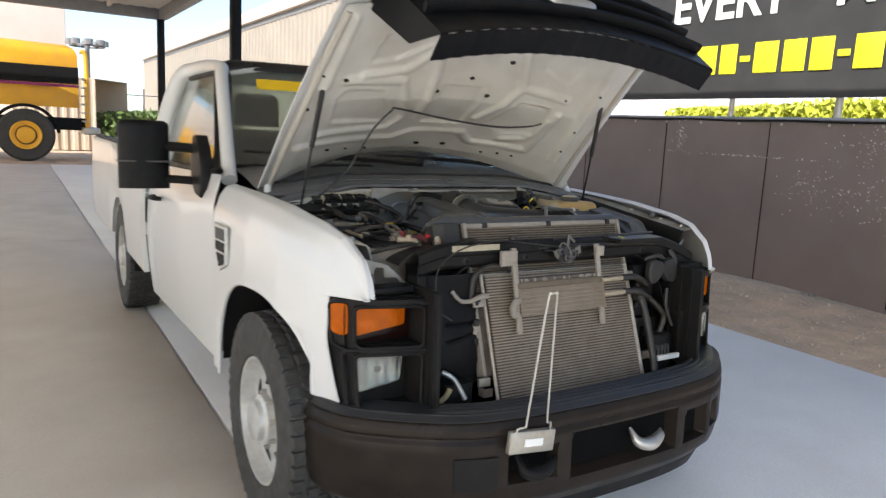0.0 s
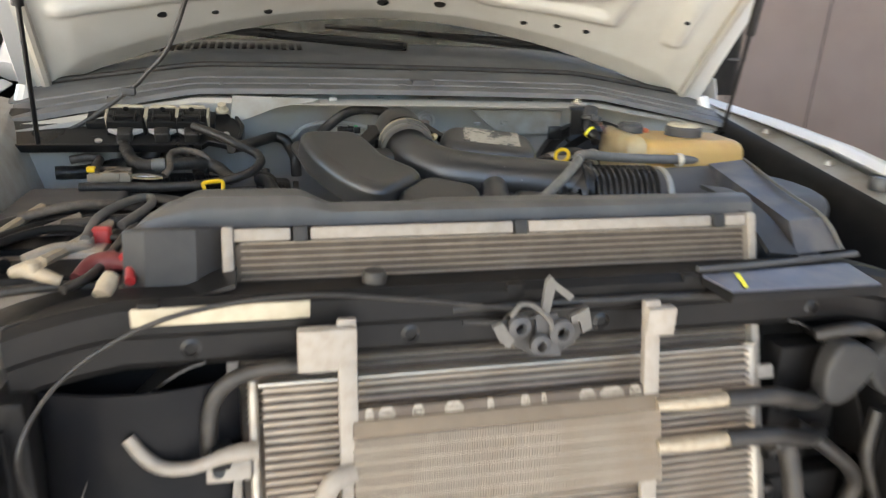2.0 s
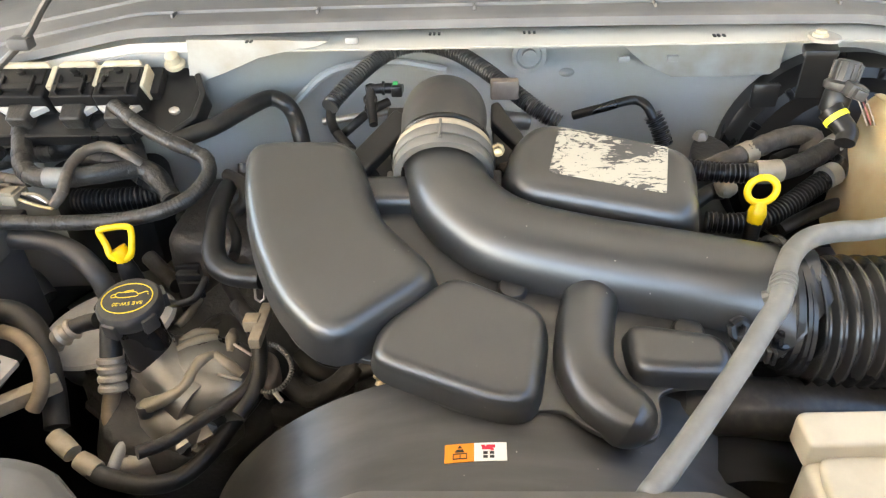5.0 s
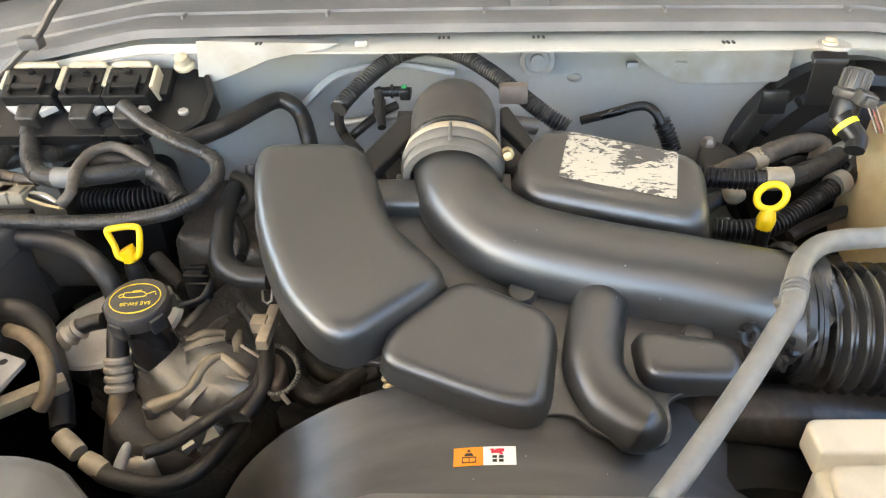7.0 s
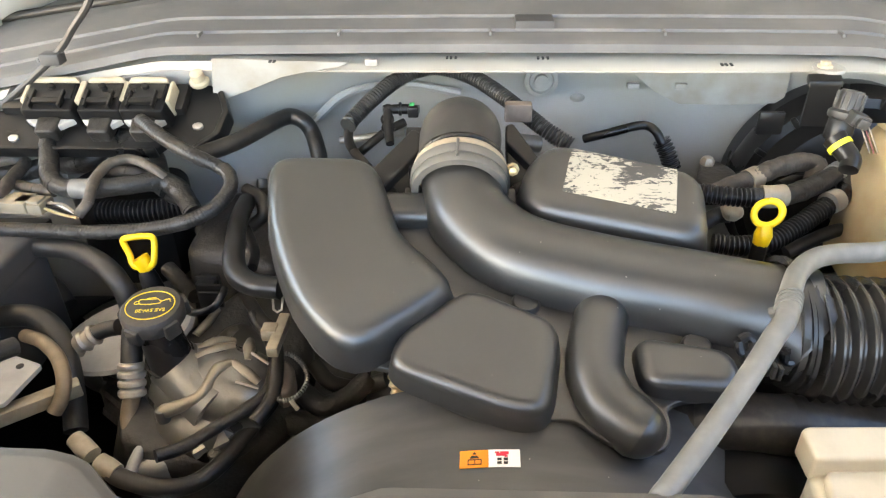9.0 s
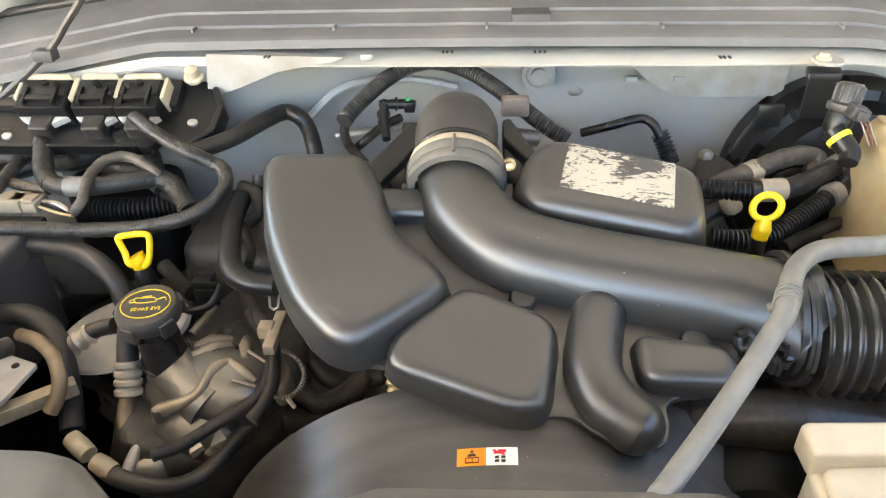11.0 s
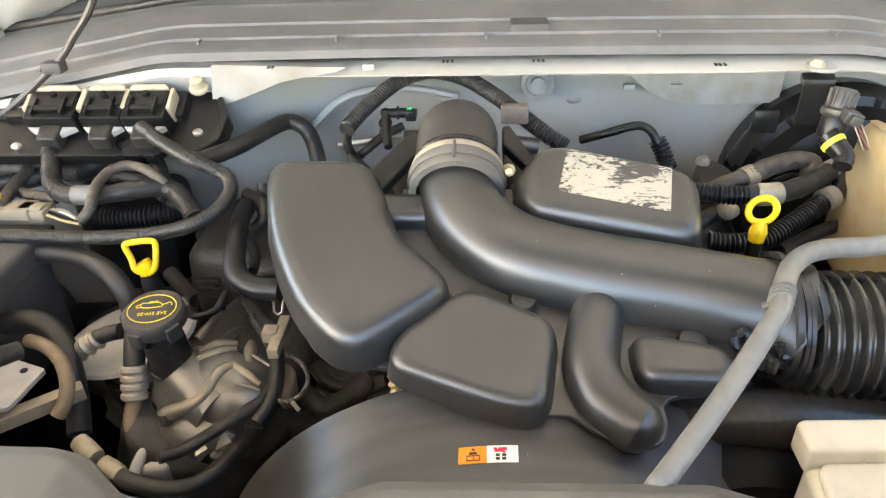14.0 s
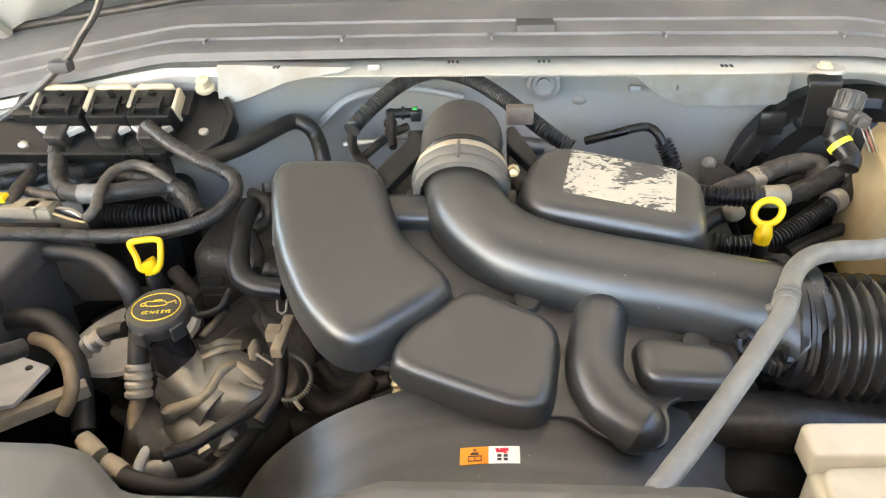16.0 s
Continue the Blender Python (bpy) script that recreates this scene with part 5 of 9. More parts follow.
for a, b, c, d in ((0.28, 0.76, 0.15, 0.19), (0.28, 0.76, 0.42, 0.46), (0.28, 0.31, 0.19, 0.42), (0.51, 0.54, 0.19, 0.42), (0.73, 0.76, 0.19, 0.42)):
    sticker("label_bar", LX + LW * a, LX + LW * b, LY0 + LH * c, LY0 + LH * d, 0.0011, "ink", warn)
for a, b, c, d in ((0.26, 0.62, 0.62, 0.78), (0.40, 0.70, 0.70, 0.86), (0.22, 0.36, 0.80, 0.86), (0.55, 0.66, 0.55, 0.64)):
    sticker("label_mark", LM + LW * a, LM + LW * b, LY0 + LH * c, LY0 + LH * d, 0.0011 + 0.0001 * a, "inkred", warn)
for a, c in ((0.30, 0.15), (0.52, 0.15), (0.30, 0.36), (0.52, 0.36)):
    sticker("label_mark", LM + LW * a, LM + LW * (a + 0.15), LY0 + LH * c, LY0 + LH * (c + 0.14), 0.0011, "ink", warn)

def slab(upper, lower):
    n = len(upper)
    return (list(upper) + list(lower), [tuple(range(n)), tuple(reversed(range(n, 2 * n)))] + [(i, n + i, n + (i + 1) % n, (i + 1) % n) for i in range(n)])


def plate(outline, y, thick=0.005):
    return ([(p[0], y, p[2]) for p in outline] + [(p[0], y + thick, p[2]) for p in outline], slab(outline, outline)[1])


# condenser leaning before the radiator
CON = Matrix.Translation((0, -0.088, 0.952)) @ Matrix.Rotation(radians(-18), 4, "X")
cdown = CON.to_3x3() @ Vector((0, 0, -1))
condenser = top("condenser", move(block(-0.325, 0.325, 0.004, 0.022, -0.47, -0.004, 0.002), CON), "core", "dusty air-conditioning condenser before the radiator", "condenser")
bars("condenser_tube", move(block(-0.325, 0.325, -0.003, 0.010, -0.0073, -0.0028, 0.001), CON), "fin", condenser, [tuple(cdown * (0.0098 * i)) for i in range(47)])
part("header_pipe", move(tube([(-0.336, 0.008, 0.006), (-0.336, 0.008, -0.47)], 0.006, 12, 4), CON), "castpale", condenser, "bright aluminium header pipe")
part("header_pipe", move(tube([(0.332, 0.008, 0.006), (0.332, 0.008, -0.47)], 0.0105, 12, 4), CON), "castpale", condenser)
part("top_bar", move(block(-0.33, 0.33, -0.004, 0.02, 0.0, 0.004, 0.001), CON), "alu", condenser)
part("condenser_bracket", move(block(-0.39, -0.34, -0.006, 0.004, -0.105, -0.08, 0.003), CON), "bracketgrey", condenser)
part("bracket_hole", move(lathe([(0.007, -0.0075), (0.007, -0.006), (0.003, -0.0065)], Matrix.Translation((-0.376, 0.0, -0.0925)) @ Matrix.Rotation(math.pi / 2, 4, "X") @ Matrix.Translation((0, 0, 0.013)), 12), CON), "satin", condenser)
part("condenser_bracket", plate([(-0.386, 0, 0.798), (-0.360, 0, 0.800), (-0.358, 0, 0.770), (-0.352, 0, 0.745), (-0.338, 0, 0.66), (-0.350, 0, 0.655), (-0.360, 0, 0.70), (-0.372, 0, 0.735), (-0.382, 0, 0.76)], -0.118, 0.004), "bracketgrey", condenser, "bent steel side bracket")
part("condenser_bracket", join(block(-0.352, -0.315, -0.150, -0.146, 0.545, 0.575, 0.002), block(-0.352, -0.343, -0.150, -0.115, 0.545, 0.575, 0.002)), "castpale", condenser)
part("condenser_bracket", move(block(0.338, 0.365, -0.002, 0.006, -0.045, -0.025, 0.003), CON), "bracketgrey", condenser)
part("suction_fitting", tube([(-0.332, -0.118, 0.887), (-0.352, -0.120, 0.888), (-0.372, -0.122, 0.886), (-0.405, -0.122, 0.876), (-0.435, -0.120, 0.878), (-0.455, -0.116, 0.893), (-0.470, -0.110, 0.914)], [0.010, 0.0105, 0.0085, 0.0075, 0.0075, 0.0075, 0.0070], 14), "bracketgrey", condenser, "aluminium refrigerant pipe")
part("inlet_hose", tube([(-0.387, -0.100, 0.872), (-0.384, -0.100, 0.925), (-0.372, -0.100, 0.957), (-0.345, -0.102, 0.977), (-0.300, -0.104, 0.985), (-0.255, -0.100, 0.978), (-0.228, -0.092, 0.962)], [0.0105, 0.0105, 0.010, 0.0095, 0.009, 0.009, 0.0085], 14), "rubber", condenser, "dusty black hose bending over the condenser")
part("liquid_pipe", tube([(0.335, -0.15, 0.84), (0.365, -0.15, 0.83), (0.375, -0.18, 0.74), (0.375, -0.23, 0.58), (0.365, -0.24, 0.53)], 0.014, 10), "rubber", condenser)
for sg, w, x in ((-1, 0.066, -0.285), (1, 0.040, 0.140)):
    part("cooler_bracket", join(block(x, x + w, -0.128, -0.112, 0.985 if sg < 0 else 1.0, 1.037, 0.003), move(block(-0.011, 0.011, -0.006, 0.006, -0.23, 0.06, 0.003), Matrix.Translation((x + (0.055 if sg < 0 else 0.010), -0.125, 0.985)) @ Matrix.Rotation(radians(-12), 4, "X"))), "bracketgrey", condenser, "bent flat steel cooler bracket")
COOL = Matrix.Translation((-0.022, -0.138, 0.94)) @ Matrix.Rotation(radians(-16), 4, "X")
cooler = top("oil_cooler", move(block(-0.205, 0.185, 0.0, 0.02, -0.125, 0.0, 0.003), COOL), "core", "small dusty transmission oil cooler before the condenser", "oil cooler")
cv, cf = [], []
for i in range(190):
    x, k = -0.203 + 0.386 * i / 189, len(cv)
    dent = 0.0012 * noise.noise((x * 40, 0, 7))
    cv += [COOL @ Vector(p) for p in ((x, -0.003, -0.124), (x + 0.0009, -0.003, -0.124), (x + 0.0009 + dent, -0.003, -0.034), (x + dent, -0.003, -0.034), (x, 0.004, -0.124), (x + 0.0009, 0.004, -0.124), (x + 0.0009 + dent, 0.004, -0.034), (x + dent, 0.004, -0.034))]
    cf += [tuple(k + j for j in f) for f in ((0, 1, 2, 3), (0, 3, 7, 4), (1, 5, 6, 2))]
tagged(part("fin_mesh", (cv, cf), "fin", cooler, "dusty upright cooling fins"), kind="stuff")
bars("cooler_tube", move(block(-0.205, 0.180, -0.0036, 0.004, -0.0045, -0.0025, 0.0008), COOL), "fin", cooler, [tuple(COOL.to_3x3() @ Vector((0, 0, -0.0148 * i - 0.044))) for i in range(6)])
part("cooler_top", move(block(-0.205, 0.185, -0.004, 0.012, -0.034, -0.012, 0.004), COOL), "radfin", cooler)
for x, s in ((-0.185, 0.006), (-0.165, 0.011), (-0.128, 0.008), (-0.085, 0.013), (-0.04, 0.005), (0.004, 0.007), (0.028, 0.004), (0.085, 0.012), (0.118, 0.018), (0.150, 0.009)):
    part("bent_fin", move(pillow([(x - s, -0.03), (x + s, -0.03), (x + s * 0.8, -0.005), (x - s * 0.7, -0.008)], 0.0, 0.008, 0.003, times=1), COOL @ Matrix.Rotation(math.pi / 2, 4, "X") @ Matrix.Rotation(math.pi, 4, "X") @ Matrix.Translation((0, 0.03, 0))), "castpale", cooler, "crushed bright fin")
part("hose_end", tube([(-0.227, -0.155, 0.87), (-0.250, -0.165, 0.867), (-0.260, -0.165, 0.845), (-0.250, -0.165, 0.825), (-0.232, -0.16, 0.82)], 0.012, 12), "bracketgrey", cooler, "aluminium return bend")
for z, y in ((0.915, -0.15), (0.865, -0.165)):
    part("cooler_hose", tube([(0.155, y, z), (0.20, y - 0.005, z + 0.002), (0.25, y - 0.005, z + 0.003)], [0.008, 0.0095, 0.0095], 10), "bandtan", cooler)
    part("cooler_hose", tube([(0.25, y - 0.005, z + 0.003), (0.32, y - 0.005, z), (0.40, y + 0.02, z - 0.03), (0.46, y + 0.06, z - 0.05)], 0.0125, 10), "rubber", cooler, "black rubber cooler hose")

# radiator support across the front
SUPPORT = [(0.000, 1.038), (-0.032, 1.057), (-0.076, 1.060), (-0.084, 1.054), (-0.086, 1.028), (-0.080, 1.020), (-0.080, 0.992), (-0.074, 0.984), (-0.045, 0.984)]


def support_at(u, v):
    k = v * (len(SUPPORT) - 1)
    i = min(int(k), len(SUPPORT) - 2)
    a, b = SUPPORT[i], SUPPORT[i + 1]
    fall = max(0.0, abs(u) - 0.47)
    return (u, a[0] + (b[0] - a[0]) * (k - i) - 0.05 * fall, a[1] + (b[1] - a[1]) * (k - i) - 0.9 * fall * fall - 0.12 * fall)


support = top("radiator_support", sheet(support_at, span(-0.585, 0.70, 56), span(0, 1, len(SUPPORT) - 1), 0.004), "lampblack", "black stepped radiator support beam across the front", "radiator support", sharp=25)
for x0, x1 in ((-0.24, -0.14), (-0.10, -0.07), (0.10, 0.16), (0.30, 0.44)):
    # thin black block drawn as the shade inside a pressed slot
    part("slot_shade", block(x0, x1, -0.0835, -0.079, 0.998, 1.012, 0.002), "void", support)
for x in (-0.44, -0.02, 0.22, 0.45):
    part("beam_clip", block(x - 0.012, x + 0.012, -0.0885, -0.06, 1.036, 1.0635, 0.003), "black", support)
part("harness", tube([(x, -0.092 - 0.006 * math.sin(9 * x), 1.030 + 0.010 * math.sin(5 * x + 1)) for x in span(-0.10, 0.56, 14)], 0.005, 8, 3), "rubber", support, "thin black wiring harness")
part("harness_sleeve", tube([(0.30, -0.095, 1.045), (0.36, -0.097, 1.046), (0.42, -0.095, 1.044)], 0.007, 10), "clampgrey", support)
part("sight_shield", sheet(lambda u, v: (-0.645 + 0.295 * u, -0.070 + 0.10 * v, 1.000 + 0.066 * min(1.0, 1.15 * u) ** 0.6 + 0.012 * math.sin(7 * u) * (1 - v) + 0.006 * v), span(0, 1, 24), span(0, 1, 6), 0.005), "satin", support, "glossy black shield beside the battery")
part("support_label", block(-0.459, -0.268, -0.0895, -0.0845, 1.036, 1.057, 0.0015), "ivory", support, "pale blank sticker strip")
for x in (-0.40, -0.15, 0.10, 0.42):
    part("support_hole", lathe([(0.012, 0), (0.012, 0.004), (0.007, 0.006), (0.007, 0.0)], Matrix.Translation((x, -0.080, 1.005)) @ Matrix.Rotation(math.pi / 2, 4, "X"), 16), "satin", support)
latch = part("hood_latch", plate([(-0.046, -0.118, 1.023), (-0.036, -0.118, 1.036), (-0.005, -0.118, 1.04), (0.032, -0.118, 1.037), (0.061, -0.118, 1.041), (0.068, -0.118, 1.02), (0.051, -0.118, 0.991), (0.027, -0.118, 0.976), (-0.003, -0.118, 0.978), (-0.034, -0.118, 0.997)], -0.112), "grime", support, "greasy steel hood latch")
for pts, y in (([(0.009, -0.125, 1.032), (-0.001, -0.125, 1.037), (0.002, -0.125, 1.079), (0.008, -0.125, 1.086), (0.016, -0.125, 1.077), (0.04, -0.125, 1.059), (0.034, -0.125, 1.053), (0.014, -0.125, 1.069)], -0.124), ([(0.001, -0.125, 0.985), (-0.007, -0.125, 1.037), (0.001, -0.125, 1.039), (0.022, -0.125, 1.035), (0.022, -0.125, 1.005), (0.031, -0.125, 0.981)], -0.122), ([(0.036, -0.125, 1.034), (0.059, -0.125, 1.044), (0.066, -0.125, 1.017), (0.054, -0.125, 1.011), (0.049, -0.125, 1.027), (0.039, -0.125, 1.025)], -0.127), ([(-0.061, -0.125, 1.026), (-0.049, -0.125, 1.031), (-0.032, -0.125, 1.007), (-0.039, -0.125, 0.997), (-0.051, -0.125, 1.007)], -0.126)):
    part("latch_plate", plate(pts, y, 0.006), "clampgrey" if y < -0.1235 else "trim", latch)
part("latch_spring", tube([(-0.041, -0.13, 1.041), (-0.028, -0.13, 1.055), (-0.01, -0.13, 1.05), (0.009, -0.13, 1.031), (0.012, -0.13, 1.02)], 0.003, 8), "clampgrey", latch)
part("latch_rod", tube([(-0.096, -0.12, 1.032), (-0.054, -0.12, 1.029), (-0.005, -0.12, 1.033)], 0.0025, 8), "rubber", latch)
for x, z, r in ((-0.028, 1.025, 0.014), (0.026, 1.015, 0.016), (0.0, 1.0, 0.013)):
    part("latch_plate", lathe([(r, 0), (r, 0.008), (r * 0.5, 0.012), (r * 0.4, 0.0)], Matrix.Translation((x, -0.122, z)) @ Matrix.Rotation(math.pi / 2, 4, "X"), 16), "trim", latch)
part("latch_cable", tube([(-0.03, -0.11, 1.04), (-0.15, -0.10, 1.055), (-0.28, -0.10, 1.068), (-0.42, -0.10, 1.05), (-0.52, -0.12, 1.00), (-0.56, -0.16, 0.94), (-0.55, -0.16, 0.87), (-0.50, -0.17, 0.83)], 0.0028, 6), "rubber", latch, "thin black release cable")
part("rubber_bumper", lathe([(0.014, 0), (0.016, 0.012), (0.012, 0.02), (0.004, 0.021)], Matrix.Translation((-0.19, -0.055, 1.058)), 16), "rubber", support)
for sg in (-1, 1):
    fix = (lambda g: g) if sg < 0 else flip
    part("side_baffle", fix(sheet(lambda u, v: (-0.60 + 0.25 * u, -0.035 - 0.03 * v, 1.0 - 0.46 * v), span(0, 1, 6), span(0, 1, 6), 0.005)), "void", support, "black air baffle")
    part("duct_wall", fix(sheet(lambda u, v: (-0.385 - 0.16 * math.sin(u * 1.55), -0.085 - 0.035 * u + 0.05 * v, 0.985 - 0.28 * u ** 1.6), span(0, 1, 16), span(0, 1, 3), 0.004)), "satin", support)
    for x0, x1, y0, z0, z1 in ((-0.50, -0.385, -0.085, 0.80, 0.945), (-0.445, -0.365, -0.105, 0.745, 0.795), (-0.53, -0.40, -0.095, 0.60, 0.735), (-0.475, -0.43, -0.12, 0.66, 0.70)):
        if sg > 0 or z1 < 0.8:
            part("baffle_panel", fix(block(x0, x1, y0, y0 + 0.05, z0, z1, 0.006)), "black", support, "flat black plastic panel")
    if sg < 0:
        part("baffle_panel", sheet(lambda u, v: (-0.56 + 0.205 * u, -0.075 - 0.028 * math.sin(math.pi * u) ** 0.6 - 0.04 * v + 0.006 * math.sin(8 * v) + 0.010 * (math.exp(-((v - 0.39 - 0.03 * u) / 0.014) ** 2) + math.exp(-((v - 0.57 + 0.08 * u) / 0.014) ** 2)) * (u > 0.3) + 0.03 * max(0.0, min(1.0, (v - 0.70 - 0.22 * u) * 25)), 0.965 - 0.40 * v), span(0, 1, 24), span(0, 1, 90), 0.005), "grille", support, "large moulded black baffle")
    for z in (0.88, 0.80, 0.735, 0.675, 0.62):
        part("panel_clip", fix(block(-0.385, -0.362, -0.125, -0.095, z - 0.012, z + 0.012, 0.004)), "satin", support)
    part("lower_bracket", fix(block(-0.40, -0.355, -0.19, -0.175, 0.60, 0.63, 0.003)), "alu", support)
    part("lamp_strut", fix(block(-0.60, -0.565, -0.115, -0.04, 0.58, 0.97, 0.008)), "black", support)
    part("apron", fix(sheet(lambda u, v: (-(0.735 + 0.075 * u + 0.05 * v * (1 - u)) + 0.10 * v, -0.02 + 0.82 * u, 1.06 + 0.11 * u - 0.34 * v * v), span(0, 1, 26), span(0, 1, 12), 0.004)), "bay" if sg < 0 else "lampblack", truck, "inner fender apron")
    part("apron_ledge", fix(sheet(lambda u, v: (-(0.735 + 0.075 * u) - 0.055 * v, -0.02 + 0.82 * u, 1.063 + 0.11 * u + 0.012 * v), span(0, 1, 26), [0, 0.3, 0.6, 1], 0.003)), "bay", truck)
    if sg > 0:
        part("apron_front", fix(sheet(lambda u, v: (-0.735 + 0.15 * u, -0.02 - 0.05 * u + 0.02 * v, 1.03 - 0.07 * u - 0.05 * v - 0.04 * u * v), span(0, 1, 12), span(0, 1, 5), 0.004)), "bay", truck)
    else:
        part("apron_front", plate([(x, 0, z) for x, z in ((-0.777, 1.030), (-0.717, 1.013), (-0.670, 0.999), (-0.640, 0.973), (-0.589, 0.923), (-0.600, 0.917), (-0.638, 0.958), (-0.680, 0.961), (-0.685, 0.992), (-0.713, 0.996), (-0.722, 0.974), (-0.764, 0.984))], -0.046, 0.005), "bay", truck, "pale bracket arm with a square notch")
    for y in (0.02, 0.14, 0.33, 0.55):
        part("fender_bolt", fix(lathe([(0.010, 0), (0.010, 0.004), (0.006, 0.010), (0.002, 0.011)], Matrix.Translation((-0.765 - 0.07 * y, y, 1.073 + 0.135 * y)), 6)), "steel", truck)
    part("cushion", fix(lathe([(0.016, 0), (0.018, 0.014), (0.013, 0.024), (0.003, 0.025)], Matrix.Translation((-0.775, 0.19, 1.10)), 16)), "shroud", truck, "grey rubber hood cushion")

# right front corner: dark lamp wiring and brackets
for x, z, tilt in ((0.455, 0.925, 20), (0.535, 0.925, -25)):
    part("corner_duct", move(pillow([(-0.038, 0.045), (0.038, 0.045), (0.042, 0.0), (0.018, -0.05), (-0.018, -0.05), (-0.042, 0.0)], -0.012, 0.014, 0.008), Matrix.Translation((x, -0.125, z)) @ Matrix.Rotation(radians(tilt), 4, "Y") @ Matrix.Rotation(math.pi / 2, 4, "X")), "cheek", support, "dusty black paddle-shaped horn")
for p, r in (([(0.42, -0.10, 0.97), (0.47, -0.12, 0.985), (0.52, -0.11, 0.965), (0.56, -0.09, 0.93)], 0.010), ([(0.56, -0.10, 1.0), (0.575, -0.12, 0.95), (0.555, -0.12, 0.88)], 0.012), ([(0.40, -0.12, 0.84), (0.46, -0.13, 0.80), (0.52, -0.13, 0.74), (0.50, -0.13, 0.67)], 0.012), ([(0.54, -0.12, 0.85), (0.53, -0.13, 0.78), (0.56, -0.14, 0.70)], 0.009)):
    part("corner_wire", tube(p, r, 10), "rubber", support, "dark cable in the corner")
part("corner_lump", pillow([(0.44, -0.16), (0.55, -0.17), (0.56, -0.10), (0.45, -0.09)], 0.60, 0.68, 0.015), "black", support)
for i in range(4):
    part("corner_fin", block(0.445 + 0.018 * i, 0.452 + 0.018 * i, -0.185, -0.16, 0.585, 0.64, 0.002), "trim", support)
part("corner_clip", block(0.43, 0.55, -0.20, -0.185, 0.585, 0.605, 0.003), "paper", support, "pale plastic strip")
part("corner_pipe", tube([(0.585, -0.16, 0.80), (0.59, -0.165, 0.74), (0.585, -0.165, 0.69)], 0.008, 8), "steel", support)
part("lower_wire", tube([(-0.52, -0.15, 0.66), (-0.49, -0.17, 0.64), (-0.47, -0.19, 0.60), (-0.46, -0.2, 0.575)], 0.008, 8), "steel", support)
part("lower_wire", tube([(-0.55, -0.19, 0.575), (-0.53, -0.2, 0.60), (-0.52, -0.2, 0.62)], 0.009, 8), "cream", support)

# grey covers beside the shroud
COVER = [(0.488, 0.297, 1.13), (0.56, 0.296, 1.138), (0.491, 0.005, 1.108), (0.433, 0.006, 1.104)]
part("side_cover", slab(COVER, [(0.50, 0.30, 1.05), (0.575, 0.29, 1.05)] + [(0.51, -0.023, 1.066), (0.424, -0.031, 1.066)]), "bluegrey", truck, "bluish grey plastic duct cover", sharp=20)
part("cover_edge", tube([(p[0], p[1], p[2] + 0.001) for p in [(0.56, 0.296, 1.138), (0.505, 0.11, 1.123), (0.491, 0.005, 1.108), (0.51, -0.023, 1.066)]], 0.0028, 8), "clampgrey", truck)
TRAY = [(0.235, -0.088, 1.064), (0.475, -0.072, 1.064), (0.46, -0.146, 1.062), (0.241, -0.143, 1.062)]
part("front_tray", slab(TRAY, [(p[0], p[1], 1.060) for p in TRAY]), "traygrey", truck, "bluish plastic tray edge", sharp=20)
part("tray_base", slab([(p[0], p[1] + 0.004 * (1 if i < 2 else -1), 1.0595) for i, p in enumerate(TRAY)], [(p[0], p[1], 1.046 if i > 1 else 1.050) for i, p in enumerate(TRAY)]), "lampblack", truck, sharp=20)
part("tray_lip", tube([(0.233, -0.079, 1.068), (0.289, -0.077, 1.068), (0.385, -0.067, 1.068), (0.512, -0.048, 1.068)], 0.0045, 10), "trim", truck)
TAG = [(0.28, -0.092, 1.065), (0.287, -0.092, 1.065), (0.267, -0.137, 1.065), (0.261, -0.139, 1.065)]
part("tray_tag", slab(TAG, [(p[0], p[1], 1.0635) for p in TAG]), "lime", truck)

# cowl, firewall
COWL = [(0.0, 0.697, 1.193), (0.012, 0.698, 1.2035), (0.02, 0.704, 1.206), (0.09, 0.731, 1.210), (0.10, 0.734, 1.207), (0.105, 0.736, 1.2125), (0.20, 0.766, 1.219), (0.205, 0.768, 1.215), (0.212, 0.770, 1.222), (0.38, 0.822, 1.231), (0.40, 0.829, 1.2335), (0.43, 0.838, 1.233), (0.52, 0.87, 1.240), (0.75, 0.97, 1.262), (1.0, 1.12, 1.285)]


def cowl_at(u, v):
    y, z = along([(a, b) for a, b, _ in COWL], v), along([(a, c) for a, _, c in COWL], v)
    bend = max(0.0, abs(u) - 0.45)
    return (u, y + 0.10 * u * u * v - 0.25 * bend * (1 - v) * 0.3, z - 0.16 * bend * (1 - 0.5 * v) + 0.012 * (1 - (u / 0.8) ** 2))


cowl = part("cowl_panel", sheet(cowl_at, span(-0.82, 0.82, 60), sorted(set([a for a, _, _ in COWL] + span(0, 1, 30))), 0.004), "cowl", truck, "faded grey plastic cowl panel", 20)
for x in (-0.62, -0.40, -0.215, -0.02, 0.20, 0.42):
    p = cowl_at(x, 0.09)
    part("cowl_clip", block(x - 0.0018, x + 0.0018, p[1] - 0.012, p[1] + 0.004, p[2] - 0.008, p[2] + 0.003, 0.001), "cowl", cowl)
p = cowl_at(0.035, 0.2)
part("cowl_joint", block(0.012, 0.062, p[1] - 0.030, p[1] + 0.012, p[2] - 0.012, p[2] + 0.003, 0.002), "trim", cowl, "dark joint clip")
part("cowl_seal", tube([tuple(Vector(cowl_at(x, 0.48)) + Vector((0, 0, 0.004))) for x in span(-0.8, 0.8, 30)], 0.007, 10, 2), "rubber", cowl, "black rubber hood seal")
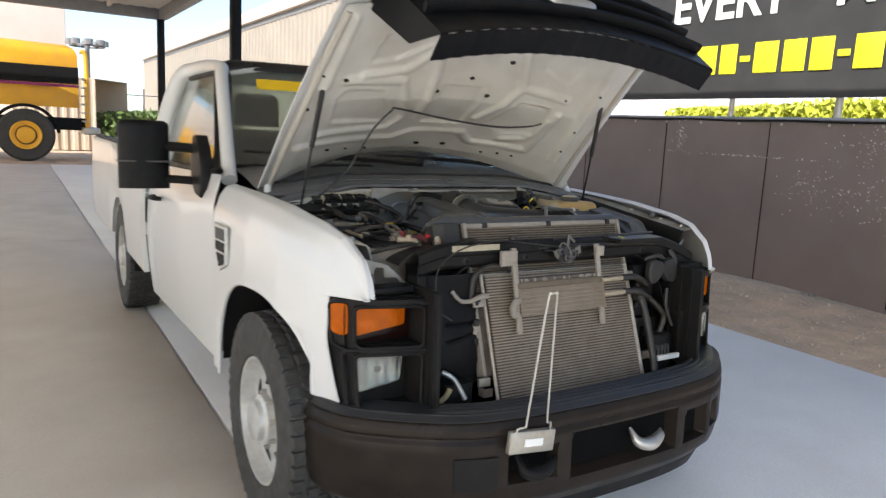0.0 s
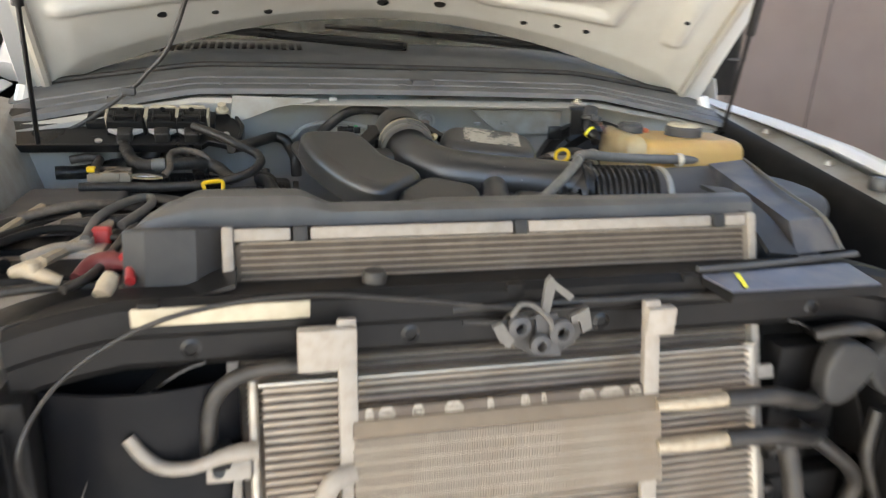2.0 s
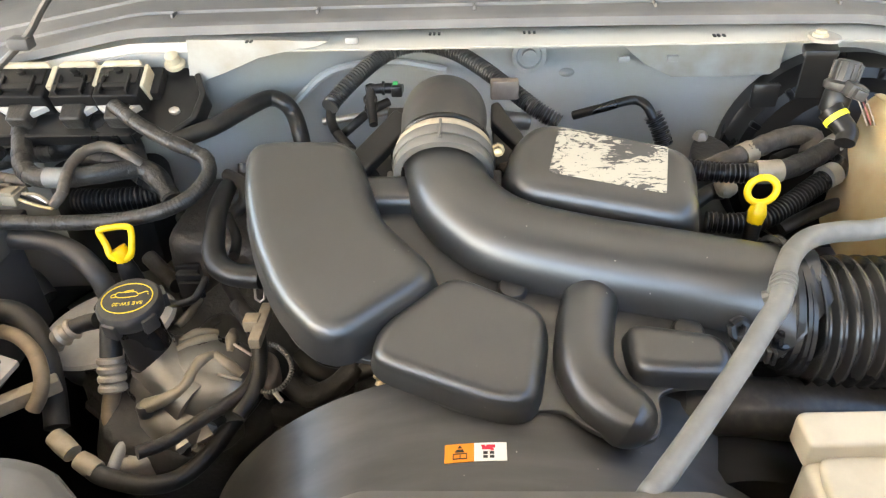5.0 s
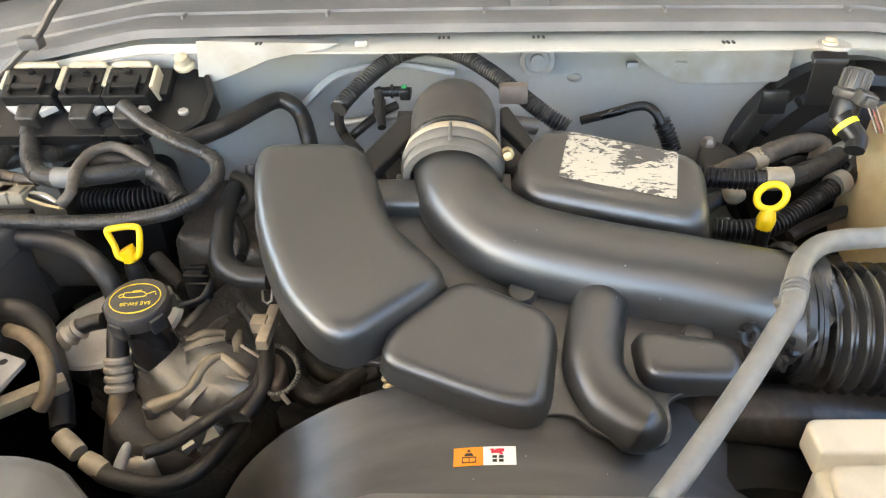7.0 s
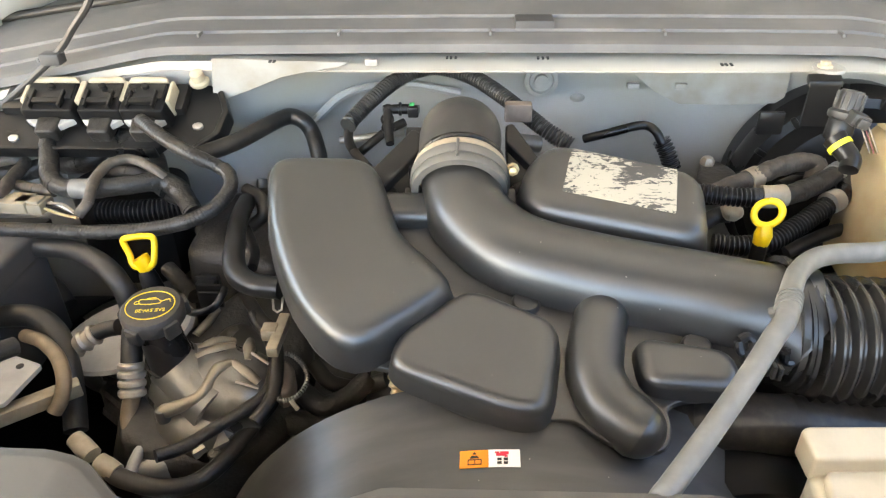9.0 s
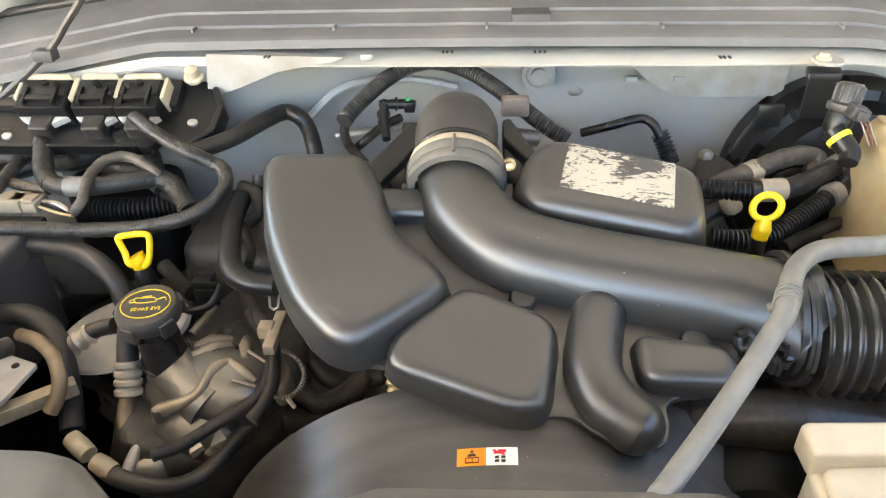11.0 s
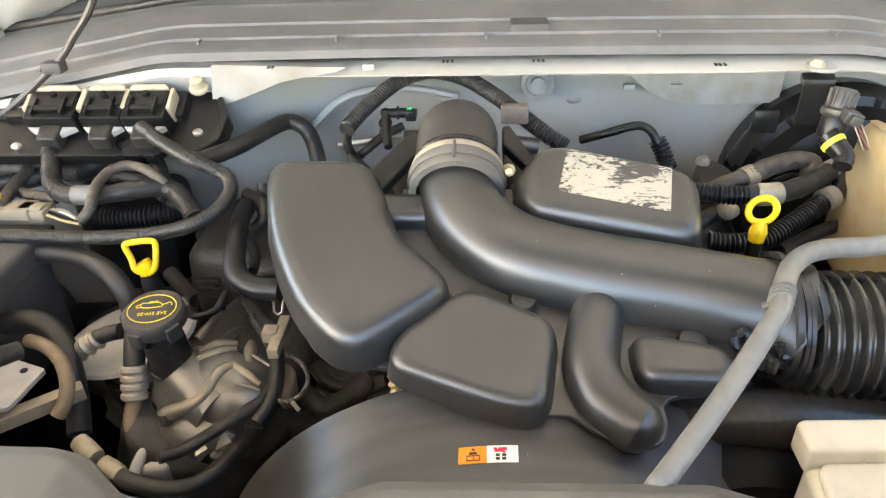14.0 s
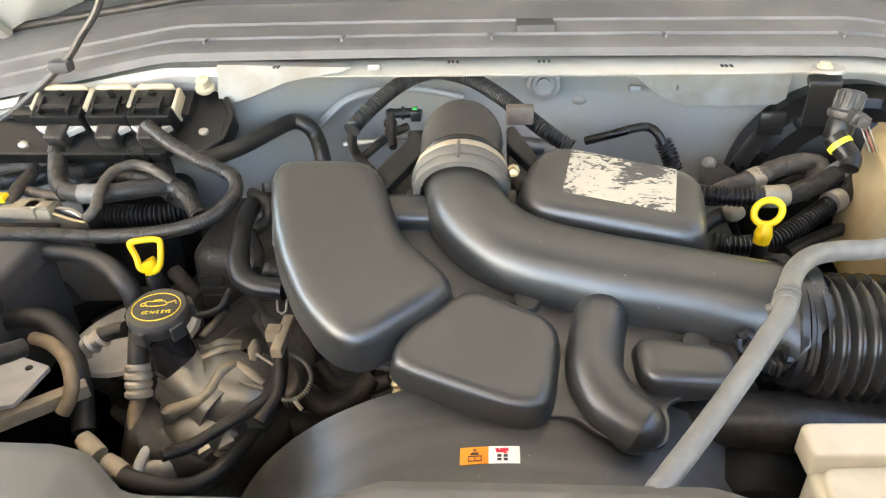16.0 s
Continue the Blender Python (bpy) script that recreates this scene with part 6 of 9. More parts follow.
for i in range(24):
    x = -0.66 + i * 0.019
    part("cowl_slot", move(block(-0.006, 0.006, -0.035, 0.035, 0, 0.0025, 0.001), Matrix.Translation(Vector(cowl_at(x, 0.86)) + Vector((0, 0, 0.001))) @ Matrix.Rotation(radians(9), 4, "X")), "black", cowl)
for x0, x1 in ((-0.70, 0.05), (-0.05, 0.62)):
    part("wiper_arm", tube([(x1, 1.02, 1.295), ((x0 + x1) / 2, 1.035, 1.315), (x0, 1.10, 1.335)], [0.012, 0.009, 0.006], 8), "satin", cowl, "black wiper arm and blade")
    part("wiper_blade", tube([(x0 - 0.1, 1.13, 1.335), (x0 + 0.2, 1.085, 1.325), (x0 + 0.45, 1.065, 1.318)], 0.007, 6), "satin", cowl)

FIREX = [(-0.85, 0.66), (-0.52, 0.70), (-0.36, 0.715), (-0.26, 0.765), (-0.18, 0.81), (0.22, 0.815), (0.34, 0.80), (0.50, 0.79), (0.85, 0.70)]


def fire_at(u, v):
    y = along(FIREX, u)
    z = 1.185 - 0.62 * v - 0.16 * max(0.0, abs(u) - 0.45)
    step = 0.03 * (1 if v > 0.12 else v / 0.12) * (abs(u) < 0.6)
    return (u, y - 0.02 + step + 0.10 * max(0, v - 0.35) + 0.006 * noise.noise((u * 6, v * 8, 4)), z)


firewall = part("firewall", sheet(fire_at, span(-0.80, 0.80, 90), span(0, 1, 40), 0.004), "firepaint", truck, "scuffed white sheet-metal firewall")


def flange_at(u, v):
    y = along(FIREX, u)
    front = min(0.690, y - 0.01)
    return (u, front + (y + 0.02 - front) * v, 1.196 - 0.004 * math.sin(v * 3.1) - 0.16 * max(0.0, abs(u) - 0.45) - 0.012 * (1 - min(1, v * 6)))


part("flange", sheet(flange_at, span(-0.80, 0.80, 60), span(0, 1, 10), 0.003), "primer", firewall, "white painted flange with smudges")
for x, z, sx, sz in ((0.15, 1.128, 0.020, 0.007), (0.112, 1.10, 0.013, 0.008), (0.27, 1.135, 0.006, 0.005)):
    part("dimple", move(lathe([(1.0, 0.0), (0.8, 0.5), (0.4, 0.85), (0.05, 1.0)], Matrix.Translation((x, along(FIREX, x) + 0.012, z)) @ Matrix.Rotation(math.pi / 2, 4, "X") @ Matrix.Diagonal((sx, sz, 0.008, 1)), 20), Matrix()), "bay", firewall)
part("grommet_plate", lathe([(0.024, 0), (0.024, 0.006), (0.018, 0.008), (0.016, 0.004), (0.010, 0.004), (0.010, 0.012), (0.003, 0.013)], Matrix.Translation((0.055, 0.80, 1.135)) @ Matrix.Rotation(math.pi / 2, 4, "X"), 24), "bay", firewall, "round grommet in the firewall")
part("firewall_bead", tube([(-0.27, 0.742, 1.09), (-0.22, 0.772, 1.125), (-0.14, 0.80, 1.128), (-0.06, 0.80, 1.115)], 0.006, 8), "firepaint", firewall)

# dark underparts that close the bay
part("splash_shield", block(-0.70, 0.70, -0.05, 0.95, 0.44, 0.455), "black", truck)
for sg in (-1, 1):
    part("wheelhouse", join(sheet(lambda u, v: (sg * (0.56 + 0.14 * v), 0.02 + 0.72 * u, 0.46 + 0.42 * v), span(0, 1, 10), span(0, 1, 6), 0.004)), "black", truck)

# ---- engine bay: things that sit in the bay ----
def hose(pts, r, m="rubber", label="black rubber hose lying in the engine bay", name="hose", ribs=0.0, pitch=0.006, n=14):
    if len(label.split()) < 4:
        label += " in the engine bay"
    ob = top(name, tube(pts, r, n, 6, ribs=ribs, pitch=pitch), m, label, name.replace("_", " "))
    if m in ("loom", "loombrown"):
        line = glide(pts, 8)
        at, step = 0.0, 0.030 if m == "loom" else 0.024
        for a, b in zip(line, line[1:]):
            at += (b - a).length
            if at > step:
                at = 0.0
                i = line.index(b)
                rr = float(np.interp(i / len(line), np.linspace(0, 1, len(r)), r)) if isinstance(r, list) else r
                d = (b - a).normalized()
                part("tape_wrap", tube([b - d * 0.007, b, b + d * 0.007], [rr * 1.02, rr * 1.06, rr * 1.02], n), m, ob)
    return ob


def ring(r, w, at, rot, name, m, parent, label="", thick=0.003):
    return part(name, lathe([(r - thick, -w), (r, -w * 0.8), (r, w * 0.8), (r - thick, w)], Matrix.Translation(at) @ rot, 48, True), m, parent, label)


# air intake: moulded boxes on one tilted plate
TILTED = Matrix.Translation((0, 0.28, 1.10)) @ Matrix.Rotation(math.atan(0.25), 4, "X")


def moulded(outline, z0, z1, r, flare, grow, bend=0.022):
    pts = [Vector(p) for p in outline]
    if sum(a.x * b.y - b.x * a.y for a, b in zip(pts, pts[1:] + pts[:1])) < 0:
        pts.reverse()
    return move(pillow([tuple(p) for p in inset(pts, -grow)], z0, z1, r, flare, 8, bend), TILTED)


def tilted(pts):
    return [TILTED @ Vector(p) for p in pts]


intake = top("air_intake", moulded([(-0.2659, 0.2287), (-0.2421, 0.1249), (-0.2164, 0.066), (-0.1934, 0.0232), (-0.1732, -0.0052), (-0.1533, -0.0222), (-0.1399, -0.0247), (-0.1317, -0.0211), (-0.0985, -0.0266), (-0.0911, -0.0353), (-0.0724, -0.0494), (-0.0398, -0.0667), (-0.0086, -0.0773), (0.0135, -0.0742), (0.0293, -0.0688), (0.0491, -0.0692), (0.0631, -0.0826), (0.0812, -0.0925), (0.1039, -0.096), (0.1175, -0.0905), (0.123, -0.0721), (0.1214, -0.0562), (0.1338, -0.0492), (0.1678, -0.0457), (0.1938, -0.0127), (0.2106, 0.035), (0.186, 0.1275), (0.1993, 0.2055), (0.0481, 0.2682), (0.0322, 0.2038), (-0.0272, 0.1769), (-0.1095, 0.1803), (-0.1321, 0.2298), (-0.1662, 0.2538), (-0.2558, 0.2532)], -0.034, -0.028, 0.0015, 0.0, 0.0, 0.008), "intake", "satin charcoal moulded plastic air intake on top of the engine", "air intake")
lbox = part("resonator", moulded([(-0.2484, 0.2131), (-0.1471, 0.2119), (-0.1264, 0.1594), (-0.115, 0.1105), (-0.0526, 0.0418), (-0.1337, -0.028), (-0.1831, 0.0184), (-0.2187, 0.0883), (-0.2383, 0.15)], -0.029, 0.012, 0.020, 0.004, 0.006, 0.030), "intake", intake, "large kinked resonator box")
rbox = part("resonator", moulded([(0.0458, 0.2355), (0.1868, 0.1877), (0.1749, 0.1027), (0.0184, 0.1447), (0.0177, 0.195)], -0.05, 0.014, 0.022, 0.010, 0.008, 0.030), "intake", intake, "rounded resonator box with a torn label")
part("resonator", moulded([(-0.039, 0.0458), (0.0356, 0.0087), (0.023, -0.0695), (0.0034, -0.075), (-0.0987, -0.0354), (-0.0964, -0.0083)], -0.029, -0.002, 0.013, 0.003, 0.005, 0.022), "intake", intake, "five-sided resonator box")
part("resonator", moulded([(0.105, 0.0), (0.178, -0.012), (0.178, -0.045), (0.107, -0.042)], -0.029, -0.008, 0.012, 0.002, 0.004, 0.018), "intake", intake, "small oblong chamber")
part("intake_tube", tube(tilted([(-0.052, 0.205, -0.014), (-0.048, 0.18, -0.018), (-0.036, 0.145, -0.022), (0.006, 0.103, -0.025), (0.075, 0.078, -0.026), (0.15, 0.060, -0.026), (0.21, 0.044, -0.026), (0.255, 0.032, -0.027)]), [0.040, 0.041, 0.043, 0.044, 0.044, 0.044, 0.045, 0.048], 36, 10), "intake", intake, "curved intake tube")
elbow = part("elbow", tube(tilted([(-0.052, 0.205, -0.013), (-0.053, 0.24, -0.011), (-0.053, 0.268, -0.014), (-0.053, 0.290, -0.026), (-0.053, 0.301, -0.05), (-0.053, 0.303, -0.09)]), [0.042, 0.0445, 0.046, 0.0465, 0.046, 0.044], 36, 10), "elbowgrey", intake, "dull grey rubber throttle elbow")
RINGS = Matrix.Rotation(radians(-84), 4, "X")
for v, w, r, m, lab in ((0.188, 0.006, 0.0505, "clampgrey", "wide grey plastic clamp ring"), (0.200, 0.006, 0.0525, "clampgrey", "wide grey plastic clamp ring"), (0.2135, 0.0038, 0.0505, "bandtan", "pale tan band clamp"), (0.2255, 0.003, 0.0485, "satin", "")):
    part("clamp_ring", move(lathe([(r - 0.008, -w), (r - 0.001, -w), (r, -w * 0.6), (r, w * 0.6), (r - 0.001, w), (r - 0.008, w)], Matrix.Translation((-0.0515, v, -0.014)) @ RINGS, 56, True), TILTED), m, intake, lab)
part("clamp_rib", move(block(-0.0545, -0.0515, 0.180, 0.2065, 0.036, 0.0395, 0.001), TILTED), "clampgrey", intake)
for x0, x1 in ((-0.109, -0.099), (-0.004, 0.007)):
    part("clamp_ear", move(block(x0, x1, 0.172, 0.196, -0.046, -0.018, 0.002), TILTED), "clampgrey", intake)
part("clamp_screw", move(join(lathe([(0.007, -0.002), (0.007, 0.004), (0.0045, 0.005), (0.0045, 0.016), (0.002, 0.017)], Matrix.Translation((0.003, 0.205, 0.0)) @ Matrix.Rotation(radians(60), 4, "X"), 8)), TILTED), "brass", intake, "small brass clamp screw")
part("neck", move(pillow([(-0.155, 0.144), (-0.06, 0.144), (-0.06, 0.185), (-0.155, 0.185)], -0.05, -0.010, 0.012, 0.0, 6, 0.012), TILTED), "intake", intake, "short connecting neck")
END, TIP, RB = Vector((0.094, -0.0745, -0.0275)), Vector((0.74, -0.66, -0.10)).normalized(), 0.0238
cap_pts = [(tuple(END + TIP * (RB * math.sin(a))), RB * max(0.04, math.cos(a))) for a in span(0.2, 1.53, 9)]
part("branch_pipe", tube(tilted([(0.080, 0.045, -0.045), (0.079, 0.034, -0.026), (0.0715, 0.005, -0.024), (0.067, -0.030, -0.024), (0.076, -0.056, -0.026), tuple(END)] + [p for p, _ in cap_pts]), [0.022, 0.0238, 0.0242, 0.0242, 0.0242, RB] + [r for _, r in cap_pts], 28, 8), "intake", intake, "bent branch chamber")
for x, y in [(0.0128, 0.0482), (0.156, 0.0031)]:
    part("boss", move(lathe([(0.0135, -0.030), (0.0132, -0.025), (0.011, -0.0225), (0.002, -0.022)], Matrix.Translation((x, y, 0)), 24), TILTED), "intake", intake)
for pts in ([(-0.1487, 0.2043), (-0.1068, 0.2824), (-0.0941, 0.2721), (-0.0925, 0.2461), (-0.1293, 0.1831)], [(-0.0025, 0.29), (0.0064, 0.2932), (0.0354, 0.2241), (0.0298, 0.2076), (-0.0031, 0.2584)]):
    part("gusset", moulded(pts, -0.018, -0.006, 0.003, 0.0, 0.0, 0.004), "satin", intake, "raked side gusset")
for pts in ([(-0.1379, 0.2305), (-0.0965, 0.2991), (-0.095, 0.2133), (-0.1326, 0.2156)], [(-0.0006, 0.3125), (0.0398, 0.2475), (0.022, 0.21), (0.0007, 0.2143)]):
    part("dark_web", moulded(pts, -0.07, -0.05, 0.003, 0.0, 0.0, 0.004), "satin", intake)
part("elbow_bracket", move(join(block(-0.108, -0.098, 0.22, 0.285, -0.06, -0.012, 0.002), block(-0.115, -0.085, 0.27, 0.29, -0.02, -0.010, 0.002)), TILTED), "satin", intake)
part("foot", moulded([(0.175, 0.115), (0.205, 0.12), (0.235, 0.085), (0.20, 0.07)], -0.08, -0.035, 0.01, 0.006, 0.0), "intake", intake)
for x, v in ((0.221, 0.098),):
    part("foot_bolt", move(lathe([(0.007, -0.036), (0.007, -0.030), (0.003, -0.028)], Matrix.Translation((x, v, 0)), 6), TILTED), "brass", intake)
PEEL = bpy.data.materials.new("peeling_label")
PEEL.use_nodes = True
nt = PEEL.node_tree
gp, ns, rp, mc = nt.nodes.new("ShaderNodeNewGeometry"), nt.nodes.new("ShaderNodeTexNoise"), nt.nodes.new("ShaderNodeMapRange"), nt.nodes.new("ShaderNodeMix")
mp = nt.nodes.new("ShaderNodeMapping")
mp.inputs["Rotation"].default_value, mp.inputs["Scale"].default_value = (0, 0, radians(18)), (1.0, 2.6, 1.6)
ns.inputs["Scale"].default_value, ns.inputs["Detail"].default_value, ns.inputs["Distortion"].default_value = 80.0, 12.0, 1.1
ns.inputs["Roughness"].default_value = 0.68
rp.inputs[1].default_value, rp.inputs[2].default_value = 0.845, 0.875
mc.data_type = "RGBA"
mc.inputs[6].default_value, mc.inputs[7].default_value = (0.36, 0.33, 0.27, 1), (0.05, 0.048, 0.045, 1)
nt.links.new(gp.outputs["Position"], mp.inputs["Vector"])
nt.links.new(mp.outputs[0], ns.inputs["Vector"])
patch, weigh = nt.nodes.new("ShaderNodeTexNoise"), nt.nodes.new("ShaderNodeMath")
patch.inputs["Scale"].default_value, patch.inputs["Detail"].default_value, patch.inputs["Distortion"].default_value = 15.0, 3.0, 0.6
weigh.operation, weigh.inputs[1].default_value = "MULTIPLY_ADD", 0.75
shift = nt.nodes.new("ShaderNodeMapping")
shift.inputs["Location"].default_value = (-0.046, 0.010, 0)
nt.links.new(gp.outputs["Position"], shift.inputs["Vector"])
nt.links.new(shift.outputs[0], patch.inputs["Vector"])
nt.links.new(patch.outputs["Fac"], weigh.inputs[0])
nt.links.new(ns.outputs["Fac"], weigh.inputs[2])
nt.links.new(weigh.outputs[0], rp.inputs[0])
nt.links.new(rp.outputs[0], mc.inputs[0])
nt.links.new(mc.outputs[2], nt.nodes["Principled BSDF"].inputs["Base Color"])
nt.nodes["Principled BSDF"].inputs["Roughness"].default_value = 0.6
part("torn_label", moulded([(0.064, 0.2217), (0.1655, 0.1885), (0.1528, 0.1254), (0.0494, 0.1556)], 0.0135, 0.0150, 0.0004, 0.0, 0.0, 0.003), PEEL, rbox, "worn cream paper label with black scuffs")

# bellows to the air box
bellow_line = [tuple(TILTED @ Vector((0.232, 0.037, -0.028))), (0.252, 0.3105, 1.0705), (0.320, 0.308, 1.070), (0.372, 0.305, 1.069)]
duct = top("intake_bellows", tube(bellow_line[1:], 0.0525, 48, 6, ribs=0.075, pitch=0.0118), "bellows", "corrugated black rubber bellows on the air intake", "air duct")
part("cuff", tube(bellow_line[:2], [0.0520, 0.0535], 40, 6), "bellows", duct)
AX = Matrix.Rotation(math.pi / 2, 4, "Y")
for f, r, w in ((0.10, 0.0575, 0.0035), (0.40, 0.0565, 0.002), (0.58, 0.0565, 0.002)):
    c = Vector(bellow_line[0]).lerp(Vector(bellow_line[1]), f)
    ring(r, w, c, AX, "cuff_ring", "bellows", duct, "", 0.005)
ring(0.0555, 0.006, (0.392, 0.304, 1.068), AX, "band_clamp", "alu", duct, "pale band clamp")
for pts in ([(0.184, 0.276, 1.094), (0.191, 0.279, 1.096), (0.196, 0.277, 1.092), (0.193, 0.271, 1.086), (0.186, 0.272, 1.086)], [(0.22, 0.27, 1.088), (0.226, 0.275, 1.09), (0.232, 0.272, 1.086), (0.228, 0.268, 1.08), (0.222, 0.269, 1.08)]):
    part("clamp_hook", tube(pts + pts[:1], 0.0042, 8), "satin", duct, "black ratchet clamp hook")
for i, p in enumerate([(0.189, 0.27, 1.085), (0.194, 0.267, 1.085), (0.198, 0.264, 1.085), (0.203, 0.262, 1.085), (0.207, 0.259, 1.085), (0.211, 0.257, 1.085)]):
    part("ratchet_tooth", block(p[0] - 0.0018, p[0] + 0.0018, p[1] - 0.008, p[1] + 0.006, p[2] - 0.01, p[2] + 0.003, 0.0008), "satin", duct)
airbox = top("air_filter_box", join(tube([(0.37, 0.305, 1.069), (0.40, 0.304, 1.068), (0.46, 0.305, 1.067), (0.50, 0.30, 1.062)], [0.050, 0.052, 0.055, 0.064], 24), pillow([(0.48, 0.16), (0.66, 0.12), (0.69, 0.36), (0.50, 0.38)], 0.86, 1.10, 0.03)), "trim", "dark grey plastic air filter housing beside the fender", "filter box")
part("filter_lid_clip", block(0.575, 0.60, 0.13, 0.145, 1.02, 1.07, 0.004), "steel", airbox)

# overflow pipe across the bay
pipe = top("overflow_pipe", tube([(0.058, 0.080, 1.07)] + [(0.077, 0.094, 1.118), (0.086, 0.103, 1.124), (0.119, 0.142, 1.13), (0.157, 0.189, 1.137), (0.181, 0.22, 1.143), (0.196, 0.239, 1.146), (0.205, 0.258, 1.147), (0.214, 0.278, 1.147), (0.229, 0.303, 1.146), (0.252, 0.327, 1.143), (0.281, 0.343, 1.138), (0.32, 0.356, 1.132)] + [(0.40, 0.39, 1.122), (0.52, 0.42, 1.113), (0.64, 0.45, 1.105)], [0.0072, 0.0074, 0.0077, 0.0080, 0.0083, 0.0086, 0.009, 0.009, 0.009], 20, 6), "tubegrey", "pale grey bent overflow hose across the engine bay", "hose")
ta, tb = Vector([(0.199, 0.246, 1.146)][0]), Vector([(0.211, 0.271, 1.147)][0])
for f in (0.25, 0.42, 0.60, 0.78):
    ring(0.0098, 0.0011, ta.lerp(tb, f), (tb - ta).to_track_quat("Z", "Y").to_matrix().to_4x4() @ Matrix.Rotation(radians(14), 4, "Y"), "pipe_tie", "tubegrey", pipe, "", 0.0022)
part("tie_tail", tube([(0.2, 0.256, 1.143), (0.195, 0.255, 1.14), (0.192, 0.256, 1.138)], 0.0045, 8), "clampgrey", pipe)
ring(0.0135, 0.006, (0.50, 0.414, 1.1138), AX, "pipe_tie", "tan", pipe)

# coolant bottle
bottle = top("coolant_bottle", pillow([(0.425, 0.437), (0.46, 0.422), (0.66, 0.415), (0.675, 0.56), (0.455, 0.605), (0.420, 0.55)], 1.04, 1.150, 0.026, 0.006, 6, 0.03), "ambershell", "stained amber translucent coolant bottle beside the fender", "coolant bottle")
part("pale_chamber", pillow([(0.398, 0.446), (0.425, 0.434), (0.438, 0.432), (0.440, 0.60), (0.424, 0.612), (0.403, 0.575), (0.396, 0.51)], 1.00, 1.158, 0.022, 0.010, 6, 0.02), "cream", bottle, "paler front chamber")
part("fluid_half", pillow([(0.418, 0.430), (0.46, 0.415), (0.662, 0.408), (0.68, 0.56), (0.45, 0.60), (0.412, 0.54)], 0.95, 1.082, 0.012, times=2), "amberfluid", bottle, "brown fluid showing through")
part("bottle_seam", pillow([(0.412, 0.426), (0.46, 0.411), (0.666, 0.404), (0.684, 0.565), (0.45, 0.605), (0.406, 0.54)], 1.080, 1.086, 0.002, times=2), "ambershell", bottle)
part("bottle_cap", lathe([(0.024, 1.140), (0.027, 1.150), (0.027, 1.164), (0.022, 1.170), (0.005, 1.171)], Matrix.Translation((0.455, 0.545, 0)), 28), "trim", bottle, "dark grey screw cap")
part("bottle_tab", block(0.482, 0.496, 0.535, 0.56, 1.146, 1.158, 0.003), mat("orange_plastic", (0.55, 0.14, 0.05), 0.5), bottle, "small orange tab")
cap_two = part("filler_cap", lathe([(0.034, 1.140), (0.038, 1.148), (0.038, 1.166), (0.034, 1.170)], Matrix.Translation((0.555, 0.50, 0)), 32), "trim", bottle, "wide dark filler cap")
part("cap_disc", lathe([(0.034, 1.168), (0.034, 1.173), (0.030, 1.176), (0.004, 1.177)], Matrix.Translation((0.555, 0.50, 0)), 32), "ivory", cap_two, "pale cap top")

# ivory reservoir at the front corner
ivory = top("ivory_reservoir", pillow([(0.229, 0.202, 1.03), (0.372, 0.213, 1.03), (0.350, 0.138, 1.03), (0.224, 0.135, 1.03), (0.224, 0.172, 1.03), (0.225, 0.189, 1.03)], 0.90, 1.030, 0.007, 0.0, 5, 0.008), "tan", "ivory plastic fluid reservoir behind the radiator", "reservoir")
part("raised_panel", pillow([(0.236, 0.195, 1.034), (0.366, 0.203, 1.034), (0.345, 0.135, 1.034), (0.229, 0.132, 1.034), (0.23, 0.173, 1.034)], 1.028, 1.036, 0.004, 0.0, 3, 0.008), "tan", ivory)
part("lid", pillow([(0.225, 0.222, 1.05), (0.231, 0.227, 1.05), (0.380, 0.232, 1.05), (0.372, 0.199, 1.05), (0.225, 0.193, 1.05)], 1.026, 1.050, 0.004, 0.0, 4, 0.004), "tan", ivory, "ivory lid flange")
part("lid_gap", pillow([(0.233, 0.208, 1.034), (0.372, 0.216, 1.034), (0.368, 0.207, 1.034), (0.231, 0.199, 1.034)], 1.026, 1.032, 0.001, 0.0, 2, 0.002), "loombrown", ivory)

# dipsticks
dl = top("oil_dipstick", tube([(-0.404, 0.462, 1.072), (-0.42, 0.46, 1.07), (-0.424, 0.459, 1.066), (-0.419, 0.456, 1.052), (-0.415, 0.451, 1.04), (-0.403, 0.453, 1.036), (-0.393, 0.452, 1.042), (-0.39, 0.457, 1.056), (-0.39, 0.462, 1.068), (-0.394, 0.462, 1.072), (-0.405, 0.462, 1.072)], 0.0036, 10, 4), "yellow", "yellow looped oil dipstick handle", "dipstick", "dipsticks")
part("handle_web", tube([(-0.41, 0.458, 1.046), (-0.406, 0.457, 1.038), (-0.406, 0.457, 1.03)], [0.010, 0.0095, 0.008], 12), "yellow", dl)
part("dipstick_tube", tube([(-0.406, 0.457, 1.03), (-0.403, 0.454, 1.02), (-0.4, 0.454, 1), (-0.407, 0.467, 0.97)], [0.0085, 0.011, 0.012, 0.012], 10), "black", dl, "black dipstick tube")
dr = top("transmission_dipstick", tube([(0.26 + 0.0125 * math.sin(a), 0.450 + 0.004 * math.cos(a) - 0.003 * math.sin(a), 1.117 + 0.0118 * math.cos(a) + 0.003 * math.sin(a)) for a in span(0, 2 * math.pi, 24)], 0.0036, 10, 2), "yellow", "yellow ring-shaped transmission dipstick handle", "dipstick", "dipsticks")
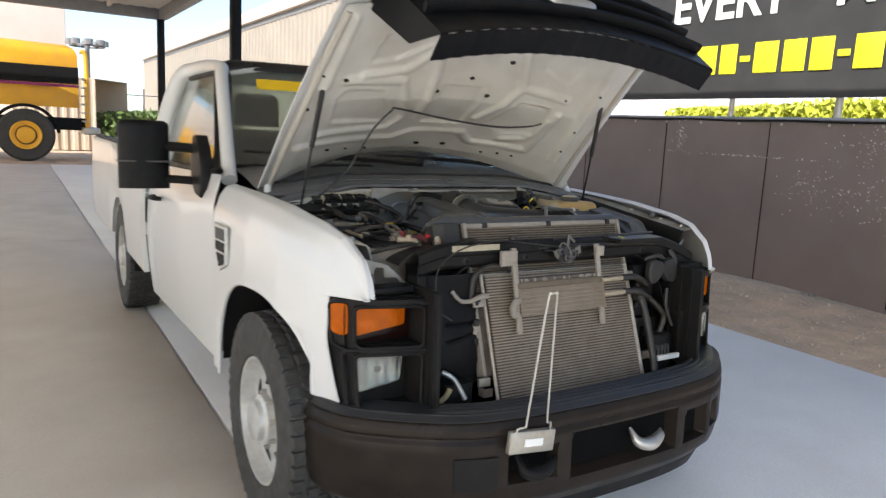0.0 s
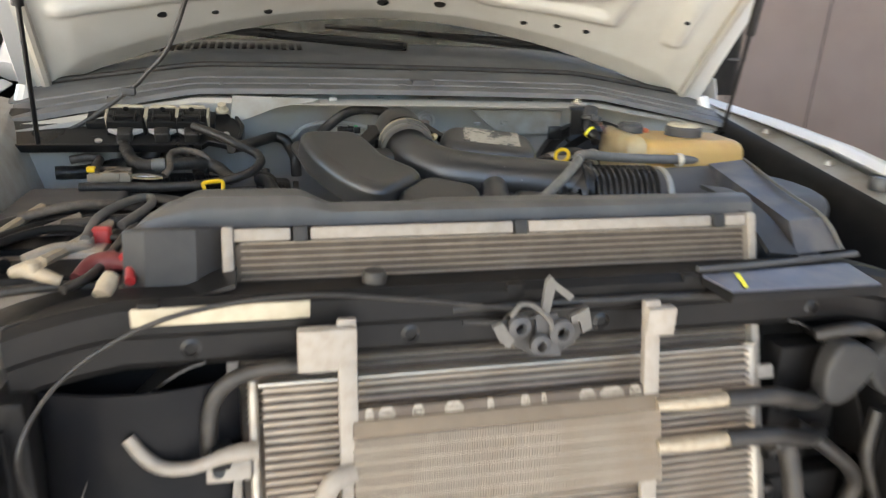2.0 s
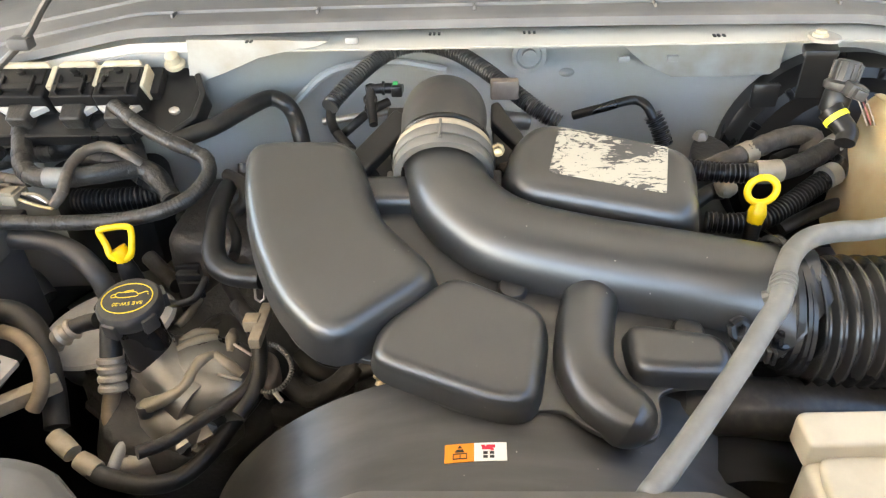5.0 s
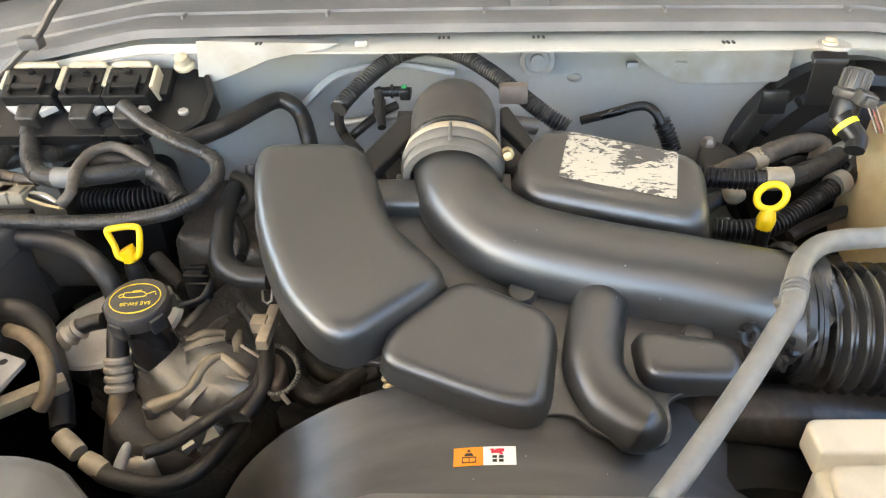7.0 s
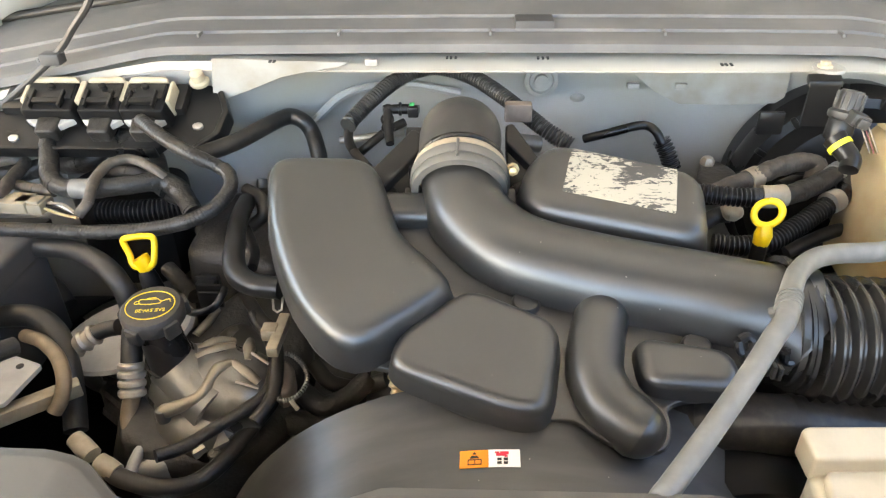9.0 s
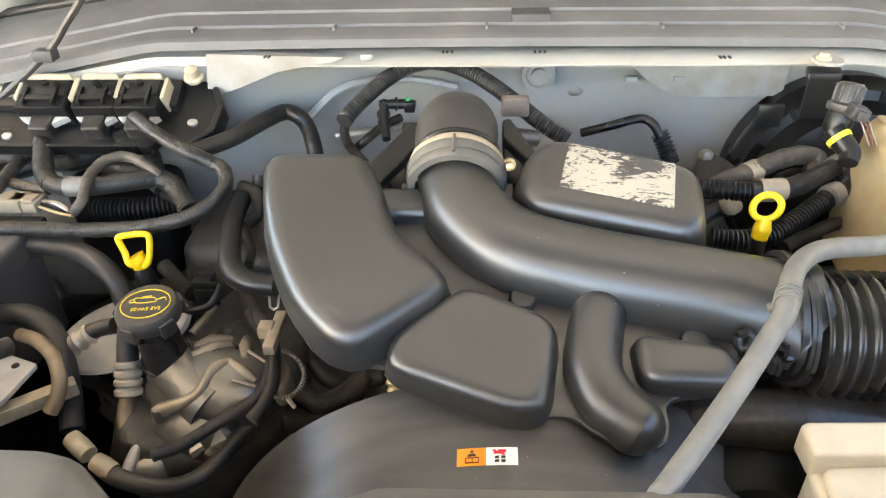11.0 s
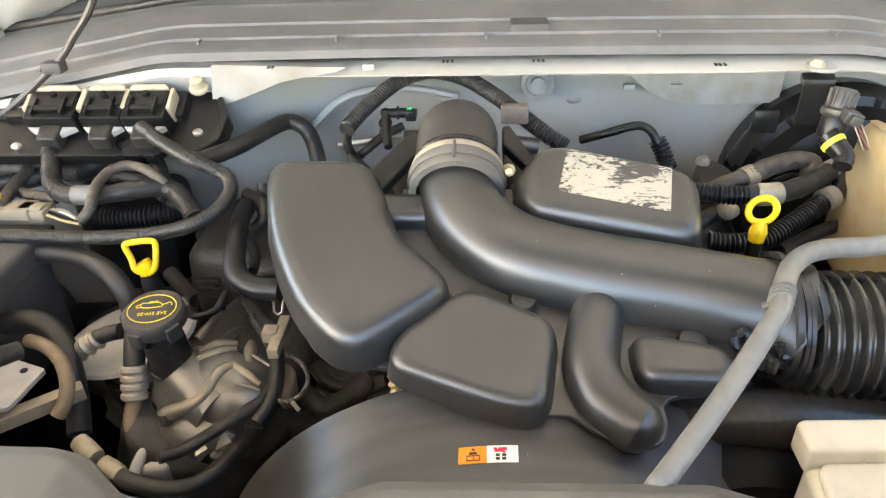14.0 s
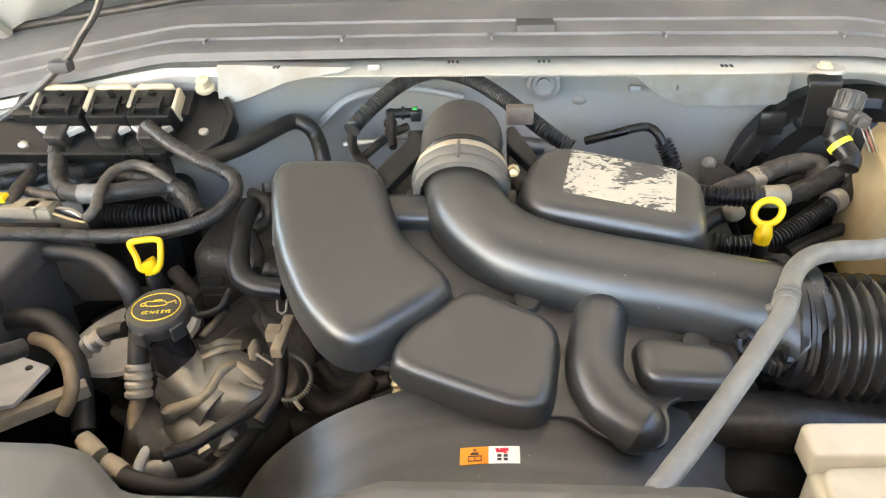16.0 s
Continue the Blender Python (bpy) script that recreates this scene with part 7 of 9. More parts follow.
part("handle_stem", tube([(0.26, 0.448, 1.106), (0.259, 0.446, 1.094), (0.258, 0.445, 1.083)], [0.006, 0.0092, 0.0078], 14), "yellow", dr)
part("dipstick_tube", tube([(0.258, 0.445, 1.084), (0.255, 0.44, 1.03), (0.25, 0.43, 0.93)], 0.008, 10), "black", dr, "black dipstick tube")

# engine: block, cam cover, filler
engine = top("engine", join(pillow([(-0.16, 0.20), (0.16, 0.20), (0.17, 0.78), (-0.17, 0.78)], 0.5, 0.90, 0.04), pillow([(-0.30, 0.26), (-0.16, 0.26), (-0.16, 0.74), (-0.30, 0.74)], 0.55, 0.88, 0.03), pillow([(0.16, 0.26), (0.30, 0.26), (0.30, 0.74), (0.16, 0.74)], 0.55, 0.90, 0.03)), "grime", "grimy cast aluminium engine under the intake", "engine")
CAPM0 = Matrix.Translation((-0.361, 0.371, 1.037)) @ Matrix.Rotation(radians(8), 4, "X")
cap = part("oil_filler_cap", lathe([(0.027, -0.012), (0.0308, -0.008), (0.0318, 0.002), (0.0313, 0.006), (0.029, 0.0092), (0.026, 0.010), (0.004, 0.0102)], CAPM0, 48), "capblack", engine, "black oil filler cap with yellow print")
for a in span(0, 2 * math.pi, 5)[:-1]:
    part("grip", move(block(-0.008, 0.008, -0.004, 0.004, -0.014, 0.004, 0.002), CAPM0 @ Matrix.Rotation(a + 0.3, 4, "Z") @ Matrix.Translation((0, 0.0306, 0))), "capblack", cap)
CAPM = CAPM0 @ Matrix.Translation((0, 0, 0.0108))
part("printed_ring", move(tube([(0.0245 * math.cos(a), 0.0200 * math.sin(a), 0) for a in span(0, 2 * math.pi, 36)], 0.0006, 6, 1), CAPM @ Matrix.Rotation(radians(5), 4, "Z")), "gold", cap)
lettering("printed_words", "SAE 5W-20", 0.0062, CAPM @ Matrix.Rotation(radians(187), 4, "Z") @ Matrix.Translation((-0.0165, 0.0055, 0)), "gold", cap, 0.0002)
CAN = [[(-0.019, 0.0075), (-0.0165, 0.0085), (-0.010, 0.0060), (-0.006, 0.0095), (0.004, 0.0095), (0.004, 0.0110), (-0.004, 0.0118)], [(-0.010, 0.0060), (-0.008, 0.0030), (0.010, 0.0030), (0.012, 0.0095), (0.004, 0.0095)], [(0.012, 0.0085), (0.0165, 0.0065), (0.0155, 0.0035), (0.0105, 0.0045)], [(-0.002, 0.0022), (0.005, 0.0022)], [(-0.0195, 0.0045), (-0.0190, 0.0058)]]
for line in CAN:
    part("printed_line", move(tube([(x, y - 0.0012, 0) for x, y in line], 0.0005, 5, 2 if len(line) < 3 else 3), CAPM @ Matrix.Rotation(radians(7), 4, "Z") @ Matrix.Scale(-1, 4, (1, 0, 0))), "gold", cap)
part("filler_neck", tube([(-0.361, 0.371, 1.030), (-0.358, 0.368, 1.010), (-0.353, 0.364, 0.990), (-0.348, 0.360, 0.972)], [0.0205, 0.0215, 0.0225, 0.0235], 28), "satin", cap)
part("neck_collar", lathe([(0.0235, -0.003), (0.0255, -0.002), (0.0255, 0.002), (0.0235, 0.003)], Matrix.Translation((-0.352, 0.363, 0.985)) @ Matrix.Rotation(radians(18), 4, "X"), 28, True), "satin", cap)
# base darker than the barrels: crevice shade is put into its grimy colour
cover = part("cam_cover", move(pillow([(-0.085, -0.11), (0.02, -0.12), (0.085, -0.07), (0.10, 0.05), (0.06, 0.12), (0.0, 0.15), (-0.05, 0.06), (-0.10, -0.02)], -0.10, -0.025, 0.02, 0.01, 6), Matrix.Translation((-0.305, 0.385, 0.965)) @ Matrix.Rotation(radians(14), 4, "X") @ Matrix.Rotation(radians(14), 4, "Y")), "grime", engine, "grimy cast aluminium cam cover, darkened for its shaded crevices")
part("barrel", tube([(-0.376, 0.373, 0.925), (-0.348, 0.37, 0.935), (-0.31, 0.363, 0.938), (-0.278, 0.357, 0.935), (-0.258, 0.358, 0.925)], [0.034, 0.047, 0.052, 0.050, 0.040], 36, 6), "cast", cover, "rounded cast barrel")
part("cover_dome", pillow([(-0.345, 0.412), (-0.335, 0.458), (-0.296, 0.474), (-0.254, 0.402), (-0.258, 0.348), (-0.296, 0.306), (-0.334, 0.330)], 0.86, 0.966, 0.034, 0.012, 7, 2, 0.012), "cast", cover, "domed cast cover")
part("filler_tube", tube([(-0.362, 0.376, 0.972), (-0.352, 0.369, 0.968), (-0.325, 0.350, 0.957), (-0.298, 0.334, 0.944)], [0.026, 0.0295, 0.031, 0.033], 32, 6), "cast", cover, "smooth filler tube stub")
for pts in ([(-0.312, 0.284, 0.927), (-0.315, 0.303, 0.936), (-0.300, 0.290, 0.932)], [(-0.292, 0.288, 0.932), (-0.287, 0.306, 0.944), (-0.277, 0.296, 0.936)]):
    part("web_plate", slab([Vector(p) for p in pts], [Vector(p) + Vector((0.0, 0.004, -0.012)) for p in pts]), "castpale", cover)
part("barrel", tube([(-0.377, 0.364, 0.895), (-0.338, 0.341, 0.905), (-0.305, 0.337, 0.908), (-0.282, 0.351, 0.9)], [0.034, 0.046, 0.048, 0.040], 32, 6), "cast", cover, "lower cast barrel")
part("filler_boss", tube([(-0.351, 0.375, 0.965), (-0.349, 0.376, 0.952), (-0.351, 0.384, 0.93)], [0.031, 0.034, 0.037], 28), "cast", cover)
# tan-stained ridges sunk halfway into the casting
for pts, r in (
    ([(-0.348, 0.317, 0.952), (-0.325, 0.317, 0.963), (-0.307, 0.322, 0.972), (-0.300, 0.337, 0.980), (-0.294, 0.347, 0.985), (-0.283, 0.356, 0.985)], [0.008, 0.0065, 0.006, 0.006, 0.007, 0.005]),
    ([(-0.323, 0.361, 0.987), (-0.305, 0.373, 0.988), (-0.290, 0.384, 0.984)], [0.004, 0.006, 0.004]),
    ([(-0.327, 0.378, 0.983), (-0.312, 0.388, 0.985), (-0.294, 0.398, 0.979)], [0.004, 0.006, 0.004]),
    ([(-0.353, 0.428, 0.960), (-0.345, 0.445, 0.964), (-0.340, 0.470, 0.964)], 0.005),
    ([(-0.270, 0.362, 0.982), (-0.275, 0.385, 0.980), (-0.283, 0.410, 0.968)], [0.004, 0.007, 0.005]),
    ([(-0.283, 0.356, 0.985), (-0.266, 0.346, 0.980), (-0.254, 0.341, 0.972)], [0.005, 0.006, 0.005]),
):
    part("cast_rib", tube(pts, r, 14), "castridge", cover, "tan-stained cast ridge")
for pts in ([(-0.268, 0.372, 0.985), (-0.248, 0.363, 0.978)], [(-0.274, 0.333, 0.981), (-0.252, 0.334, 0.972)]):
    part("cast_edge", tube(pts, 0.0018, 6, 2), "castpale", cover)
for x, y, z in [(-0.349, 0.315, 0.955), (-0.291, 0.288, 0.925)]:
    part("cover_bolt", lathe([(0.0075, -0.012), (0.0075, 0.0), (0.006, 0.002), (0.001, 0.0025)], Matrix.Translation((x, y, z)), 12), "cast", cover)
front = part("front_cover", join(pillow([(-0.26, 0.22), (0.0, 0.19), (0.02, 0.30), (-0.24, 0.34)], 0.6, 0.82, 0.03), pillow([(-0.24, 0.30), (-0.12, 0.28), (-0.12, 0.40), (-0.22, 0.42)], 0.7, 0.84, 0.025)), "grime", engine, "dirty dark engine front cover")
part("solenoid", tube([(-0.106, 0.304, 1.03), (-0.105, 0.299, 1.02), (-0.103, 0.294, 1.01)], 0.0072, 14, ribs=0.14, pitch=0.006), "brass", front, "small ribbed brass plug")
part("throttle_body", join(lathe([(0.055, 0), (0.055, 0.05), (0.048, 0.055)], Matrix.Translation((-0.052, 0.60, 1.02)), 24), block(-0.135, 0.04, 0.58, 0.66, 0.985, 1.05, 0.01), tube([(0.008, 0.714, 1.08), (0.027, 0.716, 1.075), (0.051, 0.722, 1.07)], 0.012, 14)), "cast", engine, "cast throttle body behind the elbow")
part("rear_cover", join(pillow([(-0.40, 0.53), (-0.245, 0.50), (-0.235, 0.62), (-0.27, 0.70), (-0.40, 0.69)], 0.86, 1.012, 0.02, 0.01, 4, 0.03), pillow([(-0.335, 0.60), (-0.265, 0.60), (-0.265, 0.66), (-0.335, 0.66)], 0.98, 1.035, 0.012, 0.0, 4, 0.014)), "grime", engine, "dark grimy rear engine cover")
for p, r in (((-0.315, 0.62, 1.03), 0.013), ((-0.285, 0.57, 1.008), 0.011), ((-0.255, 0.60, 1.008), 0.009)):
    part("cover_nipple", lathe([(r, 0), (r, 0.014), (r * 0.7, 0.018), (r * 0.7, 0.03), (r * 0.3, 0.031)], Matrix.Translation(p) @ Matrix.Rotation(radians(-30), 4, "X"), 14), "tape", engine)
part("pulley_plate", lathe([(0.078, 0), (0.081, 0.003), (0.078, 0.007), (0.03, 0.009), (0.01, 0.009)], Matrix.Translation((-0.436, 0.434, 0.952)) @ Matrix.Rotation(radians(-10), 4, "Y") @ Matrix.Rotation(radians(4), 4, "X") @ Matrix.Diagonal((1, 0.8, 1, 1)), 48), "platepale", engine, "pale round pulley plate")
for pts in ([(-0.452, 0.396, 0.9), (-0.417, 0.371, 0.9), (-0.383, 0.35, 0.9)], [(-0.45, 0.379, 0.89), (-0.421, 0.359, 0.89), (-0.392, 0.343, 0.89)], [(-0.482, 0.424, 0.9), (-0.472, 0.434, 0.9), (-0.447, 0.425, 0.9)]):
    part("block_rib", tube(pts, 0.010, 8), "grime", engine)
part("accessory_housing", lathe([(0.07, 0.0), (0.075, 0.01), (0.075, 0.08), (0.06, 0.10), (0.02, 0.102)], Matrix.Translation((0.20, 0.20, 0.93)) @ Matrix.Rotation(-math.pi / 2, 4, "X"), 32), "black", engine, "dark round accessory housing")

# refrigerant lines
acl = top("refrigerant_hose", tube([(-0.392, 0.385, 1.018), (-0.392, 0.37, 1), (-0.389, 0.351, 0.982)], 0.0110, 18), "rubber", "rubber refrigerant hose with crimped metal end", "hose")
ca, cb = Vector([(-0.389, 0.352, 0.984)][0]), Vector([(-0.388, 0.335, 0.956)][0])
for f in (0.06, 0.34, 0.62, 0.92):
    part("crimp", tube([ca.lerp(cb, f - 0.12), ca.lerp(cb, f - 0.06), ca.lerp(cb, f + 0.06), ca.lerp(cb, f + 0.12)], [0.0122, 0.0140, 0.0140, 0.0122], 26), "castpale", acl, "crimped aluminium ferrule")
part("crimp_core", tube([ca, ca.lerp(cb, 0.5), cb], 0.0120, 22, 6), "castpale", acl)
part("metal_line", tube([(-0.388, 0.336, 0.957), (-0.391, 0.324, 0.94), (-0.387, 0.312, 0.928), (-0.376, 0.302, 0.917), (-0.361, 0.296, 0.908)], 0.0085, 16), "brassdull", acl, "dull metal refrigerant line")
part("manifold_block", pillow([(-0.37, 0.299, 0.91), (-0.366, 0.308, 0.91), (-0.343, 0.304, 0.91), (-0.336, 0.292, 0.91), (-0.344, 0.274, 0.91), (-0.371, 0.27, 0.91), (-0.378, 0.28, 0.91)], 0.88, 0.918, 0.010), "castpale", acl, "pale manifold block")
part("support_rod", tube([(-0.364, 0.32, 0.93), (-0.368, 0.302, 0.925), (-0.371, 0.281, 0.92), (-0.372, 0.266, 0.915)], 0.006, 10), "platepale", acl)
sec = top("short_hose", tube([(-0.416, 0.392, 1), (-0.433, 0.393, 0.995), (-0.449, 0.389, 0.99)], 0.009, 14), "rubber", "short dark hose with a metal ferrule", "hose")
ca, cb = Vector([(-0.443, 0.39, 0.992)][0]), Vector([(-0.469, 0.383, 0.976)][0])
for f in (0.08, 0.5, 0.9):
    part("crimp", tube([ca.lerp(cb, f - 0.1), ca.lerp(cb, f), ca.lerp(cb, f + 0.1)], [0.0105, 0.0128, 0.0105], 20), "castpale", sec)
part("crimp_core", tube([ca, ca.lerp(cb, 0.5), cb], 0.0102, 18, 6), "castpale", sec)
third = hose([(-0.377, 0.249, 0.945), (-0.36, 0.242, 0.94), (-0.326, 0.241, 0.93), (-0.299, 0.252, 0.925), (-0.279, 0.28, 0.925), (-0.264, 0.317, 0.93), (-0.246, 0.353, 0.94), (-0.249, 0.395, 0.95)], 0.0088, "rubber", "dark rubber hose below the cam cover")
for a, b in ([(-0.418, 0.274, 0.957), (-0.395, 0.259, 0.951)], [(-0.387, 0.254, 0.949), (-0.367, 0.245, 0.944)]):
    part("crimp", tube([a, tuple((Vector(a) + Vector(b)) / 2), b], [0.0088, 0.0096, 0.0088], 18), "bandtan", third, "pale stained ferrule")

# hoses over the left of the bay
hose([(-0.637, 0.5, 1.055), (-0.554, 0.499, 1.055), (-0.485, 0.497, 1.055), (-0.421, 0.494, 1.06), (-0.37, 0.495, 1.07), (-0.338, 0.51, 1.08), (-0.323, 0.533, 1.092), (-0.327, 0.552, 1.102), (-0.341, 0.56, 1.11), (-0.372, 0.562, 1.125), (-0.408, 0.576, 1.14), (-0.447, 0.609, 1.148)], 0.0086, "loom", "long taped wiring loom curling round the bay", "wiring_loom", ribs=0.012, pitch=0.0045)
hose([(-0.659, 0.513, 1.02), (-0.571, 0.501, 1.03), (-0.528, 0.5, 1.03), (-0.486, 0.484, 1.03), (-0.449, 0.459, 1.025), (-0.432, 0.448, 1), (-0.431, 0.445, 0.97)], 0.0122, "elbowgrey", "dull grey rubber hose in the bay")
hose([(-0.58, 0.413, 0.99), (-0.541, 0.408, 1), (-0.512, 0.404, 1), (-0.487, 0.39, 0.99), (-0.469, 0.366, 0.97), (-0.461, 0.346, 0.94), (-0.45, 0.317, 0.92)], 0.0125)
hose([(-0.52, 0.386, 0.99), (-0.486, 0.365, 1), (-0.462, 0.347, 0.995), (-0.447, 0.325, 0.985), (-0.448, 0.312, 0.97), (-0.454, 0.304, 0.96)], 0.0075, "brassdull", "tan dusty cable", "cable")
hose([(-0.327, 0.593, 1.045), (-0.318, 0.542, 1.055), (-0.31, 0.503, 1.06), (-0.304, 0.472, 1.055), (-0.298, 0.446, 1.05), (-0.287, 0.426, 1.045), (-0.266, 0.411, 1.045), (-0.237, 0.406, 1.045)], [0.011, 0.011, 0.011, 0.0115, 0.0125, 0.013, 0.0125, 0.012], "satin", "glossy black crankcase vent elbow", "vent_elbow", n=22)
hose([(-0.378, 0.588, 1.11), (-0.342, 0.632, 1.11), (-0.314, 0.691, 1.11), (-0.294, 0.719, 1.11), (-0.274, 0.715, 1.105), (-0.263, 0.712, 1.09), (-0.253, 0.693, 1.07), (-0.25, 0.69, 1.03)], 0.0112, "rubber", "black heater hose at the firewall")
hose([(-0.177, 0.644, 1.07), (-0.201, 0.682, 1.075), (-0.206, 0.678, 1.095), (-0.203, 0.677, 1.116)], 0.0065, "rubber", "thin black vacuum hose")
hose([(-0.203, 0.668, 1.118), (-0.199, 0.678, 1.122), (-0.176, 0.7, 1.14), (-0.148, 0.731, 1.155), (-0.119, 0.747, 1.165), (-0.089, 0.755, 1.167), (-0.05, 0.742, 1.162), (-0.013, 0.714, 1.15), (0.023, 0.677, 1.135), (0.054, 0.649, 1.12), (0.082, 0.64, 1.105)], 0.0100, "conduit", "black corrugated conduit over the throttle elbow", "conduit", ribs=0.10, pitch=0.0042, n=18)
hose([(-0.203, 0.697, 1.06), (-0.18, 0.697, 1.08), (-0.159, 0.72, 1.09), (-0.137, 0.737, 1.095)], 0.006, "rubber", "thin black vacuum hose")
top("loom_clip", move(block(-0.017, 0.017, -0.008, 0.008, -0.012, 0.012, 0.003), Matrix.Translation([(0.016, 0.651, 1.145)][0])), "clipbrown", "brown plastic conduit clip", "clip")
tee = top("vacuum_tee", join(tube([(-0.159, 0.693, 1.13), (-0.153, 0.695, 1.13), (-0.152, 0.695, 1.13), (-0.131, 0.697, 1.13), (-0.112, 0.695, 1.13)], [0.006, 0.008, 0.006, 0.007, 0.006], 14), tube([(-0.153, 0.693, 1.13), (-0.152, 0.678, 1.115), (-0.147, 0.652, 1.1)], [0.006, 0.007, 0.0055], 14), block(*sum(([c - 0.007, c + 0.007] for c in [(-0.119, 0.689, 1.13)][0]), []), 0.002)), "satin", "black vacuum tee with a green clip", "hose fitting")
for p in [(-0.137, 0.697, 1.13), (-0.153, 0.682, 1.121), (-0.151, 0.673, 1.113)]:
    part("collar", lathe([(0.006, -0.002), (0.009, -0.0015), (0.009, 0.0015), (0.006, 0.002)], Matrix.Translation(p) @ (AX if p[2] > 1.125 else Matrix.Rotation(radians(35), 4, "X")), 16, True), "satin", tee)
part("green_clip", tube([(-0.124, 0.695, 1.131), (-0.118, 0.695, 1.131)], 0.0085, 10), mat("green_plastic", (0.05, 0.4, 0.12), 0.5), tee, "small green clip")
top("metal_pipe", tube([(-0.229, 0.731, 1.07), (-0.185, 0.732, 1.075), (-0.138, 0.74, 1.08)], 0.0055, 10), "alu", "bare aluminium pipe behind the intake", "pipe")

# control module with three plugs
PCM = Matrix.Translation((-0.495, 0.655, 1.135)) @ Matrix.Rotation(radians(28), 4, "X") @ Matrix.Translation((0, 0.008, 0)) @ Matrix.Diagonal((1, 0.78, 0.88, 1))
module = top("control_module", move(pillow([(-0.30, -0.080), (0.060, -0.080), (0.072, -0.060), (0.112, -0.078), (0.130, -0.055), (0.136, -0.005), (0.122, 0.035), (0.108, 0.058), (0.09, 0.070), (-0.30, 0.075)], -0.012, 0.002, 0.002, 0.0, 3, 0.006), PCM), "satin", "black engine control module on a steel bracket at the firewall", "control module")
part("module_cover", move(block(-0.155, 0.085, -0.01, 0.045, -0.002, 0.016, 0.003), PCM), "satin", module)
part("bracket_lip", move(block(-0.30, 0.060, -0.086, -0.080, -0.012, 0.008, 0.001), PCM), "satin", module)
part("bracket_lip", move(pillow([(0.106, -0.078), (0.112, -0.082), (0.137, -0.052), (0.142, -0.003), (0.128, 0.040), (0.121, 0.036), (0.134, -0.004), (0.129, -0.05)], -0.02, 0.008, 0.002, 0.0, 3, 0.004), PCM), "satin", module)
for i, (x, w) in enumerate(((-0.080, 0.033), (-0.013, 0.027), (0.042, 0.028))):
    plug = part("plug", move(pillow([(x - w, -0.034), (x + w, -0.034), (x + w, 0.026), (x - w, 0.026)], 0.0, 0.036, 0.003, 0.003, 3, 0.004), PCM), "black", module, "black multi-pin plug")
    part("plug_shell", move(join(pillow([(x - w + 0.002, 0.026), (x + w - 0.002, 0.026), (x + w - 0.006, 0.036), (x - w + 0.006, 0.036)], 0.002, 0.040, 0.003, 0.0, 3, 0.003), block(x - w - 0.005, x - w + 0.0005, -0.014, 0.030, 0.004, 0.036, 0.002), block(x + w - 0.0005, x + w + 0.005, -0.014, 0.030, 0.004, 0.036, 0.002)), PCM), "ivory", plug, "cream plastic locking shell")
    part("plug_ledge", move(block(x - w * 0.88, x + w * 0.88, -0.010, 0.020, 0.034, 0.039, 0.0012), PCM), "satin", plug)
    part("plug_latch", move(join(block(x - w * 0.6, x + w * 0.6, -0.022, -0.012, 0.036, 0.043, 0.001), block(x - w * 0.62, x - w * 0.52, -0.03, 0.004, 0.036, 0.044, 0.001), block(x + w * 0.52, x + w * 0.62, -0.03, 0.004, 0.036, 0.044, 0.001)), PCM), "satin", plug)
    part("plug_boss", move(lathe([(0.005, 0.036), (0.005, 0.044), (0.002, 0.045)], Matrix.Translation((x, 0.012, 0)), 10), PCM), "black", plug)
    part("pale_wedge", move(pillow([(x - w, -0.036), (x - 0.4 * w, -0.052), (x + 0.4 * w, -0.052), (x + w, -0.036)], 0.010, 0.020, 0.002, 0.0, 2, 0.002), PCM), "platepale", plug, "pale grey wedge")
    part("plug_boot", move(pillow([(x - 0.013, -0.066), (x + 0.013, -0.066), (x + 0.015, -0.034), (x - 0.015, -0.034)], 0.002, 0.024, 0.004, 0.0, 3, 0.005), PCM), "loom", plug)
for x, y in ((-0.128, -0.062), (0.106, -0.035)):
    part("bracket_bolt", move(lathe([(0.007, 0), (0.007, 0.004), (0.004, 0.006), (0.001, 0.006)], Matrix.Translation((x, y, 0.002)), 8), PCM), "steel", module)
part("module_bolt", lathe([(0.013, 0), (0.013, 0.004), (0.009, 0.006), (0.0085, 0.016), (0.003, 0.018)], Matrix.Translation([(-0.397, 0.69, 1.168)][0]) @ Matrix.Rotation(radians(25), 4, "X"), 16), "ivory", module, "bright stud nut")
l1 = hose([(-0.601, 0.669, 1.125), (-0.584, 0.629, 1.115), (-0.566, 0.586, 1.1), (-0.555, 0.564, 1.09), (-0.533, 0.55, 1.085), (-0.494, 0.548, 1.085), (-0.454, 0.56, 1.085), (-0.424, 0.579, 1.08), (-0.401, 0.572, 1.07), (-0.377, 0.545, 1.055)], [0.0115, 0.0115, 0.0115, 0.0115, 0.0115, 0.0115, 0.0115, 0.0125, 0.013, 0.011], "loom", "thick taped wiring loom below the control module", "wiring_loom", n=18)
part("tape_patch", tube([(-0.519, 0.547, 1.086), (-0.508, 0.546, 1.086), (-0.496, 0.546, 1.086)], 0.0123, 18), "tubegrey", l1, "silver tape wrap")
hose([(-0.537, 0.671, 1.125), (-0.522, 0.639, 1.115), (-0.523, 0.632, 1.1), (-0.538, 0.629, 1.085), (-0.566, 0.636, 1.075), (-0.616, 0.664, 1.06), (-0.663, 0.662, 1.05), (-0.714, 0.653, 1.05)], [0.0115, 0.012, 0.0125, 0.013, 0.013, 0.013, 0.014, 0.014], "loom", "taped wiring loom below the control module", "wiring_loom", n=18)
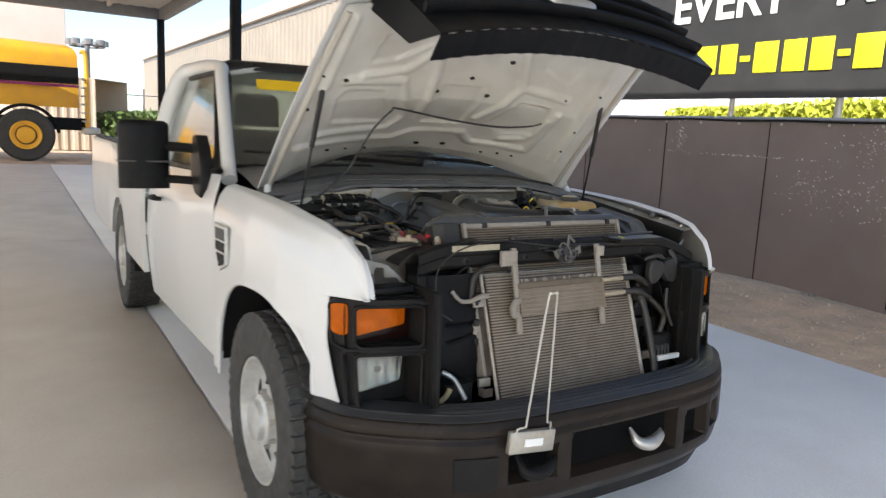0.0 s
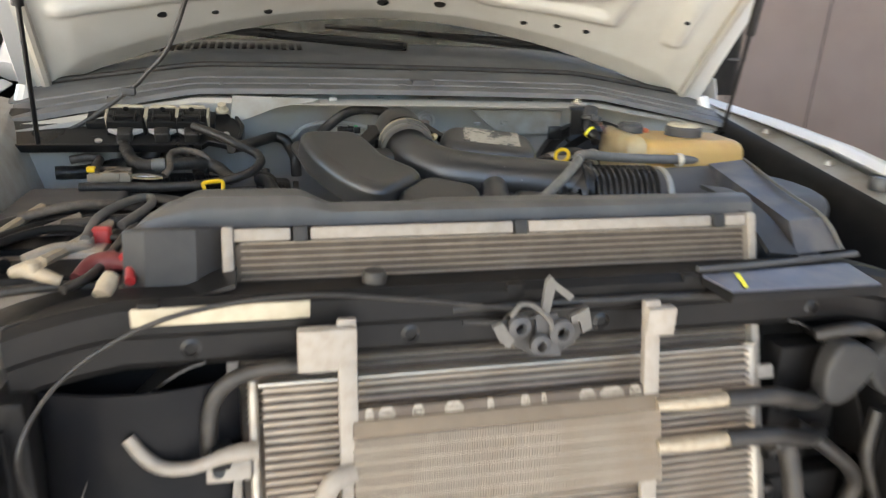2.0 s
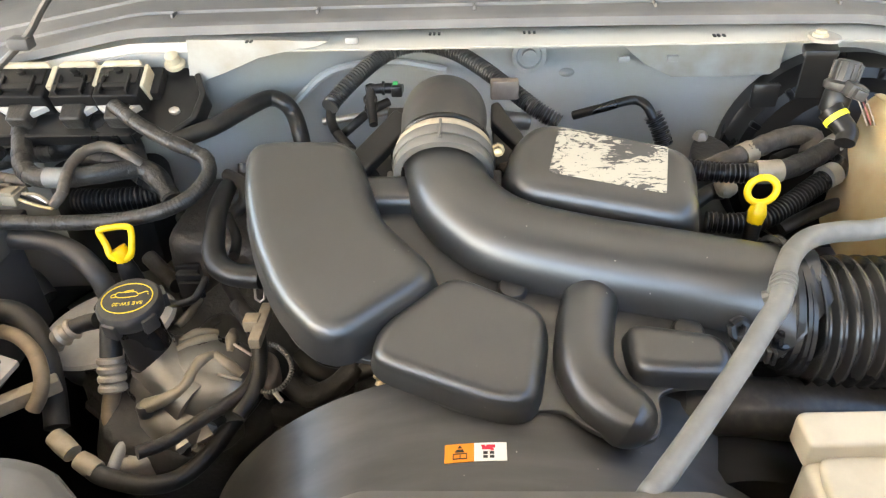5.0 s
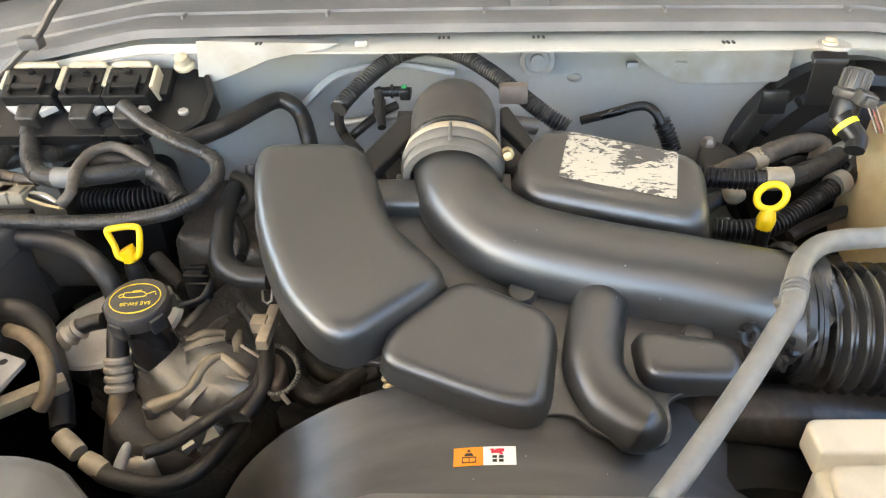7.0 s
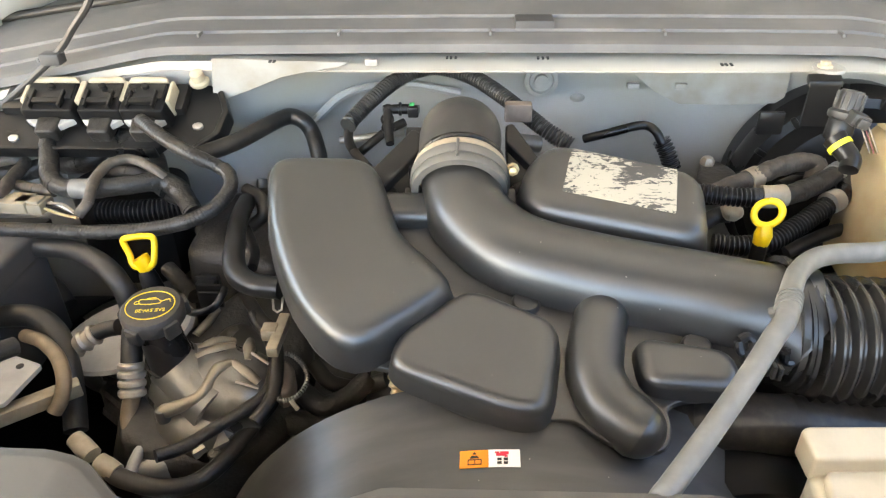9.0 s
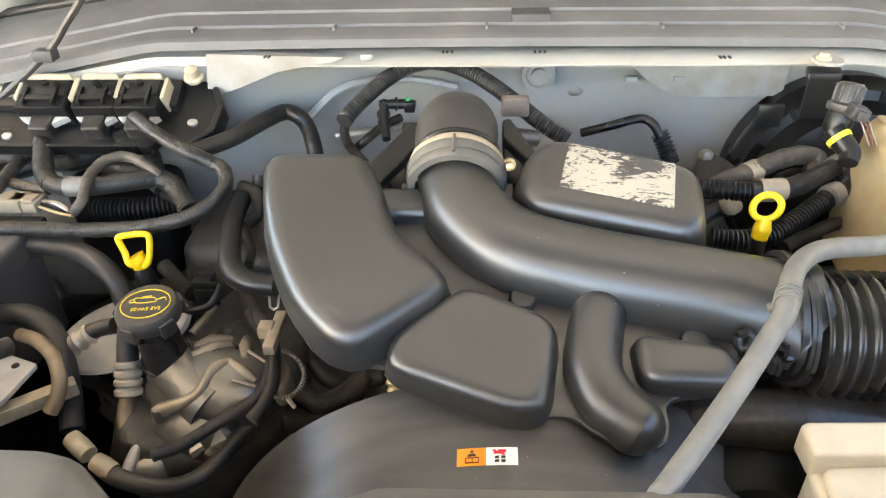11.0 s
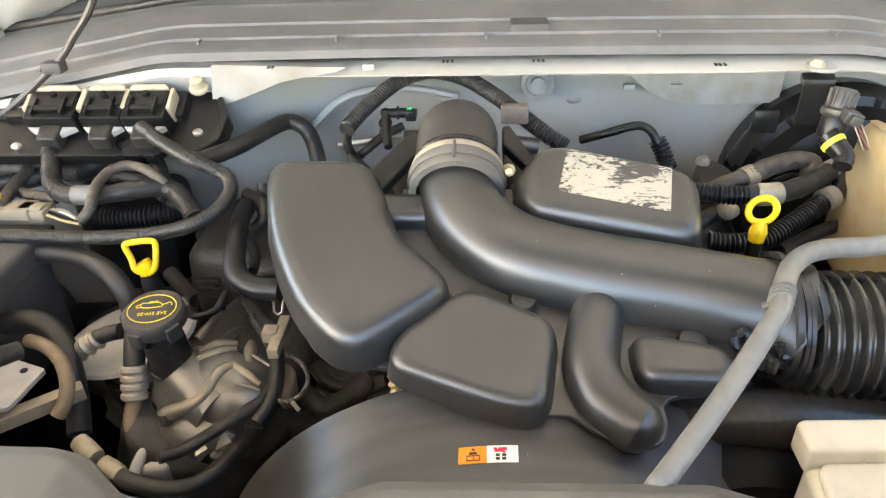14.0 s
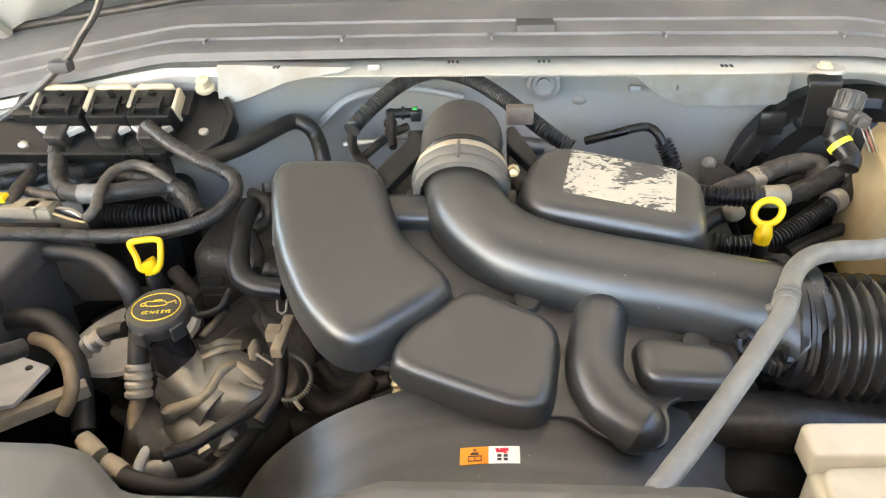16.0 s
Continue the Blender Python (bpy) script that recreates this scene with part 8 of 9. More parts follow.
hose([(-0.494, 0.5, 1.075), (-0.485, 0.512, 1.085), (-0.486, 0.529, 1.095), (-0.489, 0.556, 1.1), (-0.481, 0.578, 1.105), (-0.461, 0.589, 1.105), (-0.435, 0.579, 1.1), (-0.422, 0.577, 1.09)], 0.0062, "loombrown", "brown taped cable", "cable")
hose([(-0.52, 0.647, 1.09), (-0.504, 0.664, 1.095), (-0.478, 0.665, 1.09), (-0.458, 0.648, 1.075), (-0.444, 0.616, 1.05)], 0.010, "loombrown", "dusty brown cable", "cable")
hose([(-0.702, 0.667, 1.08), (-0.665, 0.675, 1.085), (-0.634, 0.682, 1.085), (-0.603, 0.69, 1.08)], 0.006, "loombrown", "dusty brown cable", "cable")
hose([(-0.678, 0.626, 1.08), (-0.646, 0.628, 1.085), (-0.628, 0.627, 1.08), (-0.626, 0.588, 1.075), (-0.621, 0.552, 1.07)], 0.008, "loombrown", "dusty brown cable", "cable")
hose([(-0.506, 0.563, 1.045), (-0.466, 0.564, 1.045), (-0.435, 0.568, 1.045), (-0.4, 0.58, 1.045)], 0.0135, "black", "black ribbed conduit", "conduit", ribs=0.10, pitch=0.0052, n=18)
conn = top("wire_connector", move(join(block(-0.045, 0.030, -0.012, 0.011, -0.008, 0.006, 0.002), block(-0.020, 0.012, -0.015, 0.015, -0.006, 0.009, 0.002), block(-0.005, 0.026, -0.009, 0.009, 0.005, 0.009, 0.001), block(-0.045, 0.028, 0.014, 0.018, -0.004, 0.004, 0.001)), Matrix.Translation([(-0.586, 0.543, 1.065)][0]) @ Matrix.Rotation(radians(-4), 4, "Z")), "beige", "beige wire connector with loose wires", "connector")
part("connector_lock", move(block(-0.052, -0.038, -0.006, 0.008, 0.008, 0.018, 0.002), Matrix.Translation([(-0.581, 0.548, 1.065)][0])), "yellow", conn, "yellow lock tab")
part("connector_base", move(block(-0.05, 0.04, -0.03, -0.015, -0.02, -0.006, 0.003), Matrix.Translation([(-0.582, 0.538, 1.065)][0])), "black", conn)
for (a, b, c), m in zip(([(-0.563, 0.552, 1.065), (-0.536, 0.539, 1.065), (-0.498, 0.509, 1.07)], [(-0.557, 0.541, 1.065), (-0.531, 0.528, 1.065), (-0.497, 0.506, 1.07)], [(-0.554, 0.533, 1.065), (-0.528, 0.52, 1.065), (-0.497, 0.503, 1.07)], [(-0.558, 0.545, 1.066), (-0.531, 0.535, 1.07), (-0.501, 0.511, 1.07)]), ("paper", "black", "cream", "beige")):
    part("wire", tube([a, b, c], 0.0018, 6), m, conn)
top("coil_cover", pillow([(-0.668, 0.802, 1.03), (-0.489, 0.803, 1.03), (-0.398, 0.577, 1.03), (-0.556, 0.567, 1.03)], 0.93, 1.035, 0.02), "black", "dark ignition coil cover below the looms", "engine cover")
for pts, z in (([(-0.617, 0.713, 1.08), (-0.576, 0.713, 1.08), (-0.548, 0.643, 1.08), (-0.587, 0.646, 1.08)], 1.08), ([(-0.492, 0.748, 1.11), (-0.454, 0.74, 1.11), (-0.432, 0.664, 1.11), (-0.465, 0.69, 1.11)], 1.11), ([(-0.612, 0.748, 1.1), (-0.592, 0.748, 1.1), (-0.577, 0.714, 1.1), (-0.595, 0.714, 1.1)], 1.10)):
    top("pale_tab", pillow(pts, z - 0.006, z, 0.002, 0.0, 3, 0.006), "bay", "pale painted metal tab behind the looms", "bracket")

# right of the bay: brake booster, purge valve, hoses
BOOST = Matrix.Translation((0.475, 0.79, 0.995)) @ Matrix.Rotation(math.pi / 2, 4, "X")
booster = top("brake_booster", lathe([(0.148, 0.0), (0.15, 0.03), (0.142, 0.04), (0.140, 0.06), (0.128, 0.064), (0.118, 0.09), (0.07, 0.11), (0.03, 0.115), (0.03, 0.14), (0.005, 0.142)], BOOST, 64), "satin", "round black brake booster on the firewall", "brake booster")
part("booster_plate", move(block(-0.016, 0.016, -0.004, 0.004, -0.015, 0.015, 0.003), Matrix.Translation([(0.328, 0.656, 1.13)][0])), "satin", booster)
for a in span(-0.5, 1.2, 4):
    part("booster_crimp", move(block(0.126, 0.142, -0.004, 0.004, 0.058, 0.066, 0.002), BOOST @ Matrix.Rotation(a + math.pi * 0.6, 4, "Z")), "satin", booster)
part("master_cylinder", tube([(0.475, 0.66, 1.0), (0.475, 0.58, 1.0), (0.475, 0.52, 1.0)], 0.03, 16), "cast", booster)
VM = Matrix.Translation([(0.365, 0.565, 1.149)][0]) @ Matrix.Rotation(radians(-12), 4, "X") @ Matrix.Rotation(radians(10), 4, "Y") @ Matrix.Scale(0.70, 4)
valve = top("purge_valve", lathe([(0.012, -0.012), (0.017, 0.0), (0.019, 0.004), (0.019, 0.030), (0.024, 0.032), (0.0255, 0.035), (0.0255, 0.042), (0.023, 0.044), (0.0195, 0.046), (0.0185, 0.072), (0.016, 0.076), (0.004, 0.077)], VM, 32), "valvegrey", "ribbed grey and black vapour purge valve on a bracket", "purge valve")
for i in range(12):
    part("valve_rib", move(block(0.0175, 0.0215, -0.0016, 0.0016, 0.046, 0.073, 0.0008), VM @ Matrix.Rotation(2 * math.pi * i / 12, 4, "Z")), "valvegrey", valve)
part("valve_body", lathe([(0.0195, -0.002), (0.0205, 0.002), (0.0205, 0.028), (0.0195, 0.031)], VM, 28), "satin", valve, "black lower body")
vc = Vector([(0.374, 0.55, 1.177)][0])
part("valve_connector", move(join(block(-0.014, 0.014, -0.012, 0.012, -0.010, 0.010, 0.003), block(-0.008, 0.010, -0.02, -0.01, -0.007, 0.007, 0.002)), Matrix.Translation(vc) @ Matrix.Rotation(radians(20), 4, "Y") @ Matrix.Scale(0.72, 4)), "valvegrey", valve)
for d in (0, 0.004, 0.008):
    part("wire", tube([vc + Vector((d, -0.01, -0.004)), vc + Vector((0.006 + d, -0.022, -0.02)), vc + Vector((0.010 + d, -0.024, -0.028))], 0.0008, 6), "darkred" if d == 0.004 else "clipbrown", valve)
la, lb = Vector([(0.359, 0.545, 1.151)][0]), Vector([(0.368, 0.53, 1.14)][0])
part("quick_joint", tube([la.lerp(lb, -0.4), la, lb, Vector([(0.364, 0.52, 1.132)][0])], [0.013, 0.012, 0.011, 0.010], 16), "satin", valve)
part("lime_ring", lathe([(0.0118, -0.003), (0.0132, -0.0028), (0.0132, 0.0028), (0.0118, 0.003)], Matrix.Translation(la.lerp(lb, 0.12)) @ (lb - la).to_track_quat("Z", "Y").to_matrix().to_4x4(), 24, True), "lime", valve, "lime yellow ring")
part("valve_bracket", join(pillow([(0.363, 0.668, 1.19), (0.403, 0.668, 1.19), (0.394, 0.639, 1.19), (0.354, 0.639, 1.19)], 1.182, 1.189, 0.002, 0.0, 2, 0.003), sheet(lambda u, v: tuple(Vector([(0.365, 0.66, 1.184)][0]).lerp(Vector([(0.401, 0.66, 1.183)][0]), u) + Vector((0, 0.0, -0.058 * v))), span(0, 1, 4), span(0, 1, 4), 0.004)), "satin", valve, "folded black steel bracket")
part("bracket_foot", pillow([(0.366, 0.676, 1.2), (0.390, 0.684, 1.2), (0.402, 0.658, 1.2), (0.390, 0.638, 1.2), (0.364, 0.645, 1.2)], 1.196, 1.200, 0.001), "bay", valve, "pale bolted foot")
part("bracket_bolt", lathe([(0.009, 0), (0.009, 0.003), (0.006, 0.004), (0.006, 0.007), (0.002, 0.008)], Matrix.Translation([(0.376, 0.658, 1.2)][0]), 8), "ivory", valve)
hose([(0.217, 0.556, 1.085), (0.256, 0.545, 1.085), (0.29, 0.543, 1.085)], 0.0105, "satin", "black ribbed conduit", "conduit", ribs=0.10, pitch=0.0048, n=18)
h1 = hose([(0.28, 0.543, 1.085), (0.313, 0.546, 1.085), (0.35, 0.564, 1.087), (0.385, 0.588, 1.09), (0.407, 0.604, 1.093)], 0.0115, "loom", "grey hose joining the purge valve")
part("hose_label", tube([(0.29, 0.544, 1.086), (0.303, 0.544, 1.086), (0.317, 0.547, 1.086)], 0.0132, 18), "bandtan", h1, "pale paper tag round the hose")
part("hose_clamp", tube([(0.389, 0.591, 1.09), (0.402, 0.602, 1.091)], 0.0135, 18), "steel", h1, "bright hose clamp")
h2 = hose([(0.231, 0.499, 1.05), (0.26, 0.495, 1.05), (0.293, 0.501, 1.052), (0.328, 0.521, 1.06), (0.363, 0.545, 1.07), (0.386, 0.559, 1.075)], 0.0108, "satin", "black ribbed conduit", "conduit", ribs=0.11, pitch=0.0048, n=18)
part("hose_clamp", tube([(0.37, 0.549, 1.075), (0.384, 0.558, 1.076)], 0.0135, 18), "steel", h2, "bright hose clamp")
part("quick_joint", tube([(0.385, 0.557, 1.076), (0.398, 0.571, 1.08), (0.406, 0.597, 1.085)], 0.011, 16), "satin", h2)
h3 = hose([(0.25, 0.595, 1.06), (0.271, 0.59, 1.075), (0.297, 0.594, 1.085), (0.331, 0.612, 1.09), (0.364, 0.628, 1.09), (0.386, 0.63, 1.085), (0.38, 0.616, 1.07)], 0.0115, "loombrown", "dusty brown looped hose")
part("hose_clamp", tube([(0.29, 0.591, 1.082), (0.296, 0.594, 1.083), (0.304, 0.599, 1.084)], 0.014, 18), "bandtan", h3, "tan hose clamp")
hose([(0.104, 0.672, 1.1), (0.136, 0.659, 1.115), (0.164, 0.662, 1.122), (0.18, 0.664, 1.122), (0.19, 0.654, 1.118), (0.198, 0.649, 1.105)], 0.0058, "satin", "black steel pipe behind the resonator", "steel_pipe")
hose([(0.199, 0.658, 1.105), (0.208, 0.653, 1.09), (0.216, 0.649, 1.07)], 0.0105, "satin", "black ribbed conduit", "conduit", ribs=0.10, pitch=0.0045, n=18)
hose([(0.27, 0.579, 1.05), (0.272, 0.568, 1.05), (0.279, 0.574, 1.05)], 0.010, "bandtan", "small brass fitting", "fitting")
brk = top("booster_bracket", pillow([(0.257, 0.677, 1.06), (0.281, 0.712, 1.06), (0.31, 0.661, 1.06), (0.284, 0.625, 1.06), (0.246, 0.625, 1.06)], 1.03, 1.06, 0.006), "grime", "grimy dark bracket with a nut", "bracket")
part("bracket_nut", lathe([(0.010, 0), (0.010, 0.005), (0.006, 0.010), (0.002, 0.0105)], Matrix.Translation([(0.271, 0.684, 1.06)][0]), 6), "castpale", brk)
hose([(0.211, 0.508, 1.02), (0.232, 0.477, 1.03), (0.245, 0.468, 1.03)], 0.006, "bandtan", "small tan pipe end", "fitting")

# battery, cables and fuse box at the front corner
batt = top("battery", pillow([(-0.70, 0.02), (-0.48, 0.02), (-0.48, 0.22), (-0.70, 0.22)], 0.86, 1.045, 0.008, 0.0, 4, 0.01), "dustbox", "black car battery with corroded terminals", "battery")
part("battery_lid", pillow([(-0.69, 0.03), (-0.49, 0.03), (-0.49, 0.10), (-0.69, 0.10)], 1.044, 1.056, 0.003, 0.0, 3, 0.004), "black", batt)
part("battery_lid", pillow([(-0.69, 0.15), (-0.58, 0.15), (-0.58, 0.21), (-0.69, 0.21)], 1.044, 1.054, 0.003, 0.0, 3, 0.004), "black", batt)
part("terminal", join(block(-0.575, -0.52, 0.095, 0.15, 1.046, 1.064, 0.004), tube([(-0.54, 0.12, 1.06), (-0.57, 0.09, 1.072), (-0.60, 0.06, 1.068)], 0.008, 10), lathe([(0.010, 0), (0.010, 0.012), (0.006, 0.014)], Matrix.Translation((-0.545, 0.125, 1.062)), 12)), "castpale", batt, "pale corroded clamp")
part("terminal_cover", pillow([(-0.548, 0.135), (-0.518, 0.135), (-0.518, 0.158), (-0.548, 0.158)], 1.062, 1.082, 0.005, 0.0, 3, 0.005), "red", batt, "red terminal cover")
part("hold_down_bar", tube([(-0.579, 0.052, 1.068), (-0.554, 0.128, 1.068), (-0.529, 0.225, 1.068)], 0.0075, 8, 4), "bandtan", batt, "tan corroded hold-down bar")
part("hold_down_bar", tube([(-0.668, 0.153, 1.066), (-0.659, 0.237, 1.066), (-0.65, 0.323, 1.066)], 0.007, 8, 4), "bandtan", batt)
part("terminal_clamp", join(tube([(-0.603, 0.023, 1.066), (-0.586, 0.018, 1.07), (-0.56, -0.005, 1.07), (-0.544, -0.006, 1.064)], [0.007, 0.010, 0.008, 0.006], 10), lathe([(0.009, 0), (0.009, 0.012), (0.005, 0.014)], Matrix.Translation([(-0.573, 0.001, 1.074)][0]), 12)), "bandtan", batt, "corroded pale terminal clamp")
part("battery_sticker", slab([(-0.63, 0.212, 1.064), (-0.591, 0.299, 1.064), (-0.575, 0.244, 1.064), (-0.612, 0.173, 1.064)], [(-0.636, 0.233, 1.058), (-0.597, 0.321, 1.058), (-0.58, 0.265, 1.058), (-0.618, 0.193, 1.058)]), "bracketgrey", batt, "pale worn sticker")
for pts, r, m in (([(-0.535, 0.02, 1.056), (-0.521, 0.047, 1.062), (-0.5, 0.05, 1.066), (-0.479, 0.039, 1.066)], [0.008, 0.014, 0.014, 0.008], "darkred"), ([(-0.483, 0.032, 1.076), (-0.478, 0.042, 1.078), (-0.47, 0.001, 1.074), (-0.467, -0.025, 1.066)], 0.006, "red"), ([(-0.492, -0.053, 1.062), (-0.488, -0.042, 1.07), (-0.484, -0.033, 1.078)], [0.010, 0.011, 0.009], "bandtan"), ([(-0.541, -0.016, 1.056), (-0.514, 0.026, 1.062), (-0.5, 0.154, 1.07), (-0.488, 0.176, 1.075)], 0.006, "rubber"), ([(-0.544, 0.117, 1.075), (-0.543, 0.201, 1.082), (-0.518, 0.273, 1.085), (-0.492, 0.299, 1.085), (-0.484, 0.261, 1.082), (-0.511, 0.179, 1.075)], 0.0065, "clampgrey")):
    hose(pts, r, m, "dusty cable at the battery post", "battery_cable")
hose([(-0.465, 0.055, 1.05), (-0.456, 0.085, 1.066), (-0.448, 0.115, 1.078), (-0.446, 0.135, 1.08)], [0.005, 0.007, 0.008, 0.005], "red", "red battery cable boot", "battery_cable")
hose([(-0.525, 0.145, 1.07), (-0.50, 0.13, 1.066), (-0.48, 0.09, 1.05), (-0.47, 0.06, 1.04)], 0.004, "rubber", "thin black battery cable", "battery_cable")
for pts, r, m in (([(-0.62, 0.05, 1.065), (-0.66, 0.10, 1.07), (-0.64, 0.22, 1.06), (-0.58, 0.30, 1.05)], 0.009, "black"), ([(-0.60, 0.24, 1.06), (-0.53, 0.22, 1.07), (-0.49, 0.25, 1.065), (-0.46, 0.30, 1.05)], 0.009, "loom"), ([(-0.70, 0.28, 1.05), (-0.62, 0.33, 1.06), (-0.52, 0.36, 1.05)], 0.008, "rubber"), ([(-0.56, 0.18, 1.05), (-0.50, 0.20, 1.055), (-0.45, 0.21, 1.03)], 0.010, "rubber"), ([(-0.68, 0.12, 1.06), (-0.60, 0.17, 1.075), (-0.53, 0.18, 1.06), (-0.47, 0.17, 1.03)], 0.006, "black"), ([(-0.66, 0.25, 1.07), (-0.58, 0.26, 1.085), (-0.50, 0.30, 1.07)], 0.007, "loombrown"), ([(-0.70, 0.02, 1.03), (-0.64, -0.01, 1.05), (-0.55, 0.0, 1.055), (-0.48, 0.02, 1.04)], 0.006, "loom")):
    hose(pts, r, m, "dusty cable round the battery", "cable")
fuse = top("fuse_box", join(pillow([(-0.72, 0.34), (-0.56, 0.34), (-0.56, 0.52), (-0.72, 0.52)], 0.9, 1.020, 0.008, 0.0, 4, 0.01)), "trim", "black plastic fuse box", "fuse box")
part("lid", pillow([(-0.724, 0.336), (-0.556, 0.336), (-0.556, 0.524), (-0.724, 0.524)], 1.021, 1.05, 0.008, 0.0, 4, 0.01), "trim", fuse)
part("lid_clip", block(-0.66, -0.60, 0.36, 0.38, 1.048, 1.058), "black", fuse)
plate = top("relay_plate", pillow([(-0.553, 0.347, 0.985), (-0.538, 0.367, 0.985), (-0.482, 0.347, 0.985), (-0.489, 0.29, 0.985), (-0.513, 0.284, 0.985)], 0.980, 0.985, 0.001, 0.0, 2, 0.004), "platepale", "grey metal plate with a hole", "plate")
part("plate_hole", lathe([(0.004, 0.9845), (0.004, 0.9858), (0.001, 0.9858)], Matrix.Translation((*[(-0.503, 0.343, 0.985)][0][:2], 0)), 12), "satin", plate)
part("plate_edge", move(block(-0.05, 0.05, -0.008, 0.008, -0.012, 0.004, 0.002), Matrix.Translation([(-0.482, 0.308, 0.968)][0]) @ Matrix.Rotation(radians(38), 4, "Z")), "bandtan", plate, "dirty tan bracket")
hose([(-0.332, 0.257, 0.955), (-0.312, 0.274, 0.95), (-0.283, 0.299, 0.955), (-0.262, 0.315, 0.96), (-0.245, 0.336, 0.965), (-0.244, 0.367, 0.975), (-0.254, 0.392, 0.985), (-0.278, 0.424, 0.99)], 0.0065, "loom", "thin taped cable over the cam cover", "cable")
hose([(-0.303, 0.472, 0.985), (-0.272, 0.424, 0.99), (-0.249, 0.394, 0.995), (-0.239, 0.362, 0.98), (-0.238, 0.328, 0.965), (-0.25, 0.303, 0.955)], 0.0075, "rubber", "thin black cable beside the intake", "cable")
sens = hose([(-0.24, 0.372, 0.985), (-0.227, 0.374, 0.982), (-0.212, 0.363, 0.978), (-0.205, 0.348, 0.972), (-0.21, 0.332, 0.967), (-0.222, 0.324, 0.965), (-0.236, 0.328, 0.965)], 0.0024, "cast", "thin ribbed wiring loop", "conduit", ribs=0.2, pitch=0.003, n=10)
part("sensor_face", pillow([(-0.251, 0.378, 0.965), (-0.238, 0.386, 0.965), (-0.222, 0.37, 0.965), (-0.22, 0.336, 0.965), (-0.235, 0.332, 0.965)], 0.945, 0.968, 0.006), "clipbrown", sens, "brown sensor body")
part("tail", tube([(-0.217, 0.323, 0.966), (-0.212, 0.319, 0.962), (-0.209, 0.317, 0.96)], 0.0025, 6), "castpale", sens)
top("sensor_clip", join(move(block(-0.006, 0.006, -0.030, 0.030, -0.006, 0.006, 0.0015), Matrix.Translation([(-0.24, 0.385, 1)][0])), move(block(-0.012, 0.004, -0.008, 0.008, -0.006, 0.008, 0.0015), Matrix.Translation([(-0.246, 0.388, 1)][0]))), "bandtan", "tan plastic sensor clip", "clip")
c0 = [(-0.25, 0.42, 1.035), (-0.241, 0.421, 1.035), (-0.243, 0.415, 1.01), (-0.252, 0.415, 1.01)]
part("wire_retainer", tube(c0 + c0[:1], 0.0014, 6, 2), "alu", lbox, "small bright wire clip")
hose([(-0.363, 0.437, 0.99), (-0.342, 0.419, 1), (-0.319, 0.415, 1.01), (-0.31, 0.424, 1.02), (-0.311, 0.437, 1.02)], 0.0042, "satin", "thin black wire", "cable")
cp = [(-0.339, 0.462, 1.01), (-0.332, 0.448, 1.008), (-0.328, 0.438, 1.005)]
plug0 = top("coil_plug", block(cp[0][0] - 0.012, cp[0][0] + 0.010, cp[0][1] - 0.012, cp[0][1] + 0.012, cp[0][2] - 0.025, cp[0][2] + 0.006, 0.002), "satin", "black coil plug with fins", "connector")
for p in cp:
    part("plug_fin", block(p[0] - 0.014, p[0] + 0.012, p[1] - 0.002, p[1] + 0.002, p[2] - 0.01, p[2] + 0.010, 0.0008), "satin", plug0)
hose([(-0.659, 0.618, 0.93), (-0.634, 0.565, 0.92), (-0.622, 0.529, 0.9)], 0.008, "rubber", "ribbed conduit deep in the bay", "conduit", ribs=0.12, pitch=0.006)
WEAVE = top("radiator_hose", tube([(0.145, 0.273, 1), (0.18, 0.266, 1.012), (0.225, 0.261, 1.015), (0.274, 0.263, 1.01), (0.326, 0.266, 1)], 0.026, 24), "tape", "dusty woven-covered upper radiator hose", "radiator hose")
for pa, pb in (([(0.162, 0.27, 1.006), (0.167, 0.268, 1.008)]), ([(0.237, 0.262, 1.014), (0.243, 0.262, 1.014)])):
    part("hose_clamp", tube([pa, tuple((Vector(pa) + Vector(pb)) / 2), pb], 0.0268, 24), "rubber", WEAVE, "dull hose clamp")

hose([(0.147, 0.268, 1), (0.154, 0.269, 0.985), (0.161, 0.267, 0.975)], 0.010, "bandtan", "small tan fitting", "fitting")
hose([(0.16, 0.265, 0.98), (0.177, 0.262, 0.97), (0.19, 0.258, 0.96), (0.191, 0.256, 0.94)], 0.009, "rust", "rusty steel pipe", "steel_pipe")

# ---- bay corners and clutter ----
def slab_of(pts, push):
    """A flat plate with thickness from a row of corners; push is the way to its back."""
    n, w = len(pts), Vector(push)
    v = [Vector(p) for p in pts] + [Vector(p) + w for p in pts]
    return v, [tuple(range(n)), tuple(range(2 * n - 1, n - 1, -1))] + [(i, (i + 1) % n, n + (i + 1) % n, n + i) for i in range(n)]


part("flange_drop", slab_of([(-0.375, 0.688, 1.2), (-0.199, 0.688, 1.195), (-0.214, 0.688, 1.189), (-0.254, 0.688, 1.183), (-0.288, 0.688, 1.176), (-0.336, 0.688, 1.157), (-0.368, 0.688, 1.146), (-0.383, 0.688, 1.144)], (0, 0.02, 0)), "bay", firewall, "cream painted corner of the cowl side")
part("flange_drop", slab_of([(0.165, 0.778, 1.165), (0.211, 0.778, 1.126), (0.249, 0.778, 1.108), (0.319, 0.778, 1.107), (0.391, 0.778, 1.11), (0.393, 0.778, 1.165)], (0, 0.012, 0)), "bay", firewall, "pressed upper firewall panel")
